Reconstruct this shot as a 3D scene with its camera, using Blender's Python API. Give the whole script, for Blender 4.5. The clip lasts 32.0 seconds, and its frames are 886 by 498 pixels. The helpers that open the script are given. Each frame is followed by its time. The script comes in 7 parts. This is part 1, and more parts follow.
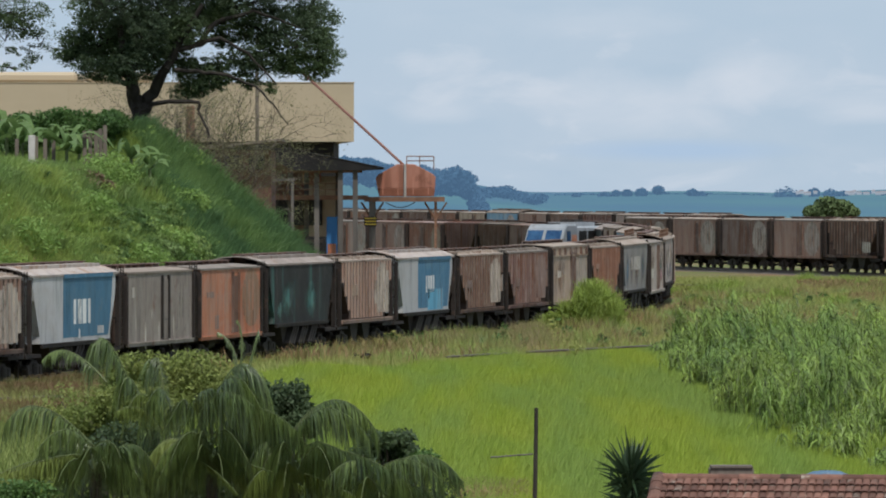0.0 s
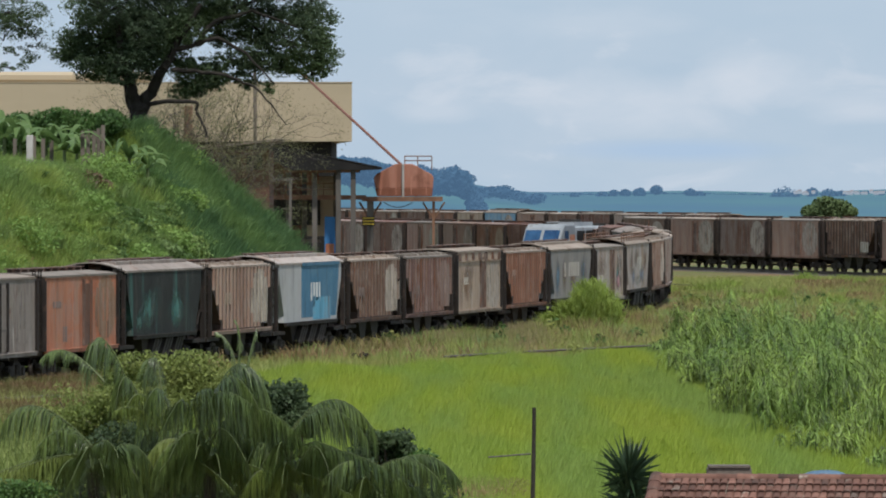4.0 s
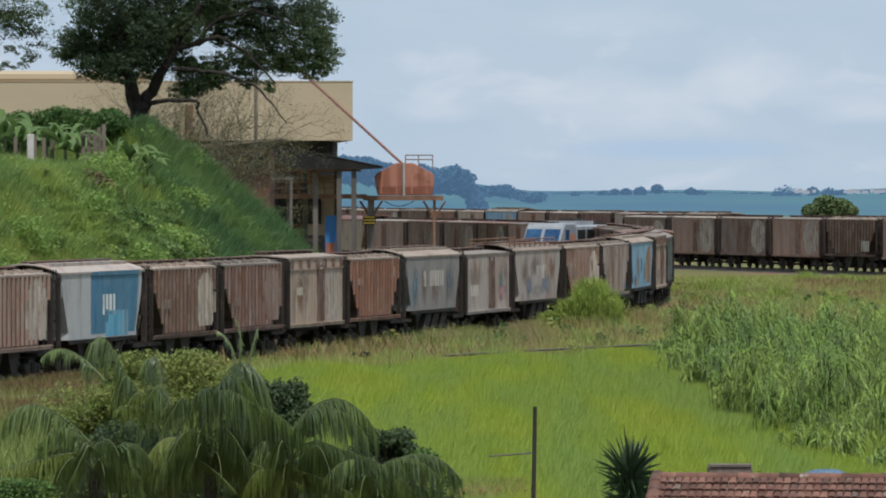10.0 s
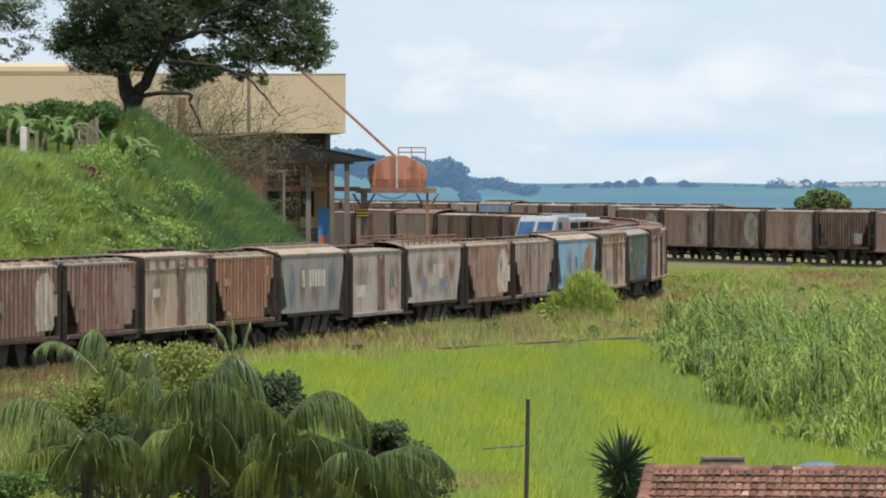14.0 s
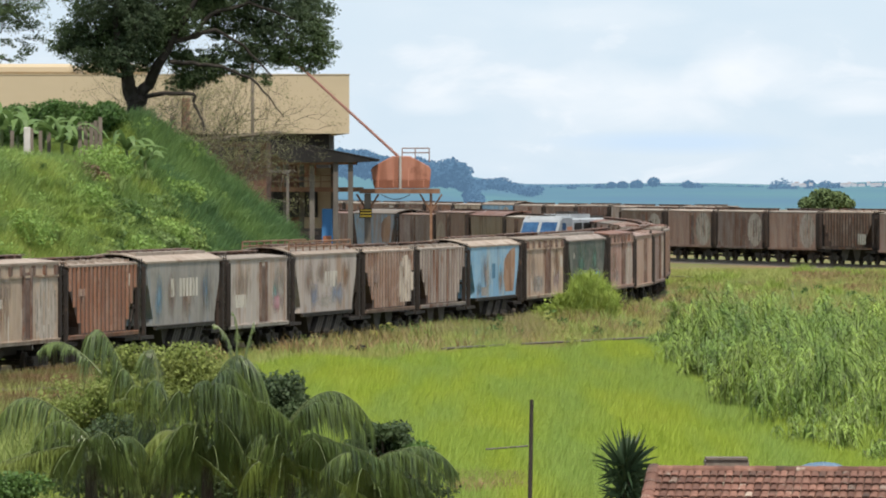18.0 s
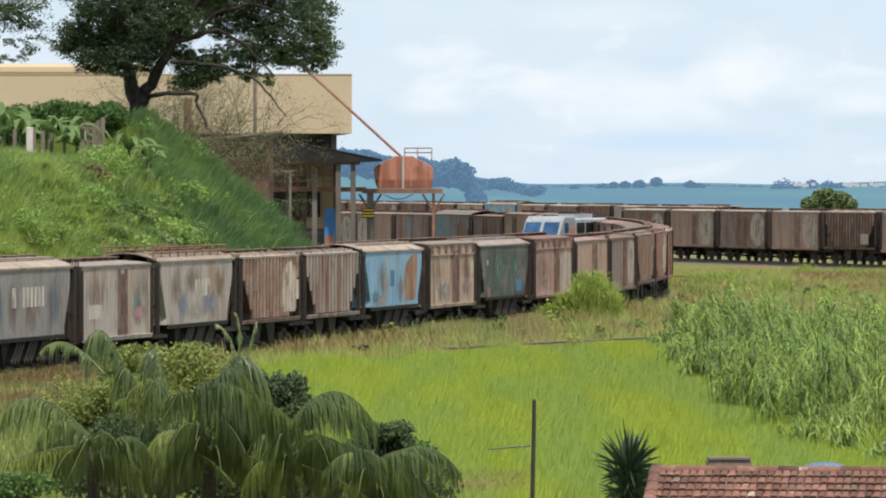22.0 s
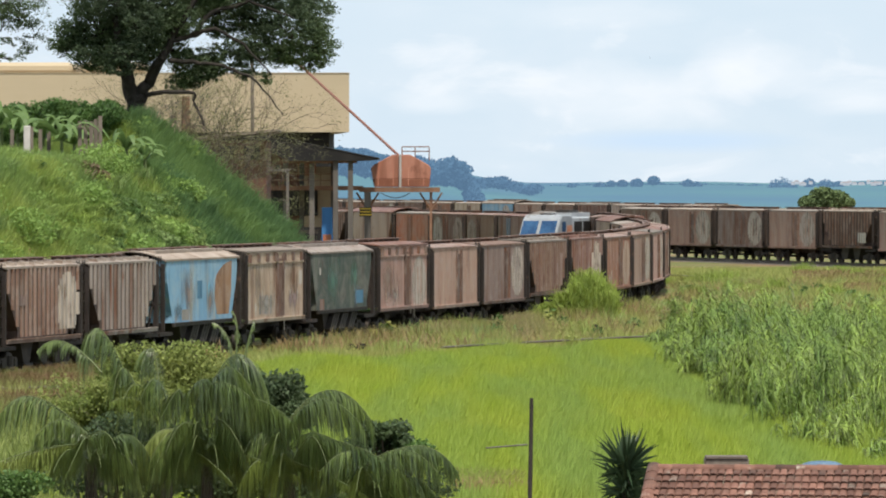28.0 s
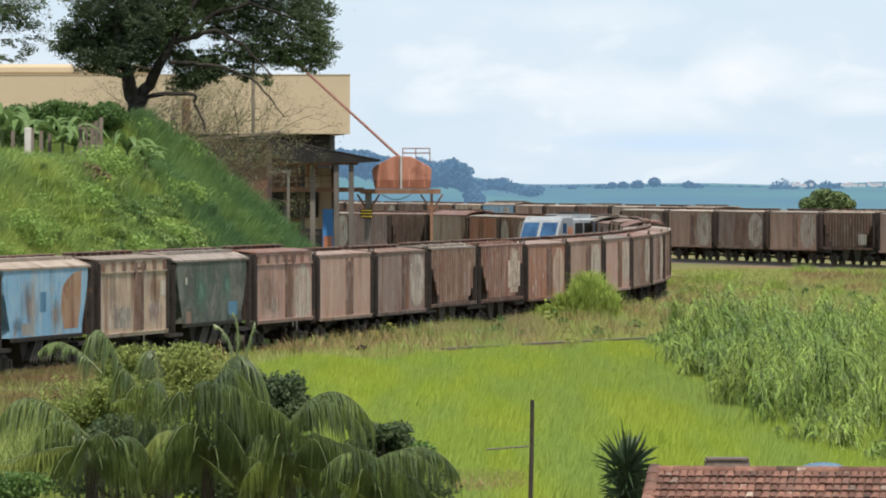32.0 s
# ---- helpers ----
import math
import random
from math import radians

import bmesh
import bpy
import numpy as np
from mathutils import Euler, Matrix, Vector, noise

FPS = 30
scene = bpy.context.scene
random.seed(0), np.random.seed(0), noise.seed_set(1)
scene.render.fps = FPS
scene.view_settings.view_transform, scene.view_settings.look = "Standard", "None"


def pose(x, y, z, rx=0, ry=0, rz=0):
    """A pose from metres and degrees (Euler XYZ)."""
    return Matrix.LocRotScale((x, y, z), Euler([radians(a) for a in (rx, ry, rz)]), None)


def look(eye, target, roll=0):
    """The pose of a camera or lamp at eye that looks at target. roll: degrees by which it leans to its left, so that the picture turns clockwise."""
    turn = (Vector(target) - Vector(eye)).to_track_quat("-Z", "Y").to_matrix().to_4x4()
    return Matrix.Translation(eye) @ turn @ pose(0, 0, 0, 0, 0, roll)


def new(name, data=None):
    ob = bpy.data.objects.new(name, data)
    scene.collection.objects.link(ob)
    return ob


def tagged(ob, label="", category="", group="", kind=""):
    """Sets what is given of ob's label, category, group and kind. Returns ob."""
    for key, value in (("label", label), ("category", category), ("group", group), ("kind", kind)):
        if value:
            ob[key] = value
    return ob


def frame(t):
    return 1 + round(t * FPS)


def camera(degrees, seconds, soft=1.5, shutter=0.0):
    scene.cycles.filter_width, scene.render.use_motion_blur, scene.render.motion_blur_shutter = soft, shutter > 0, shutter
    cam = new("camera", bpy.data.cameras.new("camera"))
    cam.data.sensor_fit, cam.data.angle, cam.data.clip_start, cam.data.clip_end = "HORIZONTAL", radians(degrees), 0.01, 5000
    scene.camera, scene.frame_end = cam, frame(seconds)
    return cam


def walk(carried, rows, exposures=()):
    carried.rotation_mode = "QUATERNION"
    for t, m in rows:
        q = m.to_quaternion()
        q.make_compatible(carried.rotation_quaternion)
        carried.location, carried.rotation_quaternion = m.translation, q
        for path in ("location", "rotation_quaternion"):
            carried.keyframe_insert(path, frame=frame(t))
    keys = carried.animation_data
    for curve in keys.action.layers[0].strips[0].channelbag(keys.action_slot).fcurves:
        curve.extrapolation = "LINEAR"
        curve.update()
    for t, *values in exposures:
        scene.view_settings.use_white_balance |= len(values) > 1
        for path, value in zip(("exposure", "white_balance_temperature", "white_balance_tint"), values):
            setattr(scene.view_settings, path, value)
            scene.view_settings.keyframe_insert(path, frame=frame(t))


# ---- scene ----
EYE = 7.29
cam = camera(7.2355, 32.0, soft=2.0)
walk(cam, [
    (0.0, pose(0, 0, EYE, 89.4917, 0, 0.0000)),
    (0.5, pose(0, 0, EYE, 89.4932, 0, -0.0106)),
    (1.0, pose(0, 0, EYE, 89.4938, 0, -0.0120)),
    (1.5, pose(0, 0, EYE, 89.4932, 0, -0.0163)),
    (2.0, pose(0, 0, EYE, 89.4996, 0, -0.0156)),
    (2.5, pose(0, 0, EYE, 89.4946, 0, -0.0099)),
    (3.0, pose(0, 0, EYE, 89.4883, 0, -0.0065)),
    (3.5, pose(0, 0, EYE, 89.4911, 0, -0.0163)),
    (5.5, pose(0, 0, EYE, 89.4848, 0, -0.0170)),
    (6.0, pose(0, 0, EYE, 89.4855, 0, -0.0169)),
    (6.5, pose(0, 0, EYE, 89.4777, 0, -0.0113)),
    (7.0, pose(0, 0, EYE, 89.4791, 0, -0.0120)),
    (7.5, pose(0, 0, EYE, 89.4834, 0, -0.0106)),
    (8.0, pose(0, 0, EYE, 89.4813, 0, -0.0121)),
    (8.5, pose(0, 0, EYE, 89.4770, 0, -0.0120)),
    (9.0, pose(0, 0, EYE, 89.4748, 0, -0.0072)),
    (9.5, pose(0, 0, EYE, 89.4670, 0, -0.0106)),
    (10.0, pose(0, 0, EYE, 89.4819, 0, -0.0106)),
    (10.5, pose(0, 0, EYE, 89.4564, 0, -0.0219)),
    (11.0, pose(0, 0, EYE, 89.4070, 0, -0.0326)),
    (11.5, pose(0, 0, EYE, 89.3828, 0, -0.0460)),
    (12.0, pose(0, 0, EYE, 89.3666, 0, -0.0524)),
    (12.5, pose(0, 0, EYE, 89.3694, 0, -0.0715)),
    (13.0, pose(0, 0, EYE, 89.3736, 0, -0.0828)),
    (13.5, pose(0, 0, EYE, 89.3991, 0, -0.0814)),
    (14.0, pose(0, 0, EYE, 89.4210, 0, -0.0686)),
    (14.5, pose(0, 0, EYE, 89.4253, 0, -0.0587)),
    (16.5, pose(0, 0, EYE, 89.4239, 0, -0.0333)),
    (17.0, pose(0, 0, EYE, 89.4282, 0, -0.0368)),
    (17.5, pose(0, 0, EYE, 89.4275, 0, -0.0326)),
    (18.0, pose(0, 0, EYE, 89.4253, 0, -0.0382)),
    (18.5, pose(0, 0, EYE, 89.4204, 0, -0.0396)),
    (19.0, pose(0, 0, EYE, 89.4204, 0, -0.0438)),
    (19.5, pose(0, 0, EYE, 89.4224, 0, -0.0431)),
    (20.0, pose(0, 0, EYE, 89.4210, 0, -0.0368)),
    (20.5, pose(0, 0, EYE, 89.4154, 0, -0.0361)),
    (21.0, pose(0, 0, EYE, 89.4140, 0, -0.0319)),
    (21.5, pose(0, 0, EYE, 89.4155, 0, -0.0211)),
    (22.0, pose(0, 0, EYE, 89.4246, 0, -0.0177)),
    (22.5, pose(0, 0, EYE, 89.4260, 0, -0.0226)),
    (23.0, pose(0, 0, EYE, 89.4197, 0, -0.0276)),
    (23.5, pose(0, 0, EYE, 89.4197, 0, -0.0291)),
    (24.0, pose(0, 0, EYE, 89.4162, 0, -0.0304)),
    (24.5, pose(0, 0, EYE, 89.4190, 0, -0.0225)),
    (25.0, pose(0, 0, EYE, 89.4231, 0, -0.0190)),
    (25.5, pose(0, 0, EYE, 89.4275, 0, -0.0262)),
    (27.5, pose(0, 0, EYE, 89.4140, 0, -0.0283)),
    (28.0, pose(0, 0, EYE, 89.4140, 0, -0.0389)),
    (28.5, pose(0, 0, EYE, 89.4204, 0, -0.0417)),
    (29.0, pose(0, 0, EYE, 89.4217, 0, -0.0445)),
    (29.5, pose(0, 0, EYE, 89.4224, 0, -0.0389)),
    (30.0, pose(0, 0, EYE, 89.4217, 0, -0.0276)),
    (30.5, pose(0, 0, EYE, 89.4204, 0, -0.0247)),
    (31.0, pose(0, 0, EYE, 89.4190, 0, -0.0247)),
    (31.5, pose(0, 0, EYE, 89.4210, 0, -0.0283)),
    (32.0, pose(0, 0, EYE, 89.4275, 0, -0.0326))], exposures=[(0.0, -0.28, 6180.0, 10.0), (3.0, -0.27, 6180.0, 10.0), (6.0, -0.27, 6180.0, 10.0), (9.0, -0.27, 6180.0, 10.0), (12.0, -0.25, 6190.0, 10.0), (13.0, -0.02, 6400.0, 10.0), (14.0, 0.20, 6640.0, 10.0), (16.5, 0.26, 6680.0, 10.0), (23.0, 0.26, 6680.0, 10.0), (32.0, 0.26, 6680.0, 10.0)])

# ---------------------------------------------------------------- light
SUN_EL, SUN_AZ = 62.0, 165.0          # height over the horizon; compass turn, clockwise from +y
world = bpy.data.worlds.new("world")
scene.world = world
world.use_nodes = True


def links(tree):
    """A short way to make and join nodes of one tree."""
    def node(kind, ins=None, operation="", noise_dimensions="", blend_type=""):
        n = tree.nodes.new(kind)
        if operation:
            n.operation = operation
        if noise_dimensions:
            n.noise_dimensions = noise_dimensions
        if blend_type:
            n.data_type, n.blend_type = "RGBA", blend_type
        for k, v in (ins or {}).items():
            if isinstance(v, bpy.types.NodeSocket):
                tree.links.new(v, n.inputs[k])
            else:
                n.inputs[k].default_value = v
        return n
    return node


def ramp(node, fac, stops):
    r = node("ShaderNodeValToRGB", {"Fac": fac})
    el = r.color_ramp.elements
    while len(el) < len(stops):
        el.new(0.5)
    for e, (p, c) in zip(el, stops):
        e.position = p
        e.color = (*c, 1) if isinstance(c, tuple) else (c, c, c, 1)
    return r.outputs["Color"]


def mix(node, fac, a, b, kind="MIX"):
    m = node("ShaderNodeMix", blend_type=kind)
    for k, v in ((0, fac), (6, a), (7, b)):
        if isinstance(v, bpy.types.NodeSocket):
            m.id_data.links.new(v, m.inputs[k])
        else:
            m.inputs[k].default_value = v if k == 0 or len(v) == 4 else (*v, 1)
    return m.outputs[2]


def make_sky():
    t = world.node_tree
    t.nodes.clear()
    node = links(t)
    sky = node("ShaderNodeTexSky")
    sky.sky_type, sky.sun_disc = "NISHITA", False
    sky.sun_elevation, sky.sun_rotation = radians(SUN_EL), radians(SUN_AZ)
    sky.dust_density, sky.air_density, sky.ozone_density = 2.5, 1.0, 1.5
    co = node("ShaderNodeTexCoord").outputs["Generated"]
    # a veil of bright haze with soft cumulus shapes over the whole dome
    m1 = node("ShaderNodeMapping", {"Vector": co, "Scale": (1.0, 1.0, 2.4), "Location": (0.213, 0.0, 0.06)}).outputs["Vector"]
    n1 = node("ShaderNodeTexNoise", {"Vector": m1, "Scale": 46.0, "Detail": 8.0, "Roughness": 0.52, "Distortion": 0.35})
    n2 = node("ShaderNodeTexNoise", {"Vector": m1, "Scale": 17.0, "Detail": 4.0, "Roughness": 0.5})
    big = ramp(node, n2.outputs["Fac"], ((0.30, 0.0), (0.70, 1.0)))
    puff = ramp(node, n1.outputs["Fac"], ((0.36, 0.0), (0.66, 1.0)))
    cover = node("ShaderNodeMath", {0: big, 1: puff}, operation="MULTIPLY").outputs[0]
    veil = mix(node, 0.88, sky.outputs["Color"], (6.35, 7.7, 8.95))
    col = mix(node, node("ShaderNodeMath", {0: cover, 1: 0.35}, operation="MULTIPLY").outputs[0], veil, (8.3, 8.6, 9.1))

    def bank(x, z, rx, rz, rough):
        """A cloud bank about one bearing, its rim broken by the puffs."""
        mp = node("ShaderNodeMapping", {"Vector": co, "Location": (-x / rx, 0, -z / rz), "Scale": (1 / rx, 0, 1 / rz)}).outputs["Vector"]
        g = node("ShaderNodeTexGradient", {"Vector": mp})
        g.gradient_type = "SPHERICAL"
        s = node("ShaderNodeMath", {0: n1.outputs["Fac"], 1: rough, 2: g.outputs["Fac"]}, operation="MULTIPLY_ADD").outputs[0]
        return node("ShaderNodeMapRange", {"Value": s, "From Min": rough * 0.5 + 0.10, "From Max": rough * 0.5 + 0.75}).outputs["Result"]
    blue = bank(0.034, 0.0052, 0.022, 0.0022, 0.5)
    col = mix(node, node("ShaderNodeMath", {0: blue, 1: 0.85}, operation="MULTIPLY").outputs[0], col, (5.3, 6.8, 8.6))
    for x, z, rx, rz, k in ((0.0295, 0.0122, 0.020, 0.0064, 0.5), (0.044, 0.0150, 0.013, 0.0058, 0.42), (0.060, 0.0110, 0.012, 0.0034, 0.45), (-0.001, 0.0107, 0.009, 0.0026, 0.35), (0.020, 0.0235, 0.03, 0.003, 0.2)):
        c = bank(x, z, rx, rz, 1.5)
        col = mix(node, node("ShaderNodeMath", {0: c, 1: k}, operation="MULTIPLY").outputs[0], col, (8.6, 8.9, 9.35))
    bg = node("ShaderNodeBackground", {"Color": col, "Strength": 0.099})
    out = node("ShaderNodeOutputWorld", {"Surface": bg.outputs["Background"]})


make_sky()
sun = new("sun", bpy.data.lights.new("sun", "SUN"))
sun.data.energy, sun.data.angle, sun.data.color = 4.6, radians(3.0), (1.0, 0.94, 0.84)
_a, _e = radians(SUN_AZ), radians(SUN_EL)
sun.matrix_world = look((math.sin(_a) * math.cos(_e) * 100, math.cos(_a) * math.cos(_e) * 100, math.sin(_e) * 100), (0, 0, 0))


# ---------------------------------------------------------------- materials
def surface(name, c1, c2, scale=(1, 1, 1), rough=0.85, spots=None, spot_at=0.6, spot_scale=1.0, grain=8.0, bump=0.2, metal=0.0,
            vary=0.15, island=False, coords="Object", through_light=0.0, big=None, big_scale=0.05, big_map=(1, 1, 1), spec=0.3,
            streak=None, streak_at=0.56, haze=None, fade=None, worn=0.0, spray=0.0, grime=0.0):
    """c1 to c2 by a fine stretched noise; spots of a third colour; each thing (or each island) a little lighter or darker."""
    mat = bpy.data.materials.new(name)
    mat.use_nodes = True
    t = mat.node_tree
    t.nodes.clear()
    node = links(t)
    co = node("ShaderNodeTexCoord").outputs[coords]
    rnd = node("ShaderNodeNewGeometry").outputs["Random Per Island"] if island else node("ShaderNodeObjectInfo").outputs["Random"]
    off = node("ShaderNodeMath", {0: rnd, 1: 37.0}, operation="MULTIPLY").outputs[0] if not island else 0.0
    mp = node("ShaderNodeMapping", {"Vector": co, "Scale": scale}).outputs["Vector"]
    n1 = node("ShaderNodeTexNoise", {"Vector": mp, "W": off, "Scale": 1.0, "Detail": 5.0, "Roughness": 0.6}, noise_dimensions="4D")
    col = mix(node, ramp(node, n1.outputs["Fac"], ((0.32, 0.0), (0.68, 1.0))), c1, c2)
    if big:
        nb = node("ShaderNodeTexNoise", {"Vector": node("ShaderNodeMapping", {"Vector": co, "Scale": big_map}).outputs["Vector"], "Scale": big_scale, "Detail": 3.0})
        col = mix(node, ramp(node, nb.outputs["Fac"], ((0.4, 0.0), (0.62, 1.0))), col, big)
    if fade:
        nf = node("ShaderNodeTexNoise", {"Vector": node("ShaderNodeMapping", {"Vector": co, "Scale": (0.55, 0.55, 0.9)}).outputs["Vector"], "W": off, "Scale": 1.0, "Detail": 7.0, "Roughness": 0.7, "Distortion": 0.6}, noise_dimensions="4D")
        col = mix(node, ramp(node, nf.outputs["Fac"], ((0.46, 0.0), (0.62, 0.85))), col, fade)
    if streak:
        ms = node("ShaderNodeMapping", {"Vector": co, "Scale": (1.1, 1.1, 0.14)}).outputs["Vector"]
        ns = node("ShaderNodeTexNoise", {"Vector": ms, "W": off, "Scale": 1.0, "Detail": 5.0, "Roughness": 0.55}, noise_dimensions="4D")
        col = mix(node, ramp(node, ns.outputs["Fac"], ((streak_at - 0.04, 0.0), (streak_at + 0.10, 1.0))), col, streak)
    if spots:
        n2 = node("ShaderNodeTexNoise", {"Vector": co, "W": off, "Scale": spot_scale, "Detail": 8.0, "Roughness": 0.68}, noise_dimensions="4D")
        col = mix(node, ramp(node, n2.outputs["Fac"], ((spot_at, 0.0), (spot_at + 0.1, 1.0))), col, spots)
    if grime:
        # dust and soot run down the sheet
        mg = node("ShaderNodeMapping", {"Vector": co, "Scale": (1.7, 1.7, 0.32)}).outputs["Vector"]
        ng = node("ShaderNodeTexNoise", {"Vector": mg, "W": off, "Scale": 1.0, "Detail": 9.0, "Roughness": 0.72, "Distortion": 0.4}, noise_dimensions="4D")
        col = mix(node, 1.0, col, ramp(node, ng.outputs["Fac"], ((0.33, 1.0 - grime), (0.5, 0.97), (0.68, 1.0))), "MULTIPLY")
        col = mix(node, ramp(node, ng.outputs["Fac"], ((0.56, 0.0), (0.74, grime * 0.8))), col, (0.34, 0.29, 0.25))
    lo, hi = 1.0 - vary, 1.0 + vary
    k = node("ShaderNodeMapRange", {"Value": rnd, "To Min": lo, "To Max": hi}).outputs["Result"]
    col = mix(node, 1.0, col, node("ShaderNodeCombineColor", {"Red": k, "Green": k, "Blue": k}).outputs["Color"], "MULTIPLY")
    n3 = node("ShaderNodeTexNoise", {"Vector": co, "Scale": grain, "Detail": 4.0})
    bm_ = node("ShaderNodeBump", {"Height": n3.outputs["Fac"], "Strength": bump, "Distance": 0.05})
    rg = node("ShaderNodeMapRange", {"Value": n3.outputs["Fac"], "To Min": max(rough - 0.12, 0.05), "To Max": min(rough + 0.12, 1.0)})
    bs = node("ShaderNodeBsdfPrincipled", {"Base Color": col, "Roughness": rg.outputs["Result"], "Metallic": metal,
                                            "Normal": bm_.outputs["Normal"], "Specular IOR Level": spec})
    shader = bs.outputs["BSDF"]
    if through_light:
        tr = node("ShaderNodeBsdfTranslucent", {"Color": col})
        shader = node("ShaderNodeMixShader", {0: through_light, 1: shader, 2: tr.outputs["BSDF"]}).outputs["Shader"]
    if worn:
        # thin paint that has flaked off in places
        nw = node("ShaderNodeTexNoise", {"Vector": node("ShaderNodeMapping", {"Vector": co, "Scale": (1.5, 1.5, 0.8)}).outputs["Vector"], "W": off, "Scale": 1.0, "Detail": 8.0, "Roughness": 0.68}, noise_dimensions="4D")
        gone = ramp(node, nw.outputs["Fac"], ((worn - 0.10, 1.0), (worn + 0.13, 0.0)))
        bare = node("ShaderNodeBsdfTransparent")
        shader = node("ShaderNodeMixShader", {0: gone, 1: shader, 2: bare.outputs["BSDF"]}).outputs["Shader"]
    if spray:
        # a sprayed or bleached field that thins out towards its rim
        ge = node("ShaderNodeTexCoord").outputs["Generated"]
        mg = node("ShaderNodeMapping", {"Vector": ge, "Location": (-1, 0, -1), "Scale": (2, 0, 2)}).outputs["Vector"]
        gr = node("ShaderNodeTexGradient", {"Vector": mg})
        gr.gradient_type = "SPHERICAL"
        nw = node("ShaderNodeTexNoise", {"Vector": node("ShaderNodeMapping", {"Vector": co, "Scale": (1.9, 1.9, 0.45)}).outputs["Vector"], "W": off, "Scale": 1.0, "Detail": 7.0, "Roughness": 0.65}, noise_dimensions="4D")
        s = node("ShaderNodeMath", {0: nw.outputs["Fac"], 1: 2.3, 2: gr.outputs["Fac"]}, operation="MULTIPLY_ADD").outputs[0]
        there = node("ShaderNodeMapRange", {"Value": s, "From Min": 1.22, "From Max": 2.1, "To Max": spray}).outputs["Result"]
        bare = node("ShaderNodeBsdfTransparent")
        shader = node("ShaderNodeMixShader", {0: there, 1: bare.outputs["BSDF"], 2: shader}).outputs["Shader"]
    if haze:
        # distance haze, painted on as a glow of the surface itself
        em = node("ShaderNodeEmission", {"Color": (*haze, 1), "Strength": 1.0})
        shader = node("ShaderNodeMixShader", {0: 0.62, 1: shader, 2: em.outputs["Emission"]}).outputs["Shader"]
    node("ShaderNodeOutputMaterial", {"Surface": shader})
    return mat


def paint(name, c1, c2, rust=(0.16, 0.07, 0.04), rust_at=0.56, vary=0.1, rough=0.75, streak=None, streak_at=0.54, fade=None, worn=0.0, spray=0.0, grime=0.45):
    fade = fade or tuple(0.55 * a + 0.45 * b for a, b in zip(c2, (0.30, 0.26, 0.23)))
    return surface(name, c1, c2, scale=(1.1, 1.1, 0.22), rough=rough, spots=rust, spot_at=rust_at, spot_scale=0.9, grain=14, bump=0.25, vary=vary,
                   streak=streak or rust, streak_at=streak_at, fade=fade, worn=worn, spray=spray, grime=grime)


M = {}
M["brown"] = paint("brown_paint", (0.133, 0.072, 0.052), (0.203, 0.122, 0.087), streak=(0.232, 0.157, 0.116), streak_at=0.6)
M["darkbrown"] = paint("dark_brown_paint", (0.081, 0.049, 0.039), (0.133, 0.081, 0.064))
M["deepbrown"] = paint("deep_brown_paint", (0.026, 0.017, 0.014), (0.05, 0.032, 0.026), fade=(0.055, 0.038, 0.031), streak=(0.06, 0.04, 0.03), rust=(0.05, 0.03, 0.022), grime=0.3)
# rib relief in colour: shade painted into the gaps, light into the ribs
M["ribgapshade"] = paint("dirty_shaded_rib_gap_paint", (0.042, 0.027, 0.022), (0.072, 0.045, 0.036), fade=(0.075, 0.05, 0.04), streak=(0.08, 0.05, 0.04), rust=(0.07, 0.038, 0.028), grime=0.3)
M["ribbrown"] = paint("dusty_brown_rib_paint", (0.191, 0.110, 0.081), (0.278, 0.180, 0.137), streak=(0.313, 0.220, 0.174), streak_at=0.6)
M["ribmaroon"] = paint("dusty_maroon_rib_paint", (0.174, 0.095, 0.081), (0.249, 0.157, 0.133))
M["redbrown"] = paint("red_brown_paint", (0.232, 0.099, 0.058), (0.290, 0.139, 0.087), streak=(0.186, 0.087, 0.058), streak_at=0.55)
M["maroon"] = paint("maroon_paint", (0.122, 0.064, 0.056), (0.191, 0.110, 0.093))
M["orange"] = paint("orange_paint", (0.383, 0.125, 0.060), (0.441, 0.191, 0.110), rust=(0.348, 0.220, 0.128), rust_at=0.6, streak=(0.302, 0.174, 0.116), streak_at=0.6)
M["grey"] = paint("grey_paint", (0.197, 0.162, 0.142), (0.273, 0.226, 0.195), rust_at=0.58, streak=(0.313, 0.278, 0.249), streak_at=0.6)
M["ribgrey"] = paint("grey_brown_paint", (0.232, 0.191, 0.172), (0.307, 0.261, 0.232), rust_at=0.62)
M["palegrey"] = paint("pale_grey_paint", (0.371, 0.316, 0.284), (0.464, 0.406, 0.371), rust=(0.290, 0.197, 0.139), rust_at=0.56, streak=(0.313, 0.209, 0.151), streak_at=0.55)
M["steelgrey"] = paint("steel_grey_paint", (0.394, 0.394, 0.394), (0.487, 0.487, 0.487), rust=(0.255, 0.209, 0.174), rust_at=0.7, streak=(0.313, 0.307, 0.302), streak_at=0.6)
M["navy"] = paint("mid_blue_paint", (0.049, 0.151, 0.249), (0.072, 0.186, 0.290), rust=(0.116, 0.174, 0.220), rust_at=0.62, streak=(0.070, 0.162, 0.244), streak_at=0.56, fade=(0.099, 0.203, 0.284))
M["patchblue"] = paint("bright_blue_patch", (0.12, 0.36, 0.52), (0.16, 0.42, 0.58), rust_at=0.62)
M["skyblue"] = paint("sky_blue_paint", (0.145, 0.302, 0.464), (0.203, 0.365, 0.499), rust=(0.255, 0.174, 0.116), rust_at=0.60, streak=(0.348, 0.348, 0.313), streak_at=0.58, fade=(0.267, 0.383, 0.464))
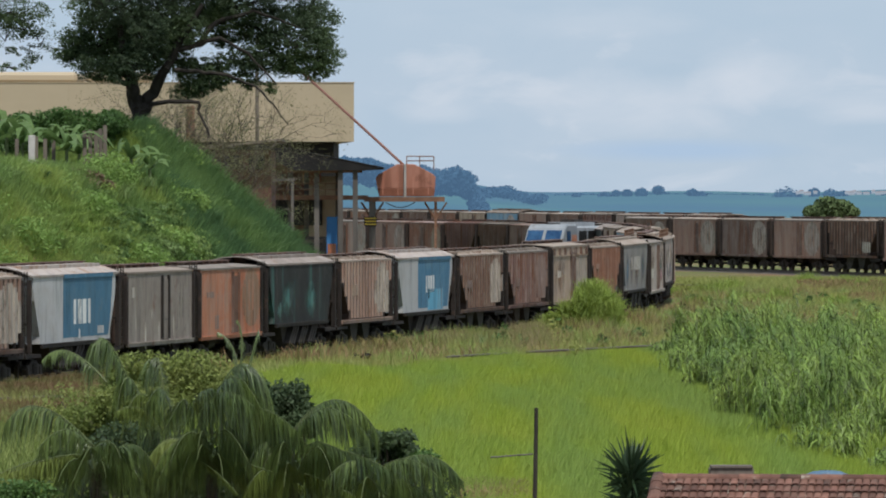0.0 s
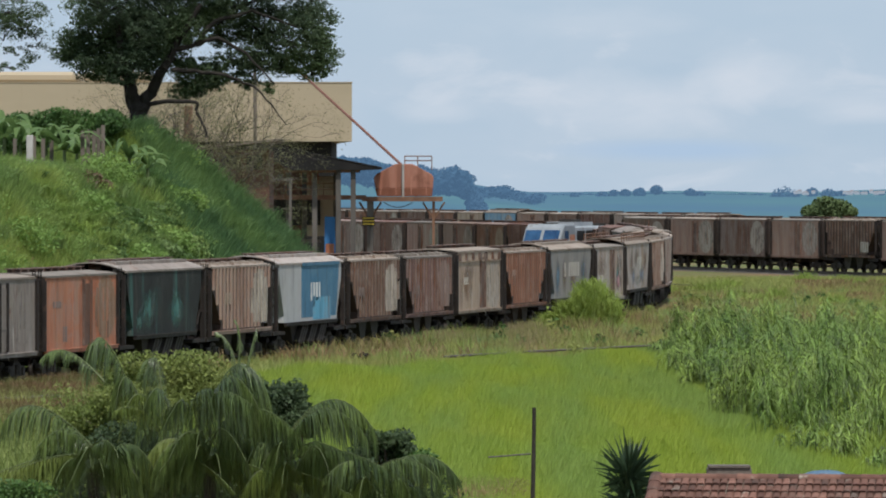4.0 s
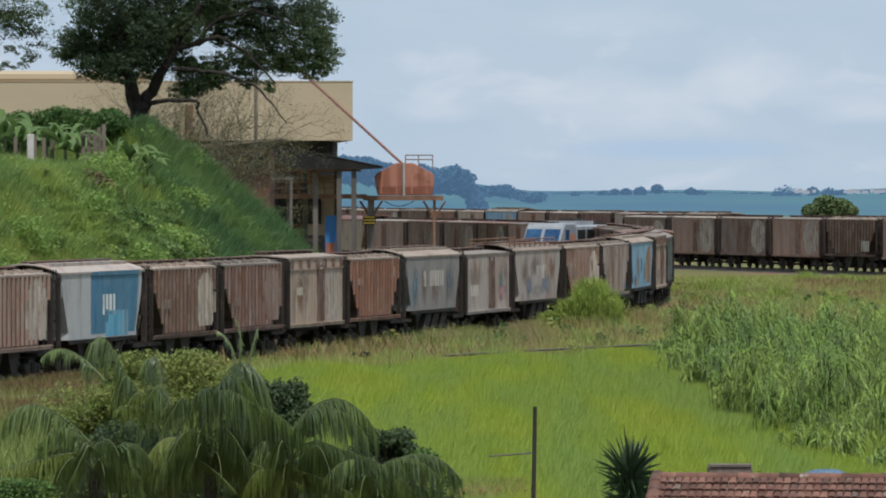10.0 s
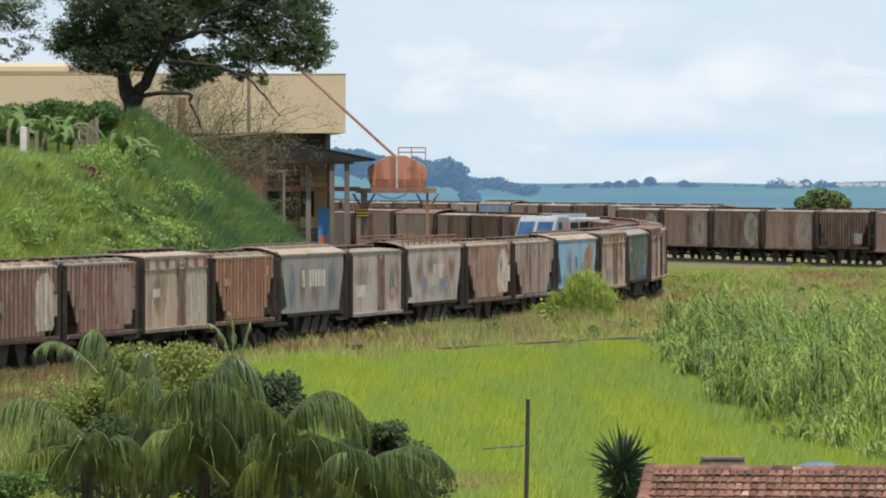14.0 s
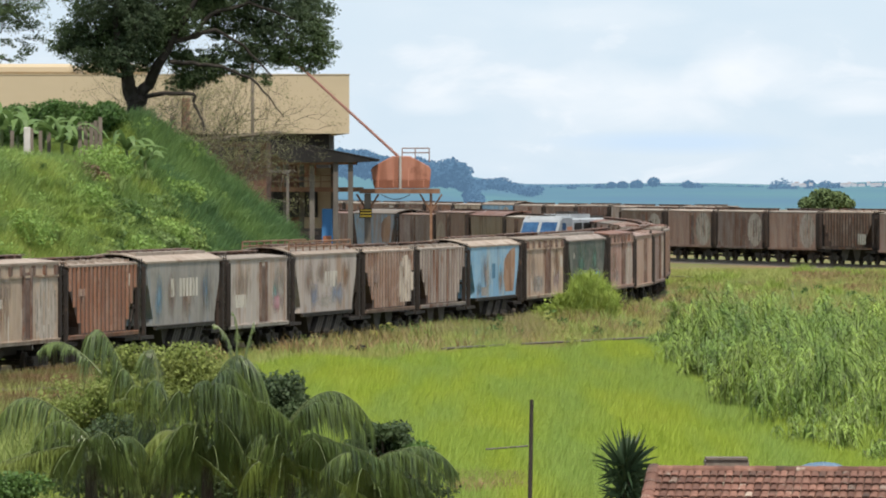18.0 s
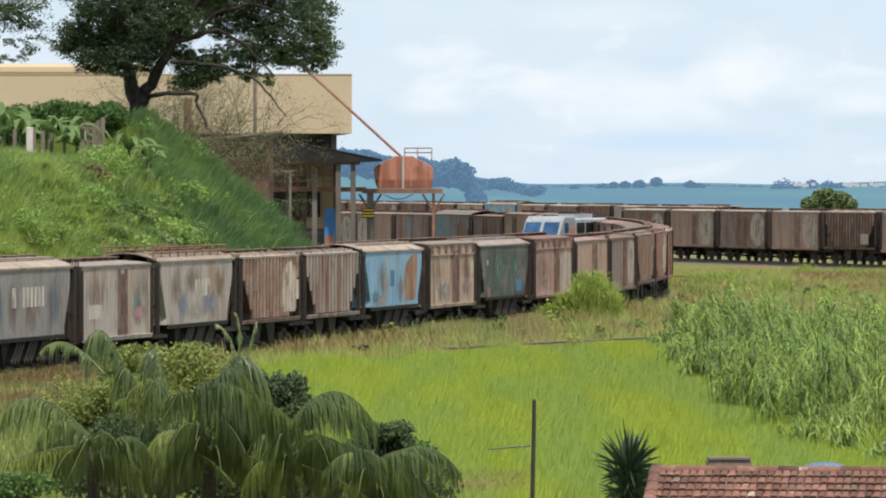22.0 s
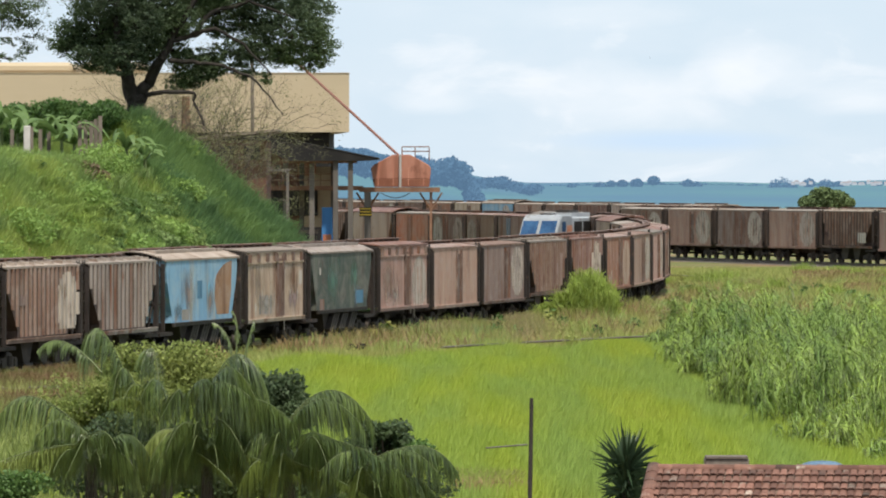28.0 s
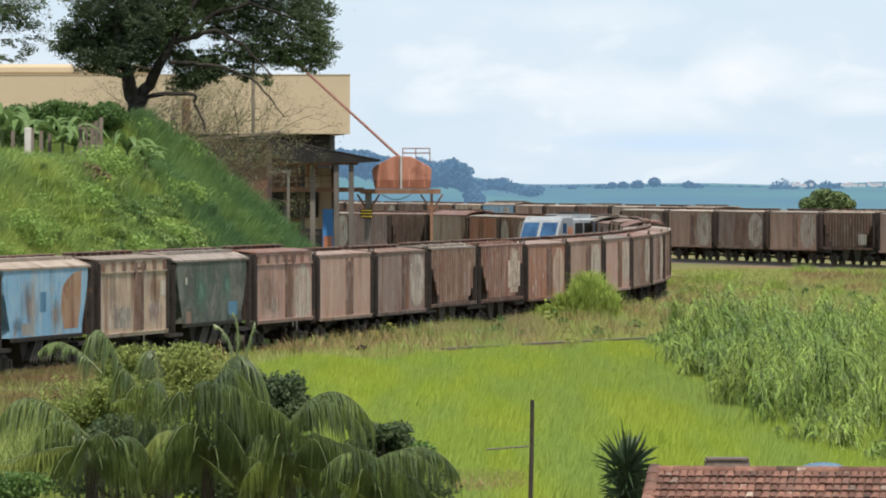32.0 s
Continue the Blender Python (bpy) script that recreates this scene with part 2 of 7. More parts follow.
M["darkgreen"] = paint("dark_green_paint", (0.037, 0.056, 0.046), (0.067, 0.081, 0.066), rust=(0.070, 0.052, 0.041), rust_at=0.56, streak=(0.128, 0.139, 0.110), streak_at=0.55)
M["blackgreen"] = paint("sooty_green_paint", (0.009, 0.010, 0.0095), (0.018, 0.019, 0.017), rust=(0.03, 0.025, 0.021), rust_at=0.56, streak=(0.045, 0.12, 0.105), streak_at=0.61, fade=(0.022, 0.023, 0.021))
M["bluegrey"] = paint("blue_grey_paint", (0.200, 0.185, 0.172), (0.262, 0.245, 0.228), rust=(0.197, 0.151, 0.116), rust_at=0.57, streak=(0.13, 0.20, 0.265), streak_at=0.585)
M["beige"] = paint("beige_paint", (0.348, 0.249, 0.174), (0.441, 0.348, 0.273), rust=(0.197, 0.104, 0.064), rust_at=0.6, streak=(0.232, 0.139, 0.093), streak_at=0.55)
M["tan"] = paint("tan_paint", (0.290, 0.174, 0.128), (0.365, 0.238, 0.186), rust=(0.232, 0.128, 0.087), rust_at=0.6, streak=(0.394, 0.313, 0.244), streak_at=0.6)
M["pinkish"] = paint("dusty_pink_paint", (0.307, 0.172, 0.137), (0.377, 0.238, 0.197), rust=(0.186, 0.087, 0.058), rust_at=0.6, streak=(0.418, 0.348, 0.290), streak_at=0.6)
M["greybrown"] = paint("greyish_brown_paint", (0.191, 0.130, 0.110), (0.255, 0.183, 0.160), rust_at=0.58)
M["white"] = paint("worn_white_paint", (0.46, 0.42, 0.36), (0.56, 0.52, 0.46), rust=(0.25, 0.18, 0.14), rust_at=0.60, streak=(0.32, 0.26, 0.21), streak_at=0.60, worn=0.37)
M["ovalpaint"] = paint("worn_oval_paint", (0.37, 0.315, 0.265), (0.47, 0.41, 0.35), rust=(0.2, 0.14, 0.11), rust_at=0.62, streak=(0.25, 0.18, 0.14), streak_at=0.59, worn=0.385)
M["cleanwhite"] = surface("white_lettering", (0.60, 0.60, 0.58), (0.72, 0.72, 0.70), rough=0.6, worn=0.33)
M["fadeblue"] = paint("faded_blue_patch", (0.09, 0.19, 0.28), (0.14, 0.23, 0.30), rust_at=0.62, spray=0.85)
M["fadebrown"] = paint("faded_brown_patch", (0.235, 0.165, 0.125), (0.29, 0.215, 0.17), rust_at=0.62, spray=0.7)
M["fadepale"] = paint("bleached_patch", (0.36, 0.33, 0.30), (0.43, 0.40, 0.36), rust_at=0.64, spray=0.7)
M["fadegreen"] = paint("green_patch", (0.06, 0.15, 0.11), (0.08, 0.19, 0.15), rust_at=0.64, spray=0.85)
M["teal"] = paint("teal_spray", (0.06, 0.30, 0.29), (0.09, 0.36, 0.33), rust_at=0.62, spray=1.0)
M["streakteal"] = paint("washed_out_teal", (0.06, 0.19, 0.17), (0.09, 0.25, 0.22), rust=(0.05, 0.06, 0.055), rust_at=0.52, spray=0.85)
M["spraypink"] = paint("pink_spray", (0.48, 0.20, 0.25), (0.42, 0.26, 0.27), rust=(0.28, 0.23, 0.21), rust_at=0.56, spray=0.9)
M["sprayblue"] = paint("blue_spray", (0.13, 0.20, 0.33), (0.2, 0.24, 0.33), rust=(0.28, 0.26, 0.25), rust_at=0.52, spray=0.85)
M["lilac"] = paint("lilac_spray", (0.24, 0.16, 0.17), (0.28, 0.19, 0.19), rust=(0.24, 0.15, 0.10), rust_at=0.56, spray=0.85)
M["rustpatch"] = paint("rust_patch", (0.23, 0.115, 0.06), (0.31, 0.19, 0.115), rust=(0.15, 0.07, 0.04), rust_at=0.6)
M["rustfade"] = paint("rust_stain", (0.23, 0.115, 0.06), (0.31, 0.19, 0.115), rust=(0.15, 0.07, 0.04), rust_at=0.6, spray=0.75)
M["lidblue"] = surface("blue_lid_paint", (0.045, 0.085, 0.14), (0.09, 0.15, 0.21), rough=0.6, spots=(0.26, 0.30, 0.33), spot_at=0.58, spot_scale=4.0)
M["roofgrey"] = surface("grey_roof_steel", (0.16, 0.135, 0.115), (0.24, 0.205, 0.175), scale=(0.8, 2, 1), rough=0.8, spots=(0.13, 0.085, 0.06), spot_at=0.56, spot_scale=0.7, grain=6, vary=0.3)
M["roofdust"] = surface("dusty_roof_steel", (0.20, 0.16, 0.13), (0.29, 0.24, 0.20), scale=(0.8, 2, 1), rough=0.85, spots=(0.13, 0.08, 0.055), spot_at=0.55, spot_scale=0.7, grain=6, vary=0.3)
M["under"] = surface("greasy_black_steel", (0.020, 0.017, 0.015), (0.045, 0.036, 0.03), scale=(2, 2, 2), rough=0.8, spots=(0.075, 0.05, 0.035), spot_at=0.6, spot_scale=2)
M["post"] = surface("dark_rusty_steel", (0.014, 0.011, 0.010), (0.030, 0.022, 0.019), scale=(3, 3, 1), rough=0.8, spots=(0.085, 0.05, 0.036), spot_at=0.58, spot_scale=2.0)
M["wheel"] = surface("wheel_steel", (0.05, 0.042, 0.038), (0.09, 0.075, 0.065), scale=(3, 3, 3), rough=0.55, metal=0.5)
M["rail"] = surface("rail_steel", (0.10, 0.075, 0.06), (0.17, 0.14, 0.12), scale=(1, 1, 1), rough=0.5, metal=0.6)
M["ballast"] = surface("ballast_stone", (0.10, 0.08, 0.065), (0.19, 0.16, 0.13), scale=(9, 9, 9), rough=0.95, grain=20, bump=0.8)
M["wood"] = surface("grey_weathered_wood", (0.10, 0.08, 0.065), (0.18, 0.15, 0.125), scale=(6, 6, 0.7), rough=0.95, grain=10)
M["concrete"] = surface("stained_concrete", (0.08, 0.072, 0.066), (0.135, 0.122, 0.11), scale=(2, 2, 0.5), rough=0.95, spots=(0.09, 0.08, 0.07), spot_at=0.62, spot_scale=1.5)
M["whitewash"] = surface("whitewashed_concrete", (0.33, 0.31, 0.29), (0.46, 0.43, 0.41), scale=(2, 2, 1), rough=0.9, spots=(0.16, 0.14, 0.12), spot_at=0.62, spot_scale=3)
M["yellowwall"] = surface("ochre_cladding", (0.375, 0.31, 0.215), (0.405, 0.332, 0.23), scale=(0.15, 0.15, 0.6), rough=0.75, bump=0.05, grain=2, vary=0.03)
# near black: shade under overhang and lean-to put into the colour
M["shadesheet"] = surface("shade_dark_sheet", (0.008, 0.0075, 0.0075), (0.017, 0.0155, 0.0145), scale=(1, 1, 0.3), rough=0.85)
# old brick, dimmed: the shade it stands in is part of the colour
M["brick"] = surface("shade_dimmed_old_red_brick", (0.095, 0.046, 0.034), (0.155, 0.082, 0.06), scale=(3, 3, 12), rough=0.95, spots=(0.13, 0.10, 0.08), spot_at=0.58, spot_scale=1.0)
M["orangetank"] = surface("faded_orange_tank_paint", (0.33, 0.13, 0.085), (0.40, 0.195, 0.14), scale=(1, 1, 0.4), rough=0.7, spots=(0.17, 0.065, 0.04), spot_at=0.56, spot_scale=0.9, streak=(0.24, 0.10, 0.065), streak_at=0.56)
M["tankrust"] = surface("rusted_tank_bottom", (0.17, 0.06, 0.035), (0.25, 0.10, 0.06), scale=(1.2, 1.2, 0.5), rough=0.75)
M["rusty"] = surface("rusty_steel", (0.13, 0.065, 0.04), (0.22, 0.125, 0.08), scale=(2, 2, 2), rough=0.8)
M["piperust"] = surface("rusty_pipe", (0.14, 0.055, 0.04), (0.2, 0.095, 0.07), scale=(3, 3, 3), rough=0.7)
M["bluedrum"] = surface("blue_sheet_paint", (0.03, 0.13, 0.33), (0.045, 0.17, 0.38), scale=(1, 1, 0.4), rough=0.5)
M["signyellow"] = surface("yellow_sign_paint", (0.55, 0.38, 0.04), (0.6, 0.42, 0.05), rough=0.5)
M["black"] = surface("black_paint", (0.012, 0.012, 0.012), (0.022, 0.022, 0.022), rough=0.6)
M["cream"] = surface("cream_plaster", (0.42, 0.33, 0.22), (0.5, 0.41, 0.29), scale=(1, 1, 1), rough=0.9)
# the sky's reflection is painted into this glass as blue
M["locoglass"] = surface("sky_painted_glass", (0.010, 0.030, 0.080), (0.030, 0.080, 0.160), scale=(1.5, 1.5, 1.5), rough=0.3, bump=0, spec=0.15)
M["locowhite"] = surface("white_engine_paint", (0.22, 0.24, 0.26), (0.32, 0.34, 0.36), scale=(1, 1, 0.5), rough=0.5, spots=(0.16, 0.14, 0.12), spot_at=0.58, spot_scale=1.5)
M["locoblue"] = surface("blue_engine_paint", (0.05, 0.17, 0.36), (0.08, 0.23, 0.43), scale=(1, 1, 0.5), rough=0.45)
# plants
LEAF = dict(island=True, rough=0.62, vary=0.34, bump=0.0, through_light=0.42, spec=0.35)
M["treeleaf"] = surface("dark_tree_leaf", (0.044, 0.070, 0.040), (0.078, 0.112, 0.056), scale=(0.5, 0.5, 0.5), big=(0.09, 0.135, 0.05), big_scale=0.22, **LEAF)
M["bark"] = surface("dark_bark", (0.020, 0.017, 0.014), (0.042, 0.035, 0.029), scale=(4, 4, 1), rough=0.95, grain=6, bump=0.6)
M["twig"] = surface("grey_twig", (0.055, 0.046, 0.038), (0.10, 0.084, 0.068), scale=(3, 3, 1), rough=0.95)
M["dryleaf"] = surface("sparse_olive_leaf", (0.11, 0.115, 0.05), (0.18, 0.175, 0.085), scale=(0.5, 0.5, 0.5), **LEAF)
M["fieldgrass"] = surface("lush_field_grass", (0.295, 0.38, 0.043), (0.355, 0.425, 0.062), scale=(0.8, 0.035, 1), big=(0.265, 0.365, 0.08), big_scale=0.4, big_map=(1, 0.045, 1), **{**LEAF, "vary": 0.22})
M["roughgrass"] = surface("rough_olive_grass", (0.25, 0.305, 0.085), (0.335, 0.37, 0.115), scale=(0.25, 0.1, 1), big=(0.33, 0.325, 0.10), big_scale=0.17, **{**LEAF, "vary": 0.16})
M["drygrass"] = surface("dry_straw_grass", (0.275, 0.165, 0.085), (0.33, 0.22, 0.12), scale=(0.3, 0.2, 1), big=(0.20, 0.20, 0.065), big_scale=0.12, **LEAF)
M["redstraw"] = surface("reddish_straw", (0.17, 0.10, 0.05), (0.23, 0.145, 0.075), scale=(0.5, 0.2, 1), big=(0.15, 0.15, 0.05), big_scale=0.2, **LEAF)
M["seedgrass"] = surface("seeding_grass_heads", (0.25, 0.19, 0.105), (0.33, 0.26, 0.15), scale=(0.5, 0.3, 1), big=(0.24, 0.27, 0.07), big_scale=0.2, **LEAF)
M["hillgrass"] = surface("bright_slope_grass", (0.27, 0.36, 0.085), (0.355, 0.425, 0.115), scale=(0.2, 0.2, 0.2), big=(0.205, 0.305, 0.095), big_scale=0.16, **{**LEAF, "vary": 0.22})
# blue-green grass with the tree's shade put into its colour
M["hilldark"] = surface("shaded_blue_green_slope_grass", (0.092, 0.175, 0.078), (0.14, 0.238, 0.095), scale=(0.3, 0.3, 0.3), big=(0.17, 0.27, 0.088), big_scale=0.2, **{**LEAF, "vary": 0.3})
M["hillmid"] = surface("mid_green_tussock", (0.17, 0.255, 0.095), (0.255, 0.34, 0.12), scale=(0.3, 0.3, 0.3), big=(0.30, 0.40, 0.09), big_scale=0.25, **{**LEAF, "vary": 0.3})
M["creeper"] = surface("creeper_leaf", (0.16, 0.265, 0.06), (0.24, 0.35, 0.09), scale=(0.6, 0.6, 0.6), **{**LEAF, "vary": 0.22})
M["deadbrush"] = surface("dead_brush", (0.13, 0.085, 0.05), (0.21, 0.15, 0.09), scale=(1, 1, 1), **LEAF)
M["dullblue"] = paint("dull_blue_paint", (0.128, 0.191, 0.261), (0.174, 0.238, 0.302), rust=(0.197, 0.139, 0.104), rust_at=0.56)
M["cane"] = surface("tall_cane_grass", (0.080, 0.148, 0.034), (0.155, 0.232, 0.050), scale=(0.3, 0.3, 0.3), big=(0.21, 0.285, 0.055), big_scale=0.2, island=True, rough=0.5, vary=0.75, bump=0.0, through_light=0.25, spec=0.4)
M["shrub"] = surface("yellow_green_shrub", (0.21, 0.295, 0.055), (0.31, 0.385, 0.085), scale=(1, 1, 1), **LEAF)
M["hedge"] = surface("mid_green_leaf", (0.05, 0.105, 0.032), (0.10, 0.178, 0.046), scale=(0.6, 0.6, 0.6), **LEAF)
M["scrub"] = surface("bank_scrub_leaf", (0.085, 0.155, 0.045), (0.17, 0.25, 0.075), scale=(0.6, 0.6, 0.6), **LEAF)
M["vine"] = surface("olive_bush_leaf", (0.15, 0.20, 0.05), (0.26, 0.295, 0.085), scale=(0.8, 0.8, 0.8), **LEAF)
M["frond"] = surface("palm_frond_green", (0.048, 0.080, 0.026), (0.135, 0.185, 0.050), scale=(0.8, 0.8, 0.8), island=True, rough=0.36, vary=0.7, bump=0.0, through_light=0.3, spec=0.7)
M["frondyellow"] = surface("yellowing_frond", (0.10, 0.145, 0.03), (0.17, 0.205, 0.05), scale=(0.8, 0.8, 0.8), island=True, rough=0.5, vary=0.4, bump=0.0, through_light=0.3)
M["rachis"] = surface("palm_rib", (0.07, 0.10, 0.035), (0.12, 0.14, 0.055), rough=0.6)
M["banana"] = surface("banana_leaf", (0.085, 0.15, 0.045), (0.16, 0.235, 0.08), scale=(1, 1, 1), island=True, rough=0.5, vary=0.25, through_light=0.35, bump=0.0)
M["agave"] = surface("dark_yucca_leaf", (0.022, 0.044, 0.022), (0.042, 0.070, 0.03), island=True, rough=0.5, vary=0.35, bump=0.0, through_light=0.12)
M["tile"] = surface("clay_roof_tile", (0.12, 0.056, 0.042), (0.19, 0.10, 0.073), scale=(5, 5, 5), rough=0.95, spots=(0.33, 0.29, 0.24), spot_at=0.565, spot_scale=1.3, streak=(0.07, 0.045, 0.036), streak_at=0.56, grain=25, vary=0.38)
M["soil"] = surface("ground_soil_and_turf", (0.07, 0.10, 0.020), (0.10, 0.125, 0.028), scale=(0.4, 0.4, 0.4), big=(0.17, 0.105, 0.055), big_scale=0.06, rough=1.0, grain=3, bump=0.5)


# ---------------------------------------------------------------- building helpers
def part(name, data, material, parent=None, label="", kind=""):
    """Links a bmesh (or a ready mesh) as one mesh object, under a thing or a part."""
    if isinstance(data, bmesh.types.BMesh):
        me = bpy.data.meshes.new(name)
        data.to_mesh(me)
        data.free()
    else:
        me = data
    ob = new(name, me)
    if not me.materials:
        me.materials.append(material)
    elif me.materials[0] is not material:
        ob.material_slots[0].link = "OBJECT"
        ob.material_slots[0].material = material
    if parent:
        ob.parent = parent
    if label:
        ob["label"] = label
    if kind:
        ob["kind"] = kind
    return ob


def thing(name, label, category, m=None, group="", kind=""):
    ob = new(name)
    ob.empty_display_size = 0.3
    if m is not None:
        ob.matrix_world = m
    return tagged(ob, label, category, group, kind)


def box(bm, x0, x1, y0, y1, z0, z1, m=None):
    vs = [bm.verts.new((x, y, z)) for x in (x0, x1) for y in (y0, y1) for z in (z0, z1)]
    for q in ((0, 1, 3, 2), (4, 6, 7, 5), (0, 4, 5, 1), (2, 3, 7, 6), (0, 2, 6, 4), (1, 5, 7, 3)):
        bm.faces.new([vs[i] for i in q])
    if m is not None:
        bmesh.ops.transform(bm, matrix=m, verts=vs)
    return vs


def boxes(*dims):
    bm = bmesh.new()
    for d in dims:
        box(bm, *d)
    return bm


def beam(bm, a, b, r, sides=6, r2=None):
    """A round bar from a to b."""
    a, b = Vector(a), Vector(b)
    q = (b - a).to_track_quat("Z", "Y").to_matrix()
    rings = []
    for p, rr in ((a, r), (b, r if r2 is None else r2)):
        rings.append([bm.verts.new(p + q @ Vector((math.cos(k * math.tau / sides) * rr, math.sin(k * math.tau / sides) * rr, 0))) for k in range(sides)])
    for k in range(sides):
        j = (k + 1) % sides
        bm.faces.new((rings[0][k], rings[0][j], rings[1][j], rings[1][k]))
    bm.faces.new(rings[0][::-1])
    bm.faces.new(rings[1])


def prism(bm, outline, y0, y1):
    """An outline in x and z, drawn out along y."""
    a = [bm.verts.new((x, y0, z)) for x, z in outline]
    b = [bm.verts.new((x, y1, z)) for x, z in outline]
    n = len(outline)
    bm.faces.new(a)
    bm.faces.new(b[::-1])
    for i in range(n):
        bm.faces.new((a[i], b[i], b[(i + 1) % n], a[(i + 1) % n]))
    bmesh.ops.recalc_face_normals(bm, faces=bm.faces)


def soften(ob, width=0.02):
    md = ob.modifiers.new("edge", "BEVEL")
    md.width, md.segments, md.limit_method = width, 1, "ANGLE"
    return ob


def raw_mesh(name, co, loops, starts):
    """A mesh out of number arrays: corners, face loops and where each face begins."""
    me = bpy.data.meshes.new(name)
    me.vertices.add(len(co))
    me.vertices.foreach_set("co", np.ascontiguousarray(co, dtype=np.float32).ravel())
    me.loops.add(len(loops))
    me.loops.foreach_set("vertex_index", np.ascontiguousarray(loops, dtype=np.int32))
    me.polygons.add(len(starts))
    me.polygons.foreach_set("loop_start", np.ascontiguousarray(starts, dtype=np.int32))
    me.update(calc_edges=True)
    me.validate()
    return me


def strips(name, mid, side):
    """Tapered strips: mid is (n, k, 3), the line of each; side (n, k, 3), half its width."""
    n, k, _ = mid.shape
    co = np.stack((mid - side, mid + side), axis=2).reshape(-1, 3)
    base = (np.arange(n) * k * 2)[:, None, None] + (np.arange(k - 1) * 2)[None, :, None]
    quad = (base + np.array((0, 1, 3, 2))[None, None, :]).reshape(-1)
    return raw_mesh(name, co, quad, np.arange(n * (k - 1)) * 4)


def blades(name, pts, height, width, bend, rng, segs=3, wind=(0.0, 0.0)):
    """Grass: one bowed, tapered strip for each point."""
    n = len(pts)
    h = height * rng.uniform(0.55, 1.25, n) if np.isscalar(height) else height * rng.uniform(0.7, 1.2, n)
    az = rng.uniform(0, math.tau, n)
    lean = np.stack((np.cos(az), np.sin(az)), 1) * (bend * rng.uniform(0.2, 1.0, n) * h)[:, None] + np.array(wind) * h[:, None]
    u = np.linspace(0, 1, segs + 1)
    mid = np.repeat(pts[:, None, :], segs + 1, axis=1).astype(float)
    mid[:, :, :2] += lean[:, None, :] * (u ** 2)[None, :, None]
    mid[:, :, 2] += h[:, None] * (u - 0.32 * np.minimum(bend, 1.2) * u ** 3)[None, :]
    face = rng.uniform(-0.9, 0.9, n)
    w = width * rng.uniform(0.6, 1.3, n)
    taper = {3: np.array([0.7, 1.0, 0.75, 0.08]), 2: np.array([0.9, 0.85, 0.1])}[segs]
    side = np.stack((np.cos(face), np.sin(face), np.zeros(n)), 1)[:, None, :] * w[:, None, None] * taper[None, :, None] * 0.5
    return strips(name, mid, side)


def fine_blades(name, pts, height, width, bend, rng, wind=(0.0, 0.0)):
    """Fine grass: one leaning, pointed blade for each point."""
    n = len(pts)
    h = height * rng.uniform(0.5, 1.25, n)
    az = rng.uniform(0, math.tau, n)
    tip = pts + np.stack((np.cos(az) * bend * h + wind[0] * h, np.sin(az) * bend * h + wind[1] * h, h), 1)
    face = rng.uniform(-0.9, 0.9, n)
    side = np.stack((np.cos(face), np.sin(face), np.zeros(n)), 1) * (width * 0.5 * rng.uniform(0.6, 1.3, n))[:, None]
    co = np.stack((pts - side, pts + side, tip), 1).reshape(-1, 3)
    return raw_mesh(name, co, np.arange(n * 3), np.arange(n) * 3)


def leaf_cards(name, centres, size, rng, flat=0.5, long=1.5):
    """A leaf for each centre: a pointed diamond, turned at random, folded a little."""
    n = len(centres)
    d = rng.normal(size=(n, 3))
    d[:, 2] *= 1 - flat
    d /= np.linalg.norm(d, axis=1)[:, None]
    e = rng.normal(size=(n, 3))
    e -= (e * d).sum(1)[:, None] * d
    e /= np.linalg.norm(e, axis=1)[:, None]
    s = size * rng.uniform(0.6, 1.35, n)
    c = np.asarray(centres, dtype=float)
    a = d * (s * long * 0.5)[:, None]
    b = e * (s * 0.5)[:, None]
    co = np.stack((c - a, c + b, c + a, c - b), 1).reshape(-1, 3)
    return raw_mesh(name, co, np.arange(n * 4), np.arange(n) * 4)


def tube(bm, path, radii, sides=7):
    """A limb along a path, thinner or thicker as radii say."""
    rings = []
    for i, p in enumerate(path):
        p = Vector(p)
        d = Vector(path[min(i + 1, len(path) - 1)]) - Vector(path[max(i - 1, 0)])
        q = d.to_track_quat("Z", "Y").to_matrix()
        rings.append([bm.verts.new(p + q @ Vector((math.cos(k * math.tau / sides) * radii[i], math.sin(k * math.tau / sides) * radii[i], 0))) for k in range(sides)])
    for a, b in zip(rings, rings[1:]):
        for k in range(sides):
            j = (k + 1) % sides
            bm.faces.new((a[k], a[j], b[j], b[k]))
    bm.faces.new(rings[-1])


# ---------------------------------------------------------------- the line of the track
def lay_line(x, y, heading, start, radius, start2, radius2, length, back=140.0, step=1.0):
    """Centre line of a track: straight, then bending to the left, past start2 on a wider radius. Arc length 0 is at (x, y)."""
    th = radians(heading)
    pts = [(-back, x - math.sin(th) * back, y - math.cos(th) * back), (0.0, x, y)]
    s = 0.0
    while s < length:
        b = 1 / (1 + math.exp(-(y - start2) / 15))
        th -= step * ((1 - b) / radius + b / radius2) / (1 + math.exp(-(y - start) / 6))
        x, y, s = x + math.sin(th) * step, y + math.cos(th) * step, s + step
        pts.append((s, x, y))
    return np.array(pts)


def lift(y):
    """Level of the yard: it climbs a little away from the eye."""
    t = min(max((y - 330.0) / 220.0, 0), 1)
    return -0.12 + 0.50 * t * t * (3 - 2 * t)


LINE = lay_line(-40.07, 150.3, 11.53, 371.55, 410.6, 430.0, 465.0, 700)


def on_line(s):
    x, y = np.interp(s, LINE[:, 0], LINE[:, 1]), np.interp(s, LINE[:, 0], LINE[:, 2])
    return Vector((x, y, lift(y)))


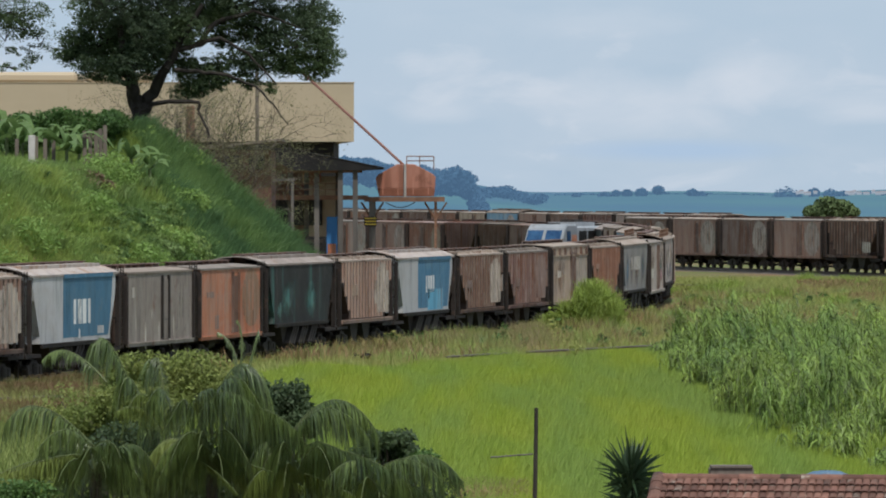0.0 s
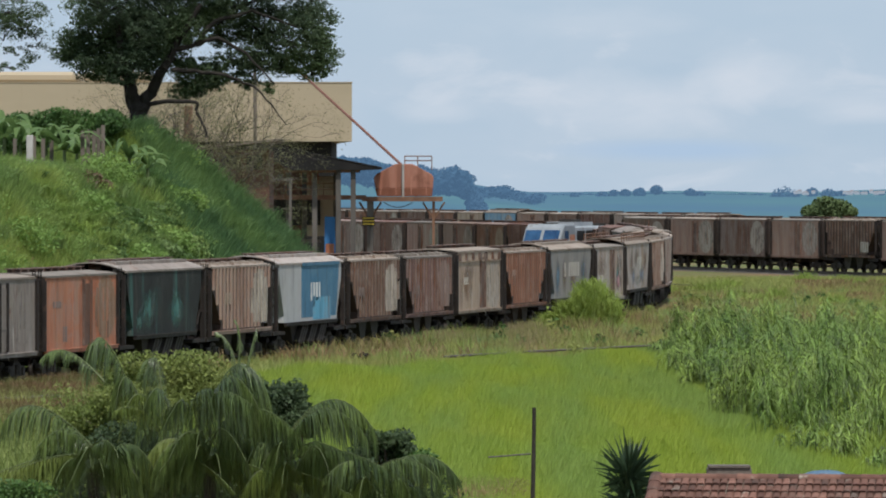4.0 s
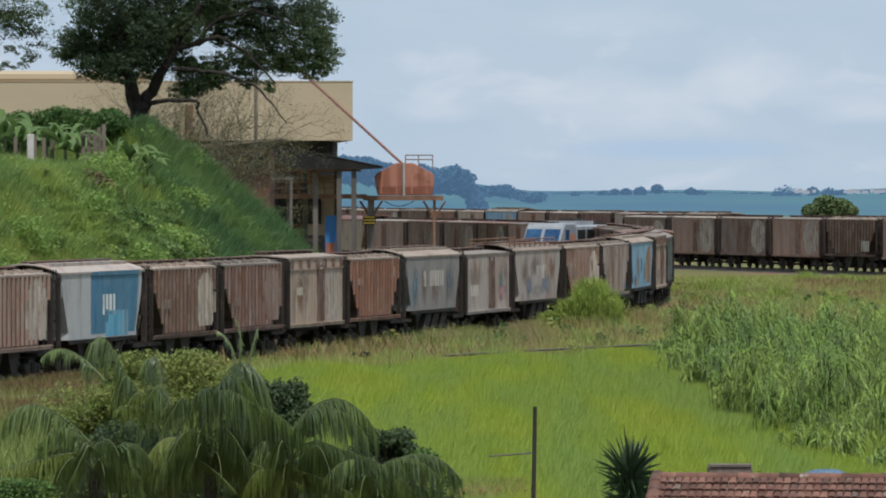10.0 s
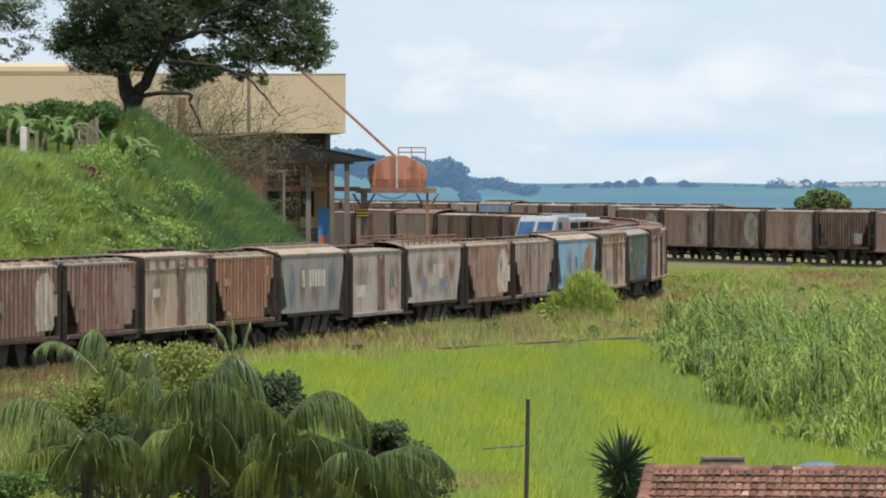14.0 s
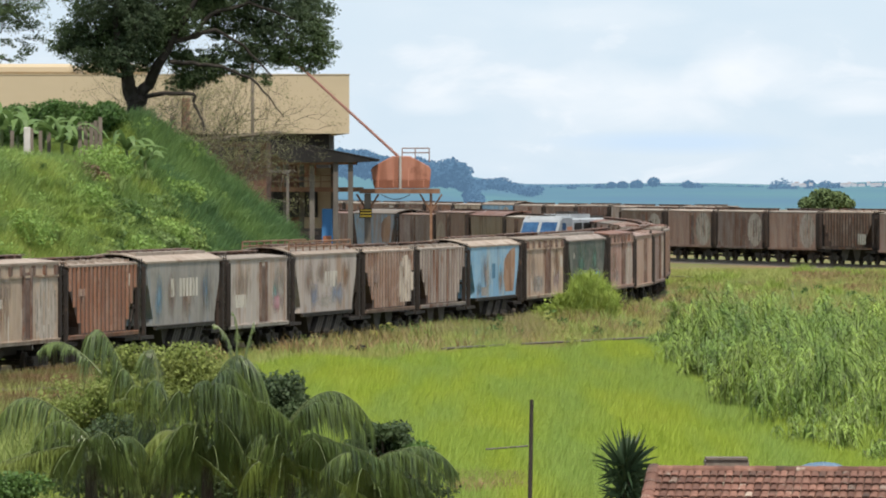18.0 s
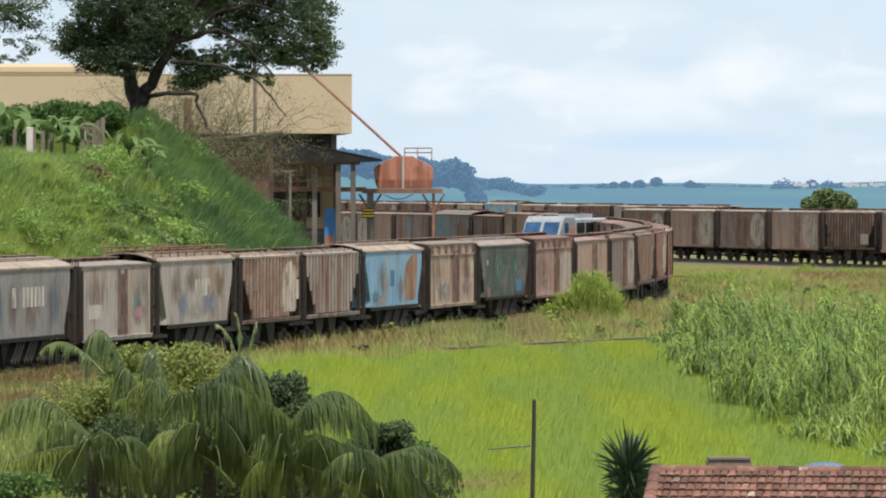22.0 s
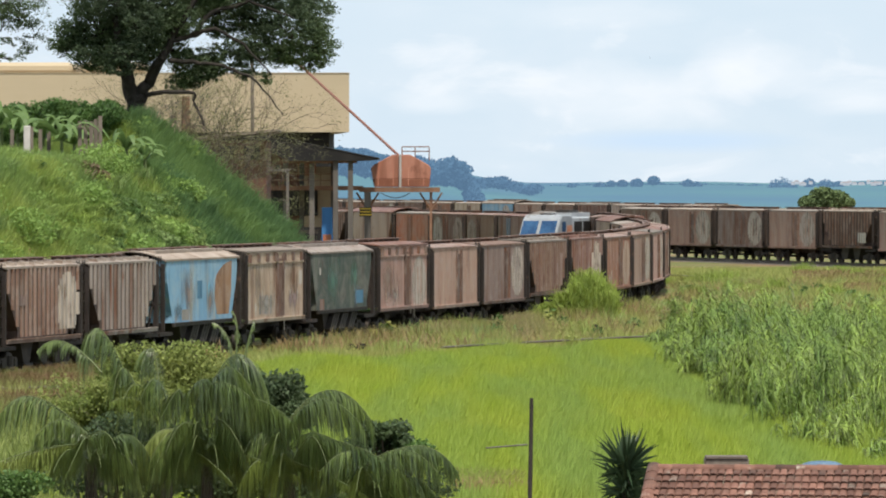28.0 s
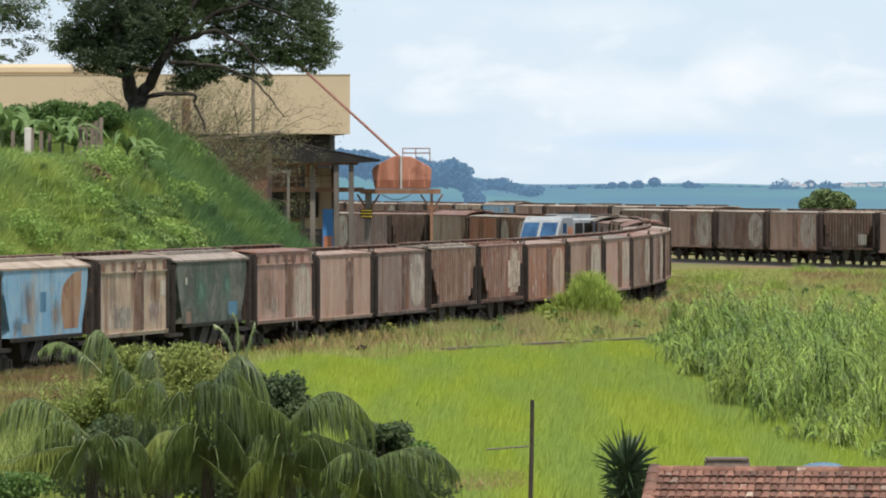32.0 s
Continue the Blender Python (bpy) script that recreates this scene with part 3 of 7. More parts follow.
# ---------------------------------------------------------------- ground
def beside(x, y):
    """How far a place lies to the far side of the straight stretch of the track."""
    th = radians(11.53)
    return (x + 40.07) * -math.cos(th) + (y - 150.3) * math.sin(th)


def land(x, y):
    """Height of the ground."""
    z = lift(y)
    u = beside(x, y)
    if 200 < y < 372 and u > 2:
        cap = 7.6 + 2.5 * math.exp(-((x + 14.8) ** 2 + (y - 350) ** 2) / 40.0) + 1.2 * math.exp(-((x + 21) ** 2 + (y - 308) ** 2) / 22.0) + 0.5 * noise.noise(Vector((x * 0.12, y * 0.12, 3)))
        rise = (u - 3.5) * 0.93 + 0.7 * noise.noise(Vector((x * 0.16, y * 0.1, 0))) + 0.55 * noise.noise(Vector((x * 0.42, y * 0.2, 7)))
        end = min(max((361 - y) / 12.0, 0), 1)
        top = min(max(rise, 0), cap)
        if rise > cap:
            top = cap + min((rise - cap) * 0.05, 0.8)
        z = max(z, top * end * end * (3 - 2 * end))
    if y < 150:
        z -= (150 - y) * 0.03 if y > 90 else 1.8
    return z - 0.05


def make_ground():
    xs = list(np.arange(-60, 60.1, 1.5))
    xs = [-2500, -1200, -600, -320, -200, -140, -100, -75] + xs + [75, 100, 140, 200, 320, 600, 1200, 2500]
    ys = [-400, -100, -20, 40, 80, 110, 130, 145] + list(np.arange(150, 380, 2.0)) + list(np.arange(380, 620, 8.0)) + [640, 680, 750, 850, 1000, 1300, 1700, 2300, 3200, 4900]
    co = [(x, y, land(x, y)) for y in ys for x in xs]
    w = len(xs)
    faces = [(j * w + i, j * w + i + 1, (j + 1) * w + i + 1, (j + 1) * w + i) for j in range(len(ys) - 1) for i in range(w - 1)]
    me = bpy.data.meshes.new("ground")
    me.from_pydata(co, [], faces)
    for p in me.polygons:
        p.use_smooth = True
    tagged(part("ground", me, M["soil"]), "grassy earth rising to a steep green bank behind the track", "ground", kind="structure")


make_ground()


def make_track(name, pts, label, up=0.0):
    """Rails, sleepers and ballast along points (x, y)."""
    bm = bmesh.new()
    rails = [bmesh.new(), bmesh.new()]
    n = len(pts)
    prev = None
    for i in range(n):
        p = Vector((pts[i][0], pts[i][1], 0))
        d = (Vector((*pts[min(i + 1, n - 1)], 0)) - Vector((*pts[max(i - 1, 0)], 0))).normalized()
        nrm = Vector((-d.y, d.x, 0))
        z = lift(p.y) + up
        row = [bm.verts.new(p + nrm * o + Vector((0, 0, z + h))) for o, h in ((-2.2, -0.4 - up), (-1.4, -0.17), (1.4, -0.17), (2.2, -0.4 - up))]
        rl = []
        for k, o in enumerate((-0.8, 0.8)):
            rl.append([rails[k].verts.new(p + nrm * (o + a) + Vector((0, 0, z + h))) for a, h in ((-0.035, -0.15), (-0.035, 0.0), (0.035, 0.0), (0.035, -0.15))])
        if prev:
            for k in range(3):
                bm.faces.new((prev[0][k], prev[0][k + 1], row[k + 1], row[k]))
            for q in range(2):
                for k in range(3):
                    rails[q].faces.new((prev[1][q][k], prev[1][q][k + 1], rl[q][k + 1], rl[q][k]))
        prev = (row, rl)
    root = thing(name, label, "railway track", kind="structure")
    part("ballast", bm, M["ballast"], root)
    for r in rails:
        part("rail", r, M["rail"], root)
    return root


MAIN = [(p.x, p.y) for p in (on_line(s) for s in np.arange(-120, 690, 5.0))]
make_track("railway_track", MAIN, "railway track on dark ballast curving through the grass")


# ---------------------------------------------------------------- wagons
TYPES = {"smooth": 14.76, "ribbed": 12.40, "box": 12.45, "tallbox": 12.45}
BOXES = ("box", "tallbox")
EAVES, SILL, HALF = 4.00, 1.15, 1.45
TOP = {"smooth": 4.0, "ribbed": 4.0, "box": 3.95, "tallbox": 4.18}     # height of the eaves
FOOT = {"smooth": 1.46, "ribbed": 1.36, "box": 1.20, "tallbox": 1.32}     # lower edge of the side
MESHES = {}


def shared(key, build):
    if key not in MESHES:
        me = bpy.data.meshes.new(key.split("/")[-1])
        bm = build()
        bm.to_mesh(me)
        bm.free()
        MESHES[key] = me
    return MESHES[key]


def body_outline(kind):
    h = TYPES[kind] / 2
    if kind in BOXES:
        return [(-h + 0.75, FOOT[kind]), (h - 0.75, FOOT[kind]), (h - 0.75, TOP[kind]), (-h + 0.75, TOP[kind])]
    a, b = (h - 1.1, h - 2.0) if kind == "smooth" else (h - 0.85, h - 2.45)
    z0 = FOOT[kind]
    return [(-b, z0), (b, z0), (b, z0 + 0.3), (a - 0.12, TOP[kind] - 0.9), (a, TOP[kind] - 0.45), (a, TOP[kind]), (-a, TOP[kind]), (-a, TOP[kind] - 0.45), (-a + 0.12, TOP[kind] - 0.9), (-b, z0 + 0.3)]


def half_length(kind, z):
    """How long the side sheet is at height z, from the middle."""
    o = [p for p in body_outline(kind) if p[0] > 0]
    return np.interp(z, [p[1] for p in o], [p[0] for p in o])


def b_body(kind):
    bm = bmesh.new()
    prism(bm, body_outline(kind), -HALF, HALF)
    return bm


def b_roof(kind):
    h = TYPES[kind] / 2 - 0.7
    bm = bmesh.new()
    n = 7
    prev = None
    for i in range(n):
        y = -1.49 + 2.98 * i / (n - 1)
        z = TOP[kind] + 0.012 + (0.36 if kind == "smooth" else 0.12) * (1 - (y / 1.49) ** 2)
        row = [bm.verts.new((x, y, zz)) for x in (-h, h) for zz in (z, z + 0.05)]
        if prev:
            for a, b in ((1, 3), (2, 0)):
                bm.faces.new((prev[a], prev[b], row[b], row[a]))
            bm.faces.new((prev[0], prev[1], row[1], row[0]))
            bm.faces.new((prev[3], prev[2], row[2], row[3]))
        prev = row
    for y in (-1.49, 1.452):
        box(bm, -h, h, y, y + 0.038, TOP[kind] - 0.015, TOP[kind] + 0.05)
    for x in np.linspace(-h + 0.6, h - 0.6, 8):
        if kind == "ribbed":
            box(bm, x - 0.03, x + 0.03, -1.3, 1.3, TOP[kind] + 0.08, TOP[kind] + 0.2)
    bmesh.ops.recalc_face_normals(bm, faces=bm.faces)
    return bm


def b_board(kind):
    h = TYPES[kind] / 2 - 1.1
    top = TOP[kind] + (0.46 if kind == "smooth" else 0.30)
    bm = bmesh.new()
    for y in (-0.26, 0.04):
        box(bm, -h, h, y, y + 0.22, top, top + 0.04)
    for x in np.linspace(-h + 0.5, h - 0.5, 9):
        box(bm, x - 0.04, x + 0.04, -0.26, 0.26, TOP[kind] + 0.12, top - 0.002)
    return bm


def b_hatch():
    bm = bmesh.new()
    bmesh.ops.create_cone(bm, cap_ends=True, segments=10, radius1=0.34, radius2=0.28, depth=0.16)
    box(bm, -0.36, 0.36, -0.03, 0.03, 0.08, 0.12)
    return bm


def b_long_hatch(kind):
    h = TYPES[kind] / 2 - 1.4
    return boxes((-h, h, -0.28, 0.28, -0.06, 0.09))


def b_rib(z0, z1):
    bm = bmesh.new()
    # a pressed channel: wider at its foot
    prism(bm, [(-0.13, z0), (0.13, z0), (0.13, z1), (-0.13, z1)], 0.0, 0.06)
    return bm


def b_side_sill(kind):
    h = TYPES[kind] / 2 - (0.7 if kind != "smooth" else 2.2)
    z = FOOT[kind]
    return boxes((-h, h, -0.06, 0.06, z - 0.16, z), (-h, h, -0.09, 0.06, z - 0.04, z - 0.002))


def b_end_post(kind):
    return boxes((-0.06, 0.06, -0.07, 0.07, SILL, TOP[kind] - 0.1))


def b_ladder():
    bm = bmesh.new()
    for x in (-0.2, 0.2):
        box(bm, x - 0.022, x + 0.022, -0.02, 0.02, SILL - 0.15, EAVES + 0.2)
    for k in range(9):
        z = SILL - 0.1 + k * 0.38
        box(bm, -0.2, 0.2, -0.015, 0.015, z, z + 0.035)
    return bm


def b_end_frame(kind):
    """Platform, brace and cross bars of the open end of a hopper."""
    h = TYPES[kind] / 2
    bm = boxes((h - 2.4, h - 0.15, -1.4, 1.4, SILL - 0.2, SILL - 0.06), (h - 0.75, h - 0.65, -1.4, 1.4, 2.2, 2.28), (h - 0.75, h - 0.65, -1.4, 1.4, TOP[kind] - 0.3, TOP[kind] - 0.2))
    for y in (-0.75, 0.75):
        beam(bm, (h - 0.7, y, SILL - 0.06), (h - 1.7, y, 2.5), 0.05, 5)
    return bm


def b_hopper_bay(kind):
    """A funnel under the floor with its gate, seen as slanted plates."""
    bm = bmesh.new()
    prism(bm, [(-1.0, FOOT[kind] - 0.02), (1.0, FOOT[kind] - 0.02), (0.42, 0.38), (-0.42, 0.38)], -1.15, 1.15)
    for x in (-1.0, -0.55, -0.1) if kind == "smooth" else ():
        m = Matrix.Translation((x, 0, 0.82)) @ Matrix.Rotation(radians(-52), 4, "Y")
        box(bm, -0.10, 0.10, 1.15, 1.40, -0.52, 0.75, m)
    box(bm, -0.55, 0.55, -1.25, 1.25, 0.30, 0.38)
    return bm


def b_centre_sill(kind):
    h = TYPES[kind] / 2
    return boxes((-h + 0.5, h - 0.5, -0.3, 0.3, 0.72, SILL - 0.03))


def b_end_wall(kind):
    """The end of a box wagon: a sheet with pressed upright ribs."""
    bm = bmesh.new()
    edge = HALF - 0.01
    line = [(0, -edge), (0, edge)]
    for y in np.linspace(1.2, -1.2, 6):
        line += [(0.012, y + 0.09), (0.06, y + 0.06), (0.06, y - 0.06), (0.012, y - 0.09)]
    lo = [bm.verts.new((x, y, FOOT[kind] + 0.02)) for x, y in line]
    hi = [bm.verts.new((x, y, TOP[kind] - 0.02)) for x, y in line]
    for k in range(len(line)):
        j = (k + 1) % len(line)
        bm.faces.new((lo[k], lo[j], hi[j], hi[k]))
    return bm


def b_brake_tank():
    """Air reservoir hung under the floor."""
    bm = bmesh.new()
    beam(bm, (0.4, 0.7, 0.84), (1.5, 0.7, 0.84), 0.19, 10)
    return bm


def b_coupler():
    return boxes((-0.52, 0.0, -0.12, 0.12, 0.78, 1.02), (-0.62, -0.38, -0.2, 0.2, 0.72, 1.08))


def b_bogie():
    bm = bmesh.new()
    for y in (-1.06, 1.06):
        prism(bm, [(-1.25, 0.52), (-0.95, 0.36), (-0.35, 0.28), (0.35, 0.28), (0.95, 0.36), (1.25, 0.52), (1.15, 0.66), (0.6, 0.68), (0.35, 0.84), (-0.35, 0.84), (-0.6, 0.68), (-1.15, 0.66)], y - 0.09, y + 0.09)
        for x in (-0.16, 0.0, 0.16):
            beam(bm, (x, y + 0.12, 0.34), (x, y + 0.12, 0.74), 0.06, 6)
        for x in (-0.92, 0.92):
            box(bm, x - 0.16, x + 0.16, y - 0.13, y + 0.13, 0.30, 0.60)
    box(bm, -0.22, 0.22, -1.1, 1.1, 0.56, 0.88)
    return bm


def b_wheelset():
    bm = bmesh.new()
    for y in (-0.8, 0.8):
        for r, d, o in ((0.42, 0.13, 0.0), (0.455, 0.03, -0.07 if y > 0 else 0.07), (0.15, 0.2, 0.0)):
            m = Matrix.Translation((0, y + o, 0)) @ Matrix.Rotation(radians(90), 4, "X")
            bmesh.ops.create_cone(bm, cap_ends=True, segments=20, radius1=r, radius2=r, depth=d, matrix=m)
        # raised web spokes, so that the turning shows
        for k in range(6):
            m = Matrix.Rotation(k * math.tau / 6, 4, "Y")
            box(bm, -0.03, 0.03, y - 0.085, y + 0.085, 0.12, 0.37, m)
    m = Matrix.Rotation(radians(90), 4, "X")
    bmesh.ops.create_cone(bm, cap_ends=True, segments=10, radius1=0.08, radius2=0.08, depth=1.9, matrix=m)
    return bm


def plate(parent, name, x, z, w, h, material, label="", y=HALF, key=""):
    """A painted field on the side, 6 mm proud."""
    me = shared("plate/%.2f/%.2f/%s" % (w, h, name), lambda: boxes((-w / 2, w / 2, 0, 0.006, -h / 2, h / 2)))
    ob = part(name, me, material, parent, label)
    ob.matrix_basis = Matrix.Translation((x, y + 0.001, z))
    return ob


def ragged(parent, name, x, z, w, h, material, label, seed, y=HALF):
    """A painted field with an uneven edge: sprayed or faded paint."""
    layer = 0.002 + 0.002 * (seed % 4)
    w, h = w * 1.25, h * 1.2
    lo, hi = max(z - h / 2, 1.52), min(z + h / 2, EAVES - 0.18)
    e = min(half_length("smooth", lo), 5.2)
    x0, x1 = max(x - w / 2, -e), min(x + w / 2, e)
    bm = bmesh.new()
    bm.faces.new([bm.verts.new((a, y + layer, c)) for a, c in ((x0, lo), (x0, hi), (x1, hi), (x1, lo))])
    return part(name, bm, material, parent, label)


def streaks(parent, x0, x1, z_top, material, label, seed, n=9, lo=0.4, hi=1.8):
    """Runs of faded paint down the side."""
    rng = random.Random(seed)
    for k in range(n):
        x = x0 + (x1 - x0) * (k + rng.uniform(0.1, 0.9)) / n
        h = rng.uniform(lo, hi)
        w = rng.uniform(0.1, 0.34)
        z = z_top - rng.uniform(0, 0.7)
        bm = bmesh.new()
        prism(bm, [(x - w / 2, z - rng.uniform(0, 0.3)), (x - w * 0.3, z - h), (x + w * 0.25, z - h * rng.uniform(0.8, 1.0)), (x + w / 2, z - rng.uniform(0, 0.4)), (x, z)], HALF + 0.001, HALF + 0.005)
        part("paint_run", bm, material, parent, label if k == 0 else "")


def lettering(parent, x, z, size, count, material, seed, y=HALF, wide=0.62):
    """Plain upright bars where words stand."""
    rng = random.Random(seed)
    for k in range(count):
        w = size * wide * rng.choice((0.5, 0.72, 0.8))
        plate(parent, "lettering_bar", x - k * size * wide, z, round(w, 2), round(size, 2), material, y=y)


def disc_mark(parent, kind, x, z, w, h, material, ribs, label):
    """A large oval mark, painted over plain sheet or over ribs alike, with dark bars in it."""
    if ribs:
        # over the ribs and the sheet between them
        step = ribs[1] - ribs[0]
        first = True
        for r in ribs:
            for c, half, y0, y1 in ((r, 0.134, HALF + 0.001, HALF + 0.064), (r + step / 2, step / 2 - 0.136, HALF + 0.001, HALF + 0.004)):
                e = 1 - (2 * (c - x) / w) ** 2
                if e > 0.05:
                    hh = h * math.sqrt(e) / 2
                    lo = max(z - hh, SILL + 0.45)
                    part("mark_strip", boxes((c - half, c + half, y0, y1, lo, z + hh)), material, parent, label if first else "")
                    first = False
        return
    cols = np.linspace(-w / 2, w / 2, 15)
    gap = (cols[1] - cols[0])
    for k, cx in enumerate(cols[:-1]):
        c = cx + gap / 2
        hh = h * math.sqrt(max(1 - (2 * c / w) ** 2, 0.02))
        lo, hi = z - hh / 2, z + hh / 2
        on_rib = any(abs(x + c - r) < 0.12 for r in ribs)
        y = HALF + (0.112 if on_rib else 0.002)
        if k in (5, 8) and hh > h * 0.6:
            spans = ((lo, z - h * 0.22), (z + h * 0.30, hi))
        else:
            spans = ((lo, hi),)
        for a, b in spans:
            bm = boxes((x + c - gap / 2, x + c + gap / 2, y, y + 0.005, a, b))
            part("mark_strip", bm, material, parent, label if k == 0 else "")


def make_wagon(kind, body, label, marks=(), roof="roofdust", notched=False, rails=False, trim="post"):
    L = TYPES[kind]
    h = L / 2
    if notched:
        kind = "tallbox"
    if roof == "roofdust" and len(label) % 3 == 0:
        roof = "roofgrey"
    w = thing("freight_wagon", label, "freight wagon", group="wagons")
    # on ribbed wagons the sheet carries the painted shade of the rib gaps
    b = part("body", shared(kind + "/body", lambda: b_body(kind)), M[body if kind != "ribbed" else "ribgapshade"], w, "dark dirty sheet between the ribs" if kind == "ribbed" else "")
    part("roof", shared(kind + "/roof", lambda: b_roof(kind)), M[roof], w, "dusty sun-bleached roof" if roof == "roofdust" else "")
    part("running_board", shared(kind + "/running_board", lambda: b_board(kind)), M["darkbrown"], w, "dark roof walkway")
    if kind == "smooth":
        o = part("long_hatch", shared(kind + "/long_hatch", lambda: b_long_hatch(kind)), M[roof], w)
        o.matrix_basis = Matrix.Translation((0, 0.62, TOP[kind] + 0.33))
    elif kind == "ribbed":
        for k in range(6):
            o = part("hatch", shared("hatch", b_hatch), M[roof], w)
            o.matrix_basis = Matrix.Translation((-h + 1.6 + k * (L - 3.2) / 5, 0.85, TOP[kind] + 0.14))
    for s in (-1, 1):
        o = part("side_sill", shared(kind + "/side_sill", lambda: b_side_sill(kind)), M["under"] if kind == "smooth" else M[body], w)
        o.matrix_basis = Matrix.Translation((0, s * (HALF + 0.02), 0)) @ Matrix.Diagonal((1, -s, 1, 1))
    ribs = []
    if kind == "ribbed":
        ribs = list(np.linspace(-h + 1.05, h - 1.05, 17))
        for x in ribs:
            z0 = FOOT[kind] + 0.06
            if abs(x) > half_length(kind, z0 + 0.3):
                o = [q for q in body_outline(kind) if q[0] > 0][1:4]
                z0 = float(np.interp(abs(x), [q[0] for q in o], [q[1] for q in o])) + 0.05
            for s in (-1, 1):
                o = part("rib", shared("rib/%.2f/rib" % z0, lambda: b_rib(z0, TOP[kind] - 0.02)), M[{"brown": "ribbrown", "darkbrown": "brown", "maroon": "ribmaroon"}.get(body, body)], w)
                o.matrix_basis = Matrix.Translation((x, s * HALF, 0)) @ Matrix.Diagonal((1, s, 1, 1))
    if kind not in BOXES:
        for s in (-1, 1):
            o = part("end_frame", shared(kind + "/end_frame", lambda: b_end_frame(kind)), M["post"], w)
            o.matrix_basis = Matrix.Diagonal((s, 1, 1, 1))
    else:
        # the middle bay: two stout posts, set off the centre, and the plug door between
        for x in (-0.25, -1.35):
            for s in (-1, 1):
                o = part("door_post", shared(kind + "/door_post", lambda: boxes((-0.09, 0.09, 0.0, 0.09, FOOT[kind] + 0.05, TOP[kind] - 0.12))), M[trim], w, "dark upright post")
                o.matrix_basis = Matrix.Translation((x, s * HALF, 0)) @ Matrix.Diagonal((1, s, 1, 1))
        for s in (-1, 1):
            o = part("door_leaf", shared(kind + "/door_leaf", lambda: boxes((-0.44, 0.44, 0.0, 0.03, FOOT[kind] + 0.06, TOP[kind] - 0.3), (-0.4, 0.4, 0.03, 0.05, 2.1, 2.2))), M[trim if trim != "post" else body], w)
            o.matrix_basis = Matrix.Translation((-0.8, s * HALF, 0)) @ Matrix.Diagonal((1, s, 1, 1))
        for s in (-1, 1):
            o = part("end_wall", shared(kind + "/end_wall", lambda: b_end_wall(kind)), M["deepbrown"], w, "soot-dark ribbed end wall")
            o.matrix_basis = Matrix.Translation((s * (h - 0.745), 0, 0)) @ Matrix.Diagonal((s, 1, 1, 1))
        part("brake_tank", shared("box/brake_tank", b_brake_tank), M["under"], w)
        for k in range(9):
            x = -h + 0.95 + k * (L - 1.9) / 8
            if -1.7 < x < 0.1:
                continue
            o = part("side_seam", shared(kind + "/side_seam", lambda: boxes((-0.022, 0.022, 0.0, 0.012, FOOT[kind] + 0.05, TOP[kind] - 0.1))), M[body], w)
            o.matrix_basis = Matrix.Translation((x, HALF, 0))
        if notched:
            o = part("eaves_band", shared(kind + "/eaves_band", lambda: boxes((-h + 0.75, h - 0.75, 0.0, 0.05, TOP[kind] - 0.50, TOP[kind] - 0.42))), M[body], w)
            o.matrix_basis = Matrix.Translation((0, HALF, 0))
            for k in range(7):
                o = part("eaves_bracket", shared(kind + "/eaves_bracket", lambda: boxes((-0.13, 0.13, 0.0, 0.10, TOP[kind] - 0.42, TOP[kind] - 0.06))), M[trim], w)
                o.matrix_basis = Matrix.Translation((-h + 1.2 + k * (L - 2.4) / 6, HALF, 0))
    for sx in (-1, 1):
        for sy in (-1, 1):
            o = part("corner_post", shared(kind + "/corner_post", lambda: b_end_post(kind)), M["post"], w)
            o.matrix_basis = Matrix.Translation((sx * (h - 0.6), sy * (HALF - 0.02 if kind not in BOXES else HALF + 0.02), 0))
        o = part("ladder", shared("ladder", b_ladder), M["under"], w)
        o.matrix_basis = Matrix.Translation((sx * (h - 0.42), HALF - 0.12, 0))
        o = part("coupler", shared("coupler", b_coupler), M["under"], w)
        o.matrix_basis = Matrix.Translation((sx * (h - 0.02), 0, 0)) @ Matrix.Rotation(0 if sx > 0 else math.pi, 4, "Z")
        bg = part("bogie", shared("bogie", b_bogie), M["under"], w)
        bg.matrix_basis = Matrix.Translation((sx * (h - 2.3), 0, 0))
        for ax in (-0.92, 0.92):
            ws = part("wheelset", shared("wheelset", b_wheelset), M["wheel"], bg)
            ws.matrix_basis = Matrix.Translation((ax, 0, 0.42))
    part("centre_sill", shared(kind + "/centre_sill", lambda: b_centre_sill(kind)), M["under"], w)
    for x in {"smooth": (-1.9, 0, 1.9), "ribbed": (-1.3, 1.3)}.get(kind, ()):
        o = part("hopper_bay", shared(kind + "/hopper_bay", lambda: b_hopper_bay(kind)), M["under"], w)
        o.matrix_basis = Matrix.Translation((x, 0, 0))
    if rails:
        for y in (-0.95, 1.15):
            for z in (0.42, 0.62):
                bm = bmesh.new()
                beam(bm, (-h + 1, y, TOP[kind] + z), (h - 1, y, TOP[kind] + z), 0.035, 5)
                part("roof_rail", bm, M["rusty"], w, "rusty guard rail along the roof")
            for x in np.linspace(-h + 1, h - 1, 10):
                bm = bmesh.new()
                beam(bm, (x, y, TOP[kind] + 0.1), (x, y, TOP[kind] + 0.62), 0.035, 5)
                part("rail_post", bm, M["rusty"], w)
    for m in marks:
        m(w, kind, ribs)
    return w


def oval(x, w=3.5, hgt=2.6, z=2.55, m="ovalpaint"):
    def draw(wg, kind, ribs):
        old = set(wg.children)
        disc_mark(wg, kind, x, z, w, hgt, M[m], ribs, "large worn off-white oval mark")
        if kind in BOXES:
            for c in [c for c in wg.children if c not in old]:
                part("mark_strip", c.data, M[m], wg).matrix_basis = Matrix.Rotation(math.pi, 4, "Z")
    return draw


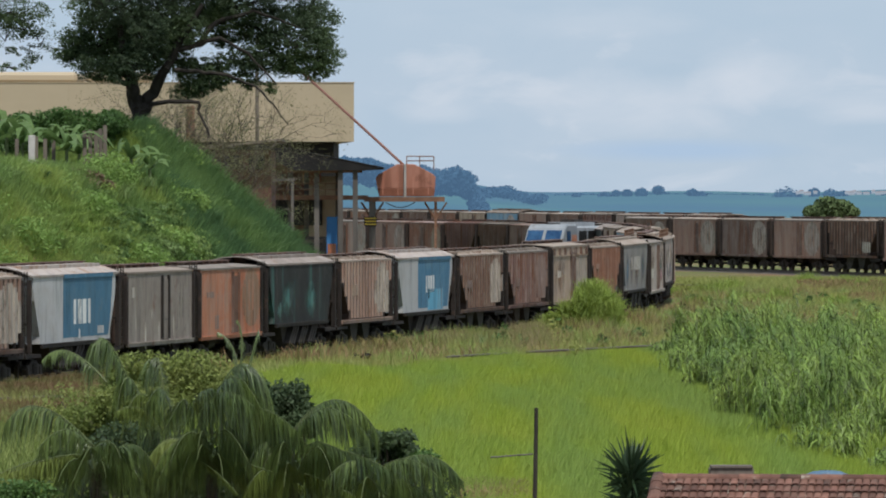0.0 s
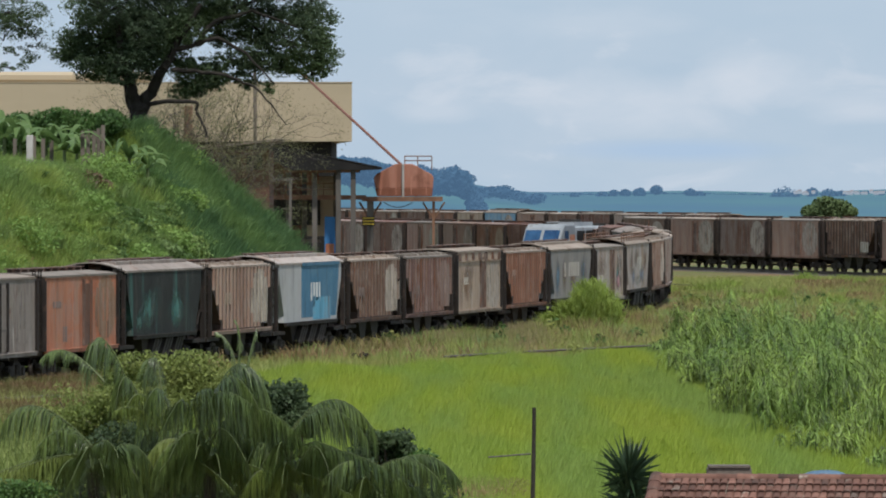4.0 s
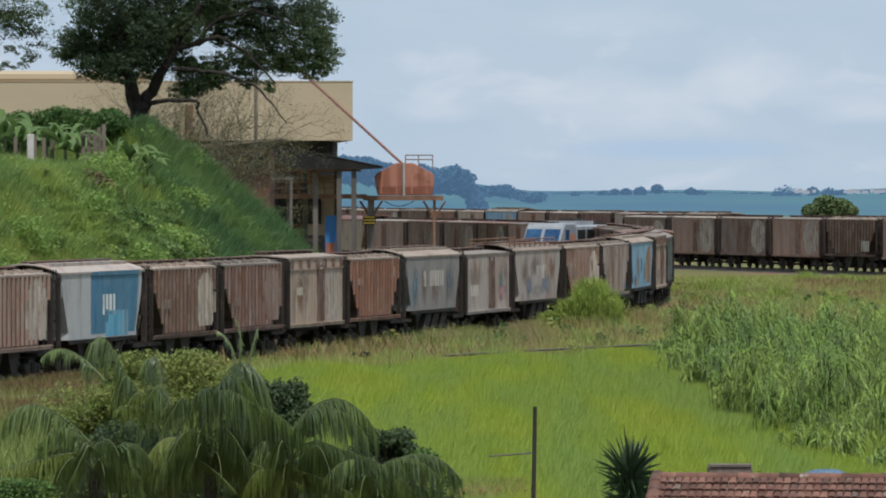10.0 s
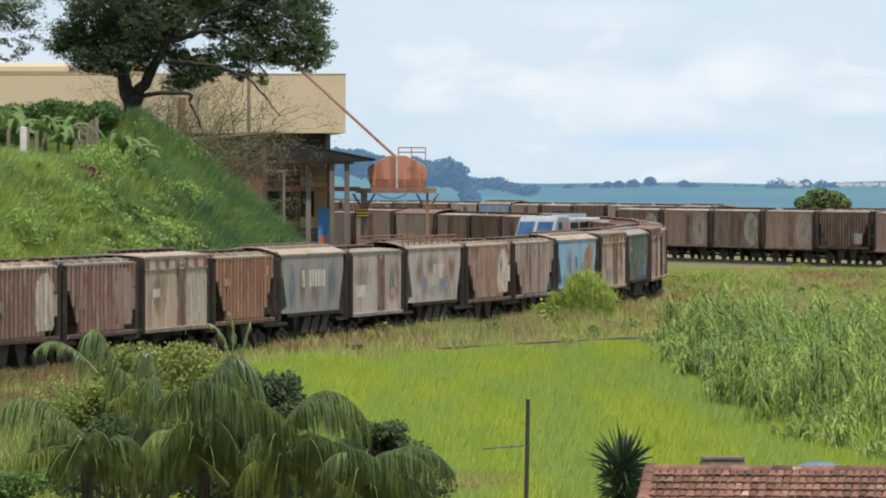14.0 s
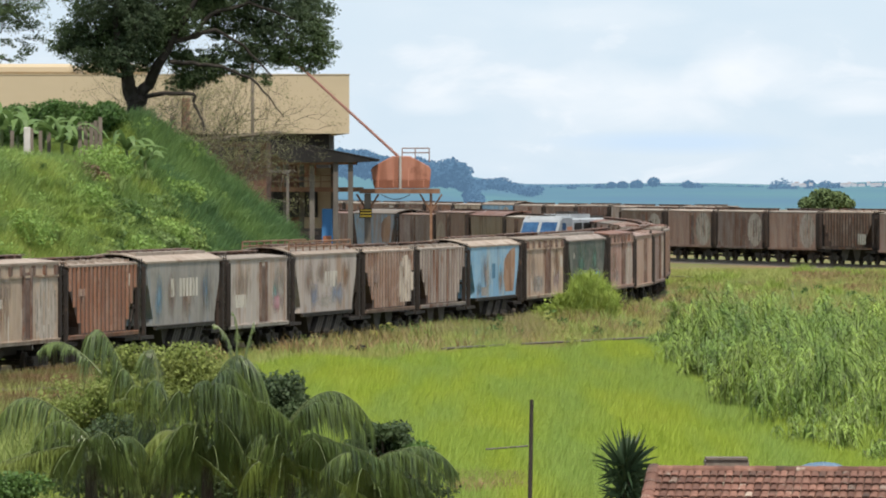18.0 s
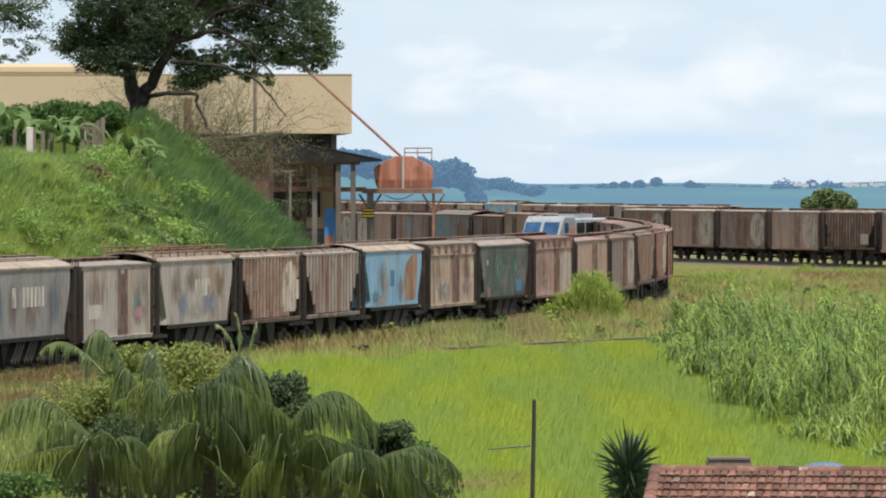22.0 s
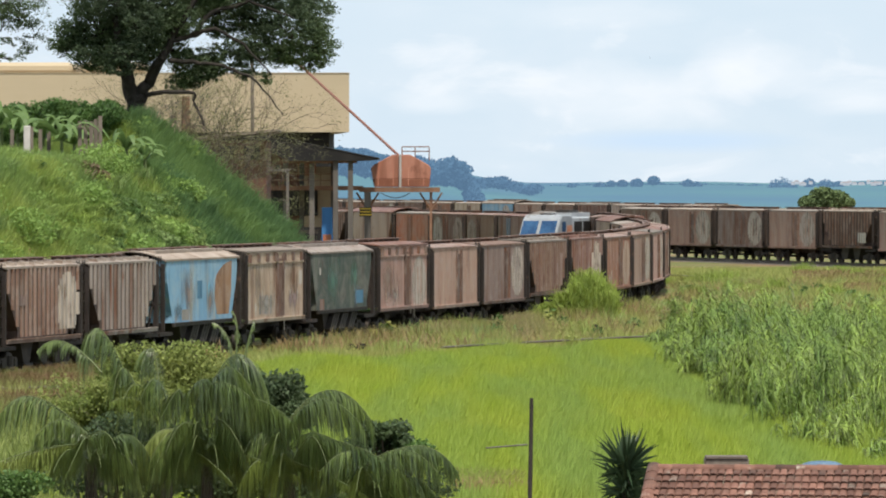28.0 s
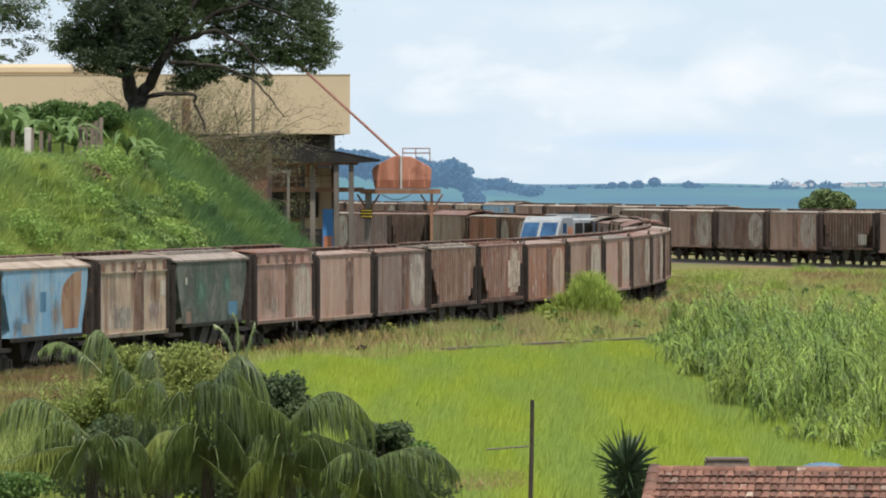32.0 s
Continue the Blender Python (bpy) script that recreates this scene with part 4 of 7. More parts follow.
def words(x, z, size, n, m="white", seed=1, wide=0.62):
    return lambda wg, kind, ribs: lettering(wg, x, z, size, n, M[m], seed, HALF + (0.066 if kind == "ribbed" else 0), wide)


def field(x, z, w, hgt, m, label):
    return lambda wg, kind, ribs: plate(wg, "painted_field", x, z, w, hgt, M[m], label)


def spray(x, z, w, hgt, m, label, seed):
    return lambda wg, kind, ribs: ragged(wg, "sprayed_patch", x, z, w, hgt, M["rustfade" if m == "rustpatch" else m], label, seed)


def faded(seed, m="white", n=7):
    return lambda wg, kind, ribs: streaks(wg, -4.6, 4.6, 2.6, M[m], "pale run-down streaks", seed, n, 0.3, 1.2)


RIB = "ribbed brown steel grain hopper wagon with a worn white oval mark"
BOX = "steel box wagon with "


def blue_panel(wg, kind, ribs):
    """The blue field of the two grey wagons: it follows the slope of the sheet's end."""
    bm = bmesh.new()
    z0 = FOOT["smooth"] + 0.16
    prism(bm, [(1.9, z0), (-5.1, z0), (-5.5, 2.6), (-5.75, TOP["smooth"] - 0.4), (-5.75, TOP["smooth"] - 0.1), (1.9, TOP["smooth"] - 0.1)], HALF + 0.001, HALF + 0.006)
    part("blue_panel", bm, M["navy"], wg, "deep blue painted panel")


def blue_lip(wg, kind, ribs):
    """The blue goes on over the rounded shoulder of the roof."""
    z = TOP["smooth"]
    part("blue_shoulder", boxes((-5.75, 1.9, 1.4915, 1.4955, z - 0.1, z + 0.054)), M["navy"], wg)


CONSIST = [
    ("ribbed", "brown", RIB, [oval(-3.6)], {}),
    ("smooth", "steelgrey", "smooth grey hopper wagon with a blue panel and white bars", [blue_lip, blue_panel, words(0.1, 2.6, 0.95, 4, "cleanwhite", 3, 0.78), field(-0.6, 1.75, 0.2, 0.35, "cleanwhite", ""), field(-3.9, 1.85, 1.0, 0.3, "steelgrey", "")], {"roof": "palegrey"}),
    ("box", "grey", BOX + "plain grey paint", [spray(-3.6, 2.2, 2.8, 2.0, "fadepale", "", 129), oval(-3.6, 2.6, 2.0, 2.5, "grey"), faded(4), field(4.4, 3.2, 0.4, 0.4, "white", "")], {}),
    ("box", "orange", BOX + "faded orange paint", [oval(-3.8, 3.3, 2.5, 2.7, "rustpatch"), field(3.7, 2.9, 1.3, 0.25, "greybrown", ""), field(2.5, 1.75, 0.7, 0.6, "greybrown", "")], {"trim": "darkbrown"}),
    ("smooth", "blackgreen", "sooty dark green hopper wagon streaked with turquoise", [spray(2.6, 2.2, 2.6, 1.9, "streakteal", "washed-out turquoise", 119), spray(-2.0, 2.1, 2.8, 2.0, "streakteal", "", 120), spray(4.4, 1.9, 1.4, 1.0, "streakteal", "", 121)], {"roof": "grey"}),
    ("ribbed", "tan", RIB, [oval(-3.4, 3.2, 2.7), words(3.2, 2.7, 0.5, 4, "beige", 7)], {}),
    ("smooth", "steelgrey", "smooth grey and blue hopper wagon with a bright blue repair patch", [blue_lip, blue_panel, words(-0.1, 2.75, 0.8, 4, "cleanwhite", 8, 0.7), field(-2.2, 2.0, 3.6, 1.0, "patchblue", "bright blue repair patch"), field(-0.6, 2.3, 0.5, 0.5, "navy", "")], {"roof": "palegrey"}),
    ("ribbed", "darkbrown", RIB, [oval(-3.6, 3.3, 2.5), words(3.6, 2.6, 0.4, 5, "greybrown", 9)], {}),
    ("ribbed", "maroon", "ribbed dark maroon grain hopper wagon with a faint oval mark", [oval(-3.6, 3.3, 2.5, 2.6, "greybrown"), words(3.6, 2.5, 0.4, 5, "greybrown", 10)], {}),
    ("box", "beige", BOX + "beige paint, rust and a white mark", [spray(3.4, 2.2, 3.2, 2.0, "rustpatch", "", 125), spray(2.8, 3.2, 3.0, 0.9, "fadebrown", "", 126), oval(-3.7, 3.3, 2.5, 2.4), words(3.9, 2.75, 0.35, 6, "white", 11), faded(12)], {"notched": True, "trim": "darkbrown"}),
    ("ribbed", "redbrown", "ribbed red-brown grain hopper wagon with faint lettering", [words(4.0, 3.0, 0.3, 6, "tan", 13), field(-4.2, 3.4, 0.4, 0.5, "white", "")], {}),
    ("smooth", "bluegrey", "smooth blue-grey hopper wagon with worn white lettering", [spray(4.3, 2.6, 1.5, 2.6, "fadeblue", "faded blue paint", 101), spray(-0.6, 2.2, 2.0, 2.4, "fadebrown", "", 102), spray(-3.9, 2.6, 1.4, 2.6, "fadeblue", "", 103), spray(2.2, 2.4, 1.6, 2.4, "fadebrown", "", 104), words(0.6, 2.95, 0.75, 6, "white", 16, 0.75), field(2.0, 2.95, 0.55, 0.75, "white", "")], {}),
    ("box", "palegrey", BOX + "pale grey paint and teal and pink graffiti", [spray(3.4, 2.9, 3.4, 1.5, "fadebrown", "", 122), spray(-4.0, 3.1, 2.0, 1.4, "fadepale", "", 123), words(4.2, 2.2, 0.55, 6, "white", 17), spray(-4.2, 2.7, 1.8, 2.4, "fadepale", "", 125), spray(-3.2, 2.4, 1.5, 1.5, "teal", "teal graffiti", 18), spray(-3.7, 1.75, 2.6, 1.5, "spraypink", "pink graffiti", 19)], {"trim": "darkbrown"}),
    ("smooth", "palegrey", "smooth pale grey hopper wagon with a rusty roof rail", [spray(4.0, 2.9, 2.6, 1.6, "fadebrown", "", 105), spray(1.0, 3.2, 3.0, 1.0, "fadebrown", "", 106), spray(-4.2, 3.1, 2.2, 1.2, "rustpatch", "", 107), spray(0.5, 1.8, 3.6, 0.9, "fadepale", "", 108), spray(2.6, 2.2, 1.6, 1.2, "sprayblue", "", 109), spray(-2.2, 2.1, 3.0, 1.3, "sprayblue", "blue graffiti", 22), words(0.2, 2.9, 0.7, 5, "white", 23, 0.8)], {"rails": True}),
    ("ribbed", "brown", RIB, [oval(-3.6, 3.3, 2.5), words(3.6, 2.8, 0.4, 5, "greybrown", 24)], {}),
    ("ribbed", "ribgrey", "ribbed grey-brown grain hopper wagon", [], {}),
    ("smooth", "skyblue", "smooth sky-blue hopper wagon with a curved rust-brown patch", [spray(2.4, 2.4, 2.4, 2.2, "fadepale", "", 110), spray(-1.4, 2.0, 1.4, 1.6, "fadebrown", "", 111), spray(4.2, 1.8, 1.6, 0.8, "fadeblue", "", 112), lambda wg, k, r: rust_curve(wg), field(0.5, 2.75, 0.9, 0.75, "navy", ""), field(-1.2, 2.7, 0.35, 0.6, "patchblue", ""), field(3.0, 1.75, 1.3, 0.45, "bluegrey", "")], {}),
    ("box", "beige", BOX + "beige paint and lilac stains", [spray(3.6, 2.9, 3.2, 1.5, "fadebrown", "", 113), spray(-3.6, 3.0, 2.6, 1.4, "rustpatch", "", 114), spray(2.0, 1.8, 3.6, 1.1, "fadepale", "", 115), words(2.9, 1.9, 0.8, 5, "bluegrey", 26), spray(-3.6, 1.9, 2.8, 1.3, "lilac", "lilac stain", 27), field(-5.0, 3.0, 0.7, 0.6, "white", ""), faded(28)], {"notched": True, "trim": "darkbrown"}),
    ("smooth", "darkgreen", "smooth dark green hopper wagon with faded streaks", [spray(2.0, 2.8, 2.4, 2.0, "fadegreen", "", 116), spray(-2.6, 3.0, 2.2, 1.6, "fadegreen", "", 117), spray(-3.4, 1.9, 1.6, 1.0, "fadeblue", "", 118), field(-3.8, 1.95, 1.5, 0.6, "navy", ""), field(4.2, 1.7, 0.9, 0.5, "greybrown", ""), field(4.6, 3.2, 0.3, 0.3, "white", "")], {"roof": "grey"}),
    ("box", "pinkish", BOX + "dusty pink paint and a white mark", [spray(3.2, 2.4, 3.4, 2.4, "fadebrown", "", 131), spray(2.4, 1.7, 3.2, 0.9, "fadepale", "", 132), oval(-3.7, 3.3, 2.5, 2.4), faded(30)], {"notched": True, "trim": "darkbrown"}),
    ("box", "tan", BOX + "tan paint", [faded(31, "beige")], {"trim": "darkbrown"}),
    ("box", "greybrown", BOX + "grey-brown paint and a white mark", [oval(-3.7, 3.3, 2.5, 2.6)], {"trim": "darkbrown"}),
    ("ribbed", "darkbrown", "ribbed dark brown grain hopper wagon", [oval(-3.6, 2.2, 1.8, 2.5, "greybrown")], {}),
    ("ribbed", "maroon", RIB, [oval(-3.2, 3.0, 2.6)], {}),
    ("box", "redbrown", BOX + "red-brown paint and pale streaks", [faded(32), oval(-3.7, 3.3, 2.5, 2.5, "beige")], {"trim": "darkbrown"}),
    ("box", "tan", BOX + "tan paint and a white mark", [oval(-3.7, 3.3, 2.5)], {"trim": "darkbrown"}),
    ("box", "pinkish", BOX + "dusty pink paint", [oval(-3.7, 3.3, 2.5, 2.6)], {"trim": "darkbrown"}),
    ("box", "brown", BOX + "brown paint and a white mark", [oval(-3.7, 3.3, 2.5)], {"trim": "darkbrown"}),
    ("box", "greybrown", BOX + "dark grey-brown paint and a white mark", [oval(-3.7, 3.3, 2.5)], {"trim": "darkbrown"}),
    ("box", "brown", BOX + "brown paint", [oval(-3.7, 3.3, 2.5, 2.6, "greybrown")], {"trim": "darkbrown"}),
    ("box", "tan", BOX + "tan-brown paint", [faded(33)], {"trim": "darkbrown"}),
    ("smooth", "beige", "smooth beige hopper wagon with small marks", [spray(0, 2.6, 6, 2.0, "fadepale", "", 133), spray(-4, 2.4, 2, 2.2, "fadebrown", "", 134), words(-1.0, 2.6, 0.5, 4, "greybrown", 34)], {}),
    ("box", "tan", BOX + "tan-brown paint and dark eaves", [spray(-3.4, 2.4, 3.0, 2.2, "rustpatch", "", 141), oval(3.6, 3.0, 2.4, 2.3, "beige")], {"notched": True, "trim": "darkbrown"}),
    ("box", "greybrown", BOX + "grey-brown paint", [spray(3.2, 2.4, 3.2, 2.2, "fadebrown", "", 142)], {"trim": "darkbrown"}),
    ("smooth", "dullblue", "smooth dull blue hopper wagon with a rusty end", [lambda wg, k, r: rust_curve(wg), lambda wg, k, r: rust_curve(wg, -1), words(1.0, 2.4, 0.8, 2, "sprayblue", 36)], {}),
    ("box", "greybrown", BOX + "grey paint and dull blue door", [spray(-2.5, 2.6, 2.4, 2.4, "fadeblue", "", 143), field(-3.0, 1.9, 1.2, 0.8, "white", "")], {"trim": "dullblue"}),
    ("box", "tan", BOX + "tan paint", [oval(3.6, 3.2, 2.5, 2.4)], {"trim": "darkbrown"}),
    ("box", "brown", BOX + "brown paint and a white mark", [oval(-3.7, 3.3, 2.5, 2.5), oval(3.7, 3.3, 2.5, 2.5)], {"trim": "darkbrown"}),
    ("box", "orange", BOX + "faded red-brown paint", [spray(3.4, 2.4, 2.6, 2.2, "rustpatch", "", 144)], {"trim": "redbrown"}),
    ("smooth", "beige", "smooth beige hopper wagon with dark lettering", [words(0.5, 2.6, 0.5, 4, "greybrown", 40)], {}),
    ("ribbed", "darkbrown", "ribbed dark brown grain hopper wagon", [], {}),
    ("box", "greybrown", BOX + "grey-brown paint", [], {"trim": "darkbrown"}),
    ("box", "brown", BOX + "brown paint", [oval(-3.7)], {"trim": "darkbrown"}),
    ("ribbed", "maroon", RIB, [oval(-3.4)], {}),
]


def rust_curve(wg, side=1):
    """A brown patch with a curved edge near the rear of the side."""
    bm = bmesh.new()
    edge = [(-2.3 - 1.9 * (k / 8) ** 2, 3.05 + 0.75 * k / 8) for k in range(9)]
    prism(bm, [(-2.6, FOOT["smooth"] + 0.2), (-2.2, 2.3)] + edge + [(-5.3, TOP["smooth"] - 0.1), (-5.2, 2.6), (-4.75, FOOT["smooth"] + 0.2)], HALF + 0.001, HALF + 0.006)
    if side < 0:
        bmesh.ops.rotate(bm, verts=bm.verts[:], cent=(0, 0, 0), matrix=Matrix.Rotation(math.pi, 3, "Z"))
    part("rust_patch", bm, M["rustpatch"], wg, "curved rust-brown patch")


def make_bird():
    b = thing("bird", "small dark bird gliding across the sky", "bird", group="birds")
    bm = bmesh.new()
    tube(bm, [(-0.22, 0, 0), (-0.08, 0, 0.01), (0.08, 0, 0.02), (0.18, 0, 0.03), (0.24, 0, 0.03)], [0.012, 0.045, 0.055, 0.035, 0.008], 8)
    part("body", bm, M["under"], b)
    for sy in (-1, 1):
        bm = bmesh.new()
        vs = [bm.verts.new((x, sy * y, z)) for x, y, z in ((0.09, 0.04, 0.03), (0.10, 0.25, 0.09), (-0.03, 0.50, 0.06), (-0.06, 0.25, 0.08), (-0.07, 0.04, 0.03))]
        bm.faces.new(vs)
        bmesh.ops.solidify(bm, geom=bm.faces[:], thickness=0.008)
        part("wing", bm, M["black"], b)
    return b


# ways over the sky: time, bearing and height as slopes, at 1700 m
BIRDS = [(make_bird(), [(0.0, 0.13, 0.035), (29.9, 0.082, 0.0098), (30.4, 0.0576, 0.0125), (30.8, 0.0422, 0.0153), (31.0, 0.0345, 0.0174), (31.3, 0.0204, 0.0202), (31.5, 0.0096, 0.0214), (32.0, -0.012, 0.024)]),
         (make_bird(), [(0.0, 0.11, 0.04), (26.5, 0.074, 0.0185), (27.5, 0.0345, 0.0165), (28.0, 0.0302, 0.0170), (29.0, 0.0195, 0.0235), (30.0, 0.006, 0.032), (32.0, -0.02, 0.05)])]


TRAIN = []
_at = 0.0
for _n, (kind, body, label, marks, extra) in enumerate(CONSIST):
    if _n > 18 and "roof" not in extra:
        extra = dict(extra, roof=("greybrown", "brown", "roofgrey", "maroon")[_n % 4])
    TRAIN.append((make_wagon(kind, body, label, marks, **extra), _at, TYPES[kind]))
    _at += TYPES[kind]


def wagon_pose(s_front, length):
    """Pose of a wagon whose front end is at arc length s_front; its bogies sit on the curve."""
    a, b = on_line(s_front + 2.3), on_line(s_front + length - 2.3)
    d = a - b
    return Matrix.Translation((a + b) / 2) @ Matrix.Rotation(math.atan2(d.y, d.x), 4, "Z") @ Matrix.Rotation(-math.asin(d.z / d.length), 4, "Y")


def travelled(t):
    return -102.7 + 6.2 * t + 0.0033 * t * t


def motions():
    for w, at, length in TRAIN:
        walk(w, [(float(t), wagon_pose(at - travelled(t), length)) for t in range(0, 33)])
    for b, way in BIRDS:
        pts = [(t, Vector((x * 1700, 1700, 7.29 + z * 1700))) for t, x, z in way]
        walk(b, [(t, Matrix.Translation(p) @ Matrix.Rotation(math.pi, 4, "Z")) for t, p in pts])
    # the wheels roll on the rails
    ticks = [k / 10 for k in range(0, 321)]
    turns = [Matrix.Rotation(travelled(t) / 0.42, 4, "Y") for t in ticks]
    for w, at, length in TRAIN[:28]:
        for ws in [o for o in w.children_recursive if o.name.startswith("wheelset")]:
            seat = Matrix.Translation(ws.location)
            walk(ws, [(t, seat @ m) for t, m in zip(ticks, turns)])


# ---------------------------------------------------------------- the yard: standing wagons
def stand(made, x, y, turn, up=0.0):
    made.matrix_world = pose(x, y, lift(y) + up, 0, 0, turn)
    return made


def make_standing():
    turn = 106.8                                   # forward end away from the eye, to the far left
    dx, dy = -math.cos(radians(turn)) * 12.55, -math.sin(radians(turn)) * 12.55
    x0, y0 = 29.3, 552.5
    kinds = [("box", "brown", BOX + "dusty brown paint and white oval", [oval(-3.5, 3.4, 2.4)], {"trim": "darkbrown"}),
             ("box", "tan", BOX + "dusty tan paint and white oval", [oval(-3.4, 3.6, 2.7)], {"trim": "darkbrown"}),
             ("box", "greybrown", BOX + "brown-grey paint and white oval", [oval(-3.6, 3.4, 2.7)], {"trim": "darkbrown"}),
             ("box", "tan", BOX + "dusty tan paint and tall oval", [oval(-3.4, 3.4, 2.7)], {"trim": "brown"}),
             ("ribbed", "darkbrown", "ribbed dark brown hopper wagon with white scrawl", [words(-2.6, 2.0, 0.8, 4, "white", 51)], {}),
             ("box", "pinkish", BOX + "dusty pink paint", [], {"trim": "darkbrown"}),
             ("box", "brown", BOX + "brown paint", [], {"trim": "darkbrown"})]
    for k, (kind, body, label, marks, extra) in enumerate(kinds):
        w = make_wagon(kind, body, label + ", standing", marks, **extra)
        stand(w, x0 + dx * (k - 3), y0 + dy * (k - 3), turn, 0.27)
    make_track("siding_track", [(x0 + dx * k, y0 + dy * k) for k in np.arange(-3, 9, 1.0)], "straight siding track under the standing wagons", 0.27)
    # a second row, farther off
    turn2 = 105.0
    dx, dy = -math.cos(radians(turn2)) * 12.55, -math.sin(radians(turn2)) * 12.55
    x0, y0 = 22.119 + 1.4, 718.0
    cols = ["brown", "greybrown", "palegrey", "maroon", "brown", "tan", "skyblue", "beige", "redbrown", "greybrown", "brown", "redbrown", "maroon", "tan", "brown"]
    for k, c in enumerate(cols):
        kind = "smooth" if c in ("skyblue",) else ("box" if k % 3 else "ribbed")
        w = make_wagon(kind, c, "weathered %s wagon standing in a far row" % {"smooth": "sky-blue hopper", "box": "box", "ribbed": "ribbed hopper"}[kind], [oval(-3.6)] if k % 4 == 2 else [], trim="darkbrown")
        stand(w, x0 - dx * (k - 1.2), y0 - dy * (k - 1.2), turn2)
    make_track("far_siding_track", [(x0 + dx * k, y0 + dy * k) for k in np.arange(-15, 5, 1.0)], "far siding track under a row of wagons")


make_standing()


def make_engine():
    """A parked diesel engine, white and blue, inside the curve: its front looks out past the train."""
    e = thing("diesel_locomotive", "parked white diesel locomotive with blue windscreens", "locomotive")
    L = 6.3
    part("frame", boxes((-L - 0.4, L + 0.3, -1.4, 1.4, 0.95, 1.4)), M["under"], e)
    bm = bmesh.new()
    prism(bm, [(2.6, 1.4), (L, 1.4), (L + 0.1, 2.6), (L - 1.0, 3.95), (L - 1.5, 4.2), (2.6, 4.2)], -1.38, 1.38)
    soften(part("cab", bm, M["locowhite"], e), 0.1)
    bm = bmesh.new()
    prism(bm, [(-L, 1.4), (2.58, 1.4), (2.58, 4.05), (-L + 0.2, 4.05), (-L, 3.8)], -1.3, 1.3)
    part("fan_shroud", boxes((-2.2, 1.9, -1.0, 1.0, 4.05, 4.32)), M["locowhite"], e, "white roof fan housing")
    soften(part("hood", bm, M["locowhite"], e), 0.1)
    for s in (-1, 1):
        # windscreens on the raked front
        bm = bmesh.new()
        box(bm, -0.02, 0.02, -0.56, 0.56, -0.72, 0.66, Matrix.Translation((L - 0.43, s * 0.68, 3.28)) @ Matrix.Rotation(radians(-39.2), 4, "Y"))
        part("windscreen", bm, M["locoglass"], e, "windscreen with the blue of the sky painted in")
        y0, y1 = (1.382, 1.392) if s > 0 else (-1.392, -1.382)
        part("side_window", boxes((4.1, 4.9, y0, y1, 3.1, 3.75)), M["locoglass"], e)
        part("red_panel", boxes((2.75, 3.85, y0, y1, 2.75, 3.5)), M["orange"], e, "plain red panel")
        y0, y1 = (1.302, 1.312) if s > 0 else (-1.312, -1.302)
        for k in range(4):
            part("side_grille", boxes((-5.6 + k * 2.0, -3.9 + k * 2.0, y0, y1, 2.95, 3.75)), M["black"], e, "black radiator grille")
        part("blue_band", boxes((-L + 0.1, 2.5, y0, y1, 1.6, 2.3)), M["locoblue"], e)
        part("handrail", boxes((-L, 2.5, s * 1.42 - 0.02, s * 1.42 + 0.02, 2.45, 2.51)), M["locowhite"], e)
    part("fan_box", boxes((-5.4, -2.6, -0.9, 0.9, 4.05, 4.2)), M["under"], e)
    part("exhaust_box", boxes((-1.2, 0.8, -0.5, 0.5, 4.322, 4.5)), M["under"], e)
    part("horn_rail", boxes((3.4, 4.4, -0.4, 0.4, 4.19, 4.28)), M["under"], e)
    part("roof_panel", boxes((1.0, 2.4, -0.9, 0.9, 4.06, 4.1)), M["roofgrey"], e)
    for x in (-4.2, 4.2):
        b = part("bogie", shared("bogie", b_bogie), M["under"], e)
        b.matrix_basis = Matrix.Translation((x, 0, 0))
        for ax in (-0.92, 0.92):
            ws = part("wheelset", shared("wheelset", b_wheelset), M["wheel"], b)
            ws.matrix_basis = Matrix.Translation((ax, 0, 0.42))
    th = radians(250)
    e.matrix_world = pose(8.95, 490.0, lift(490), 0, 0, 250.0) @ Matrix.Diagonal((1, 1, 1.05, 1))
    make_track("spur_track", [(8.95 + math.cos(th) * k, 490 + math.sin(th) * k) for k in (-16, -8, 0, 8, 16)], "spur track under the parked engine")


make_engine()


# ---------------------------------------------------------------- loading shed, tank and warehouse
D = 480.0


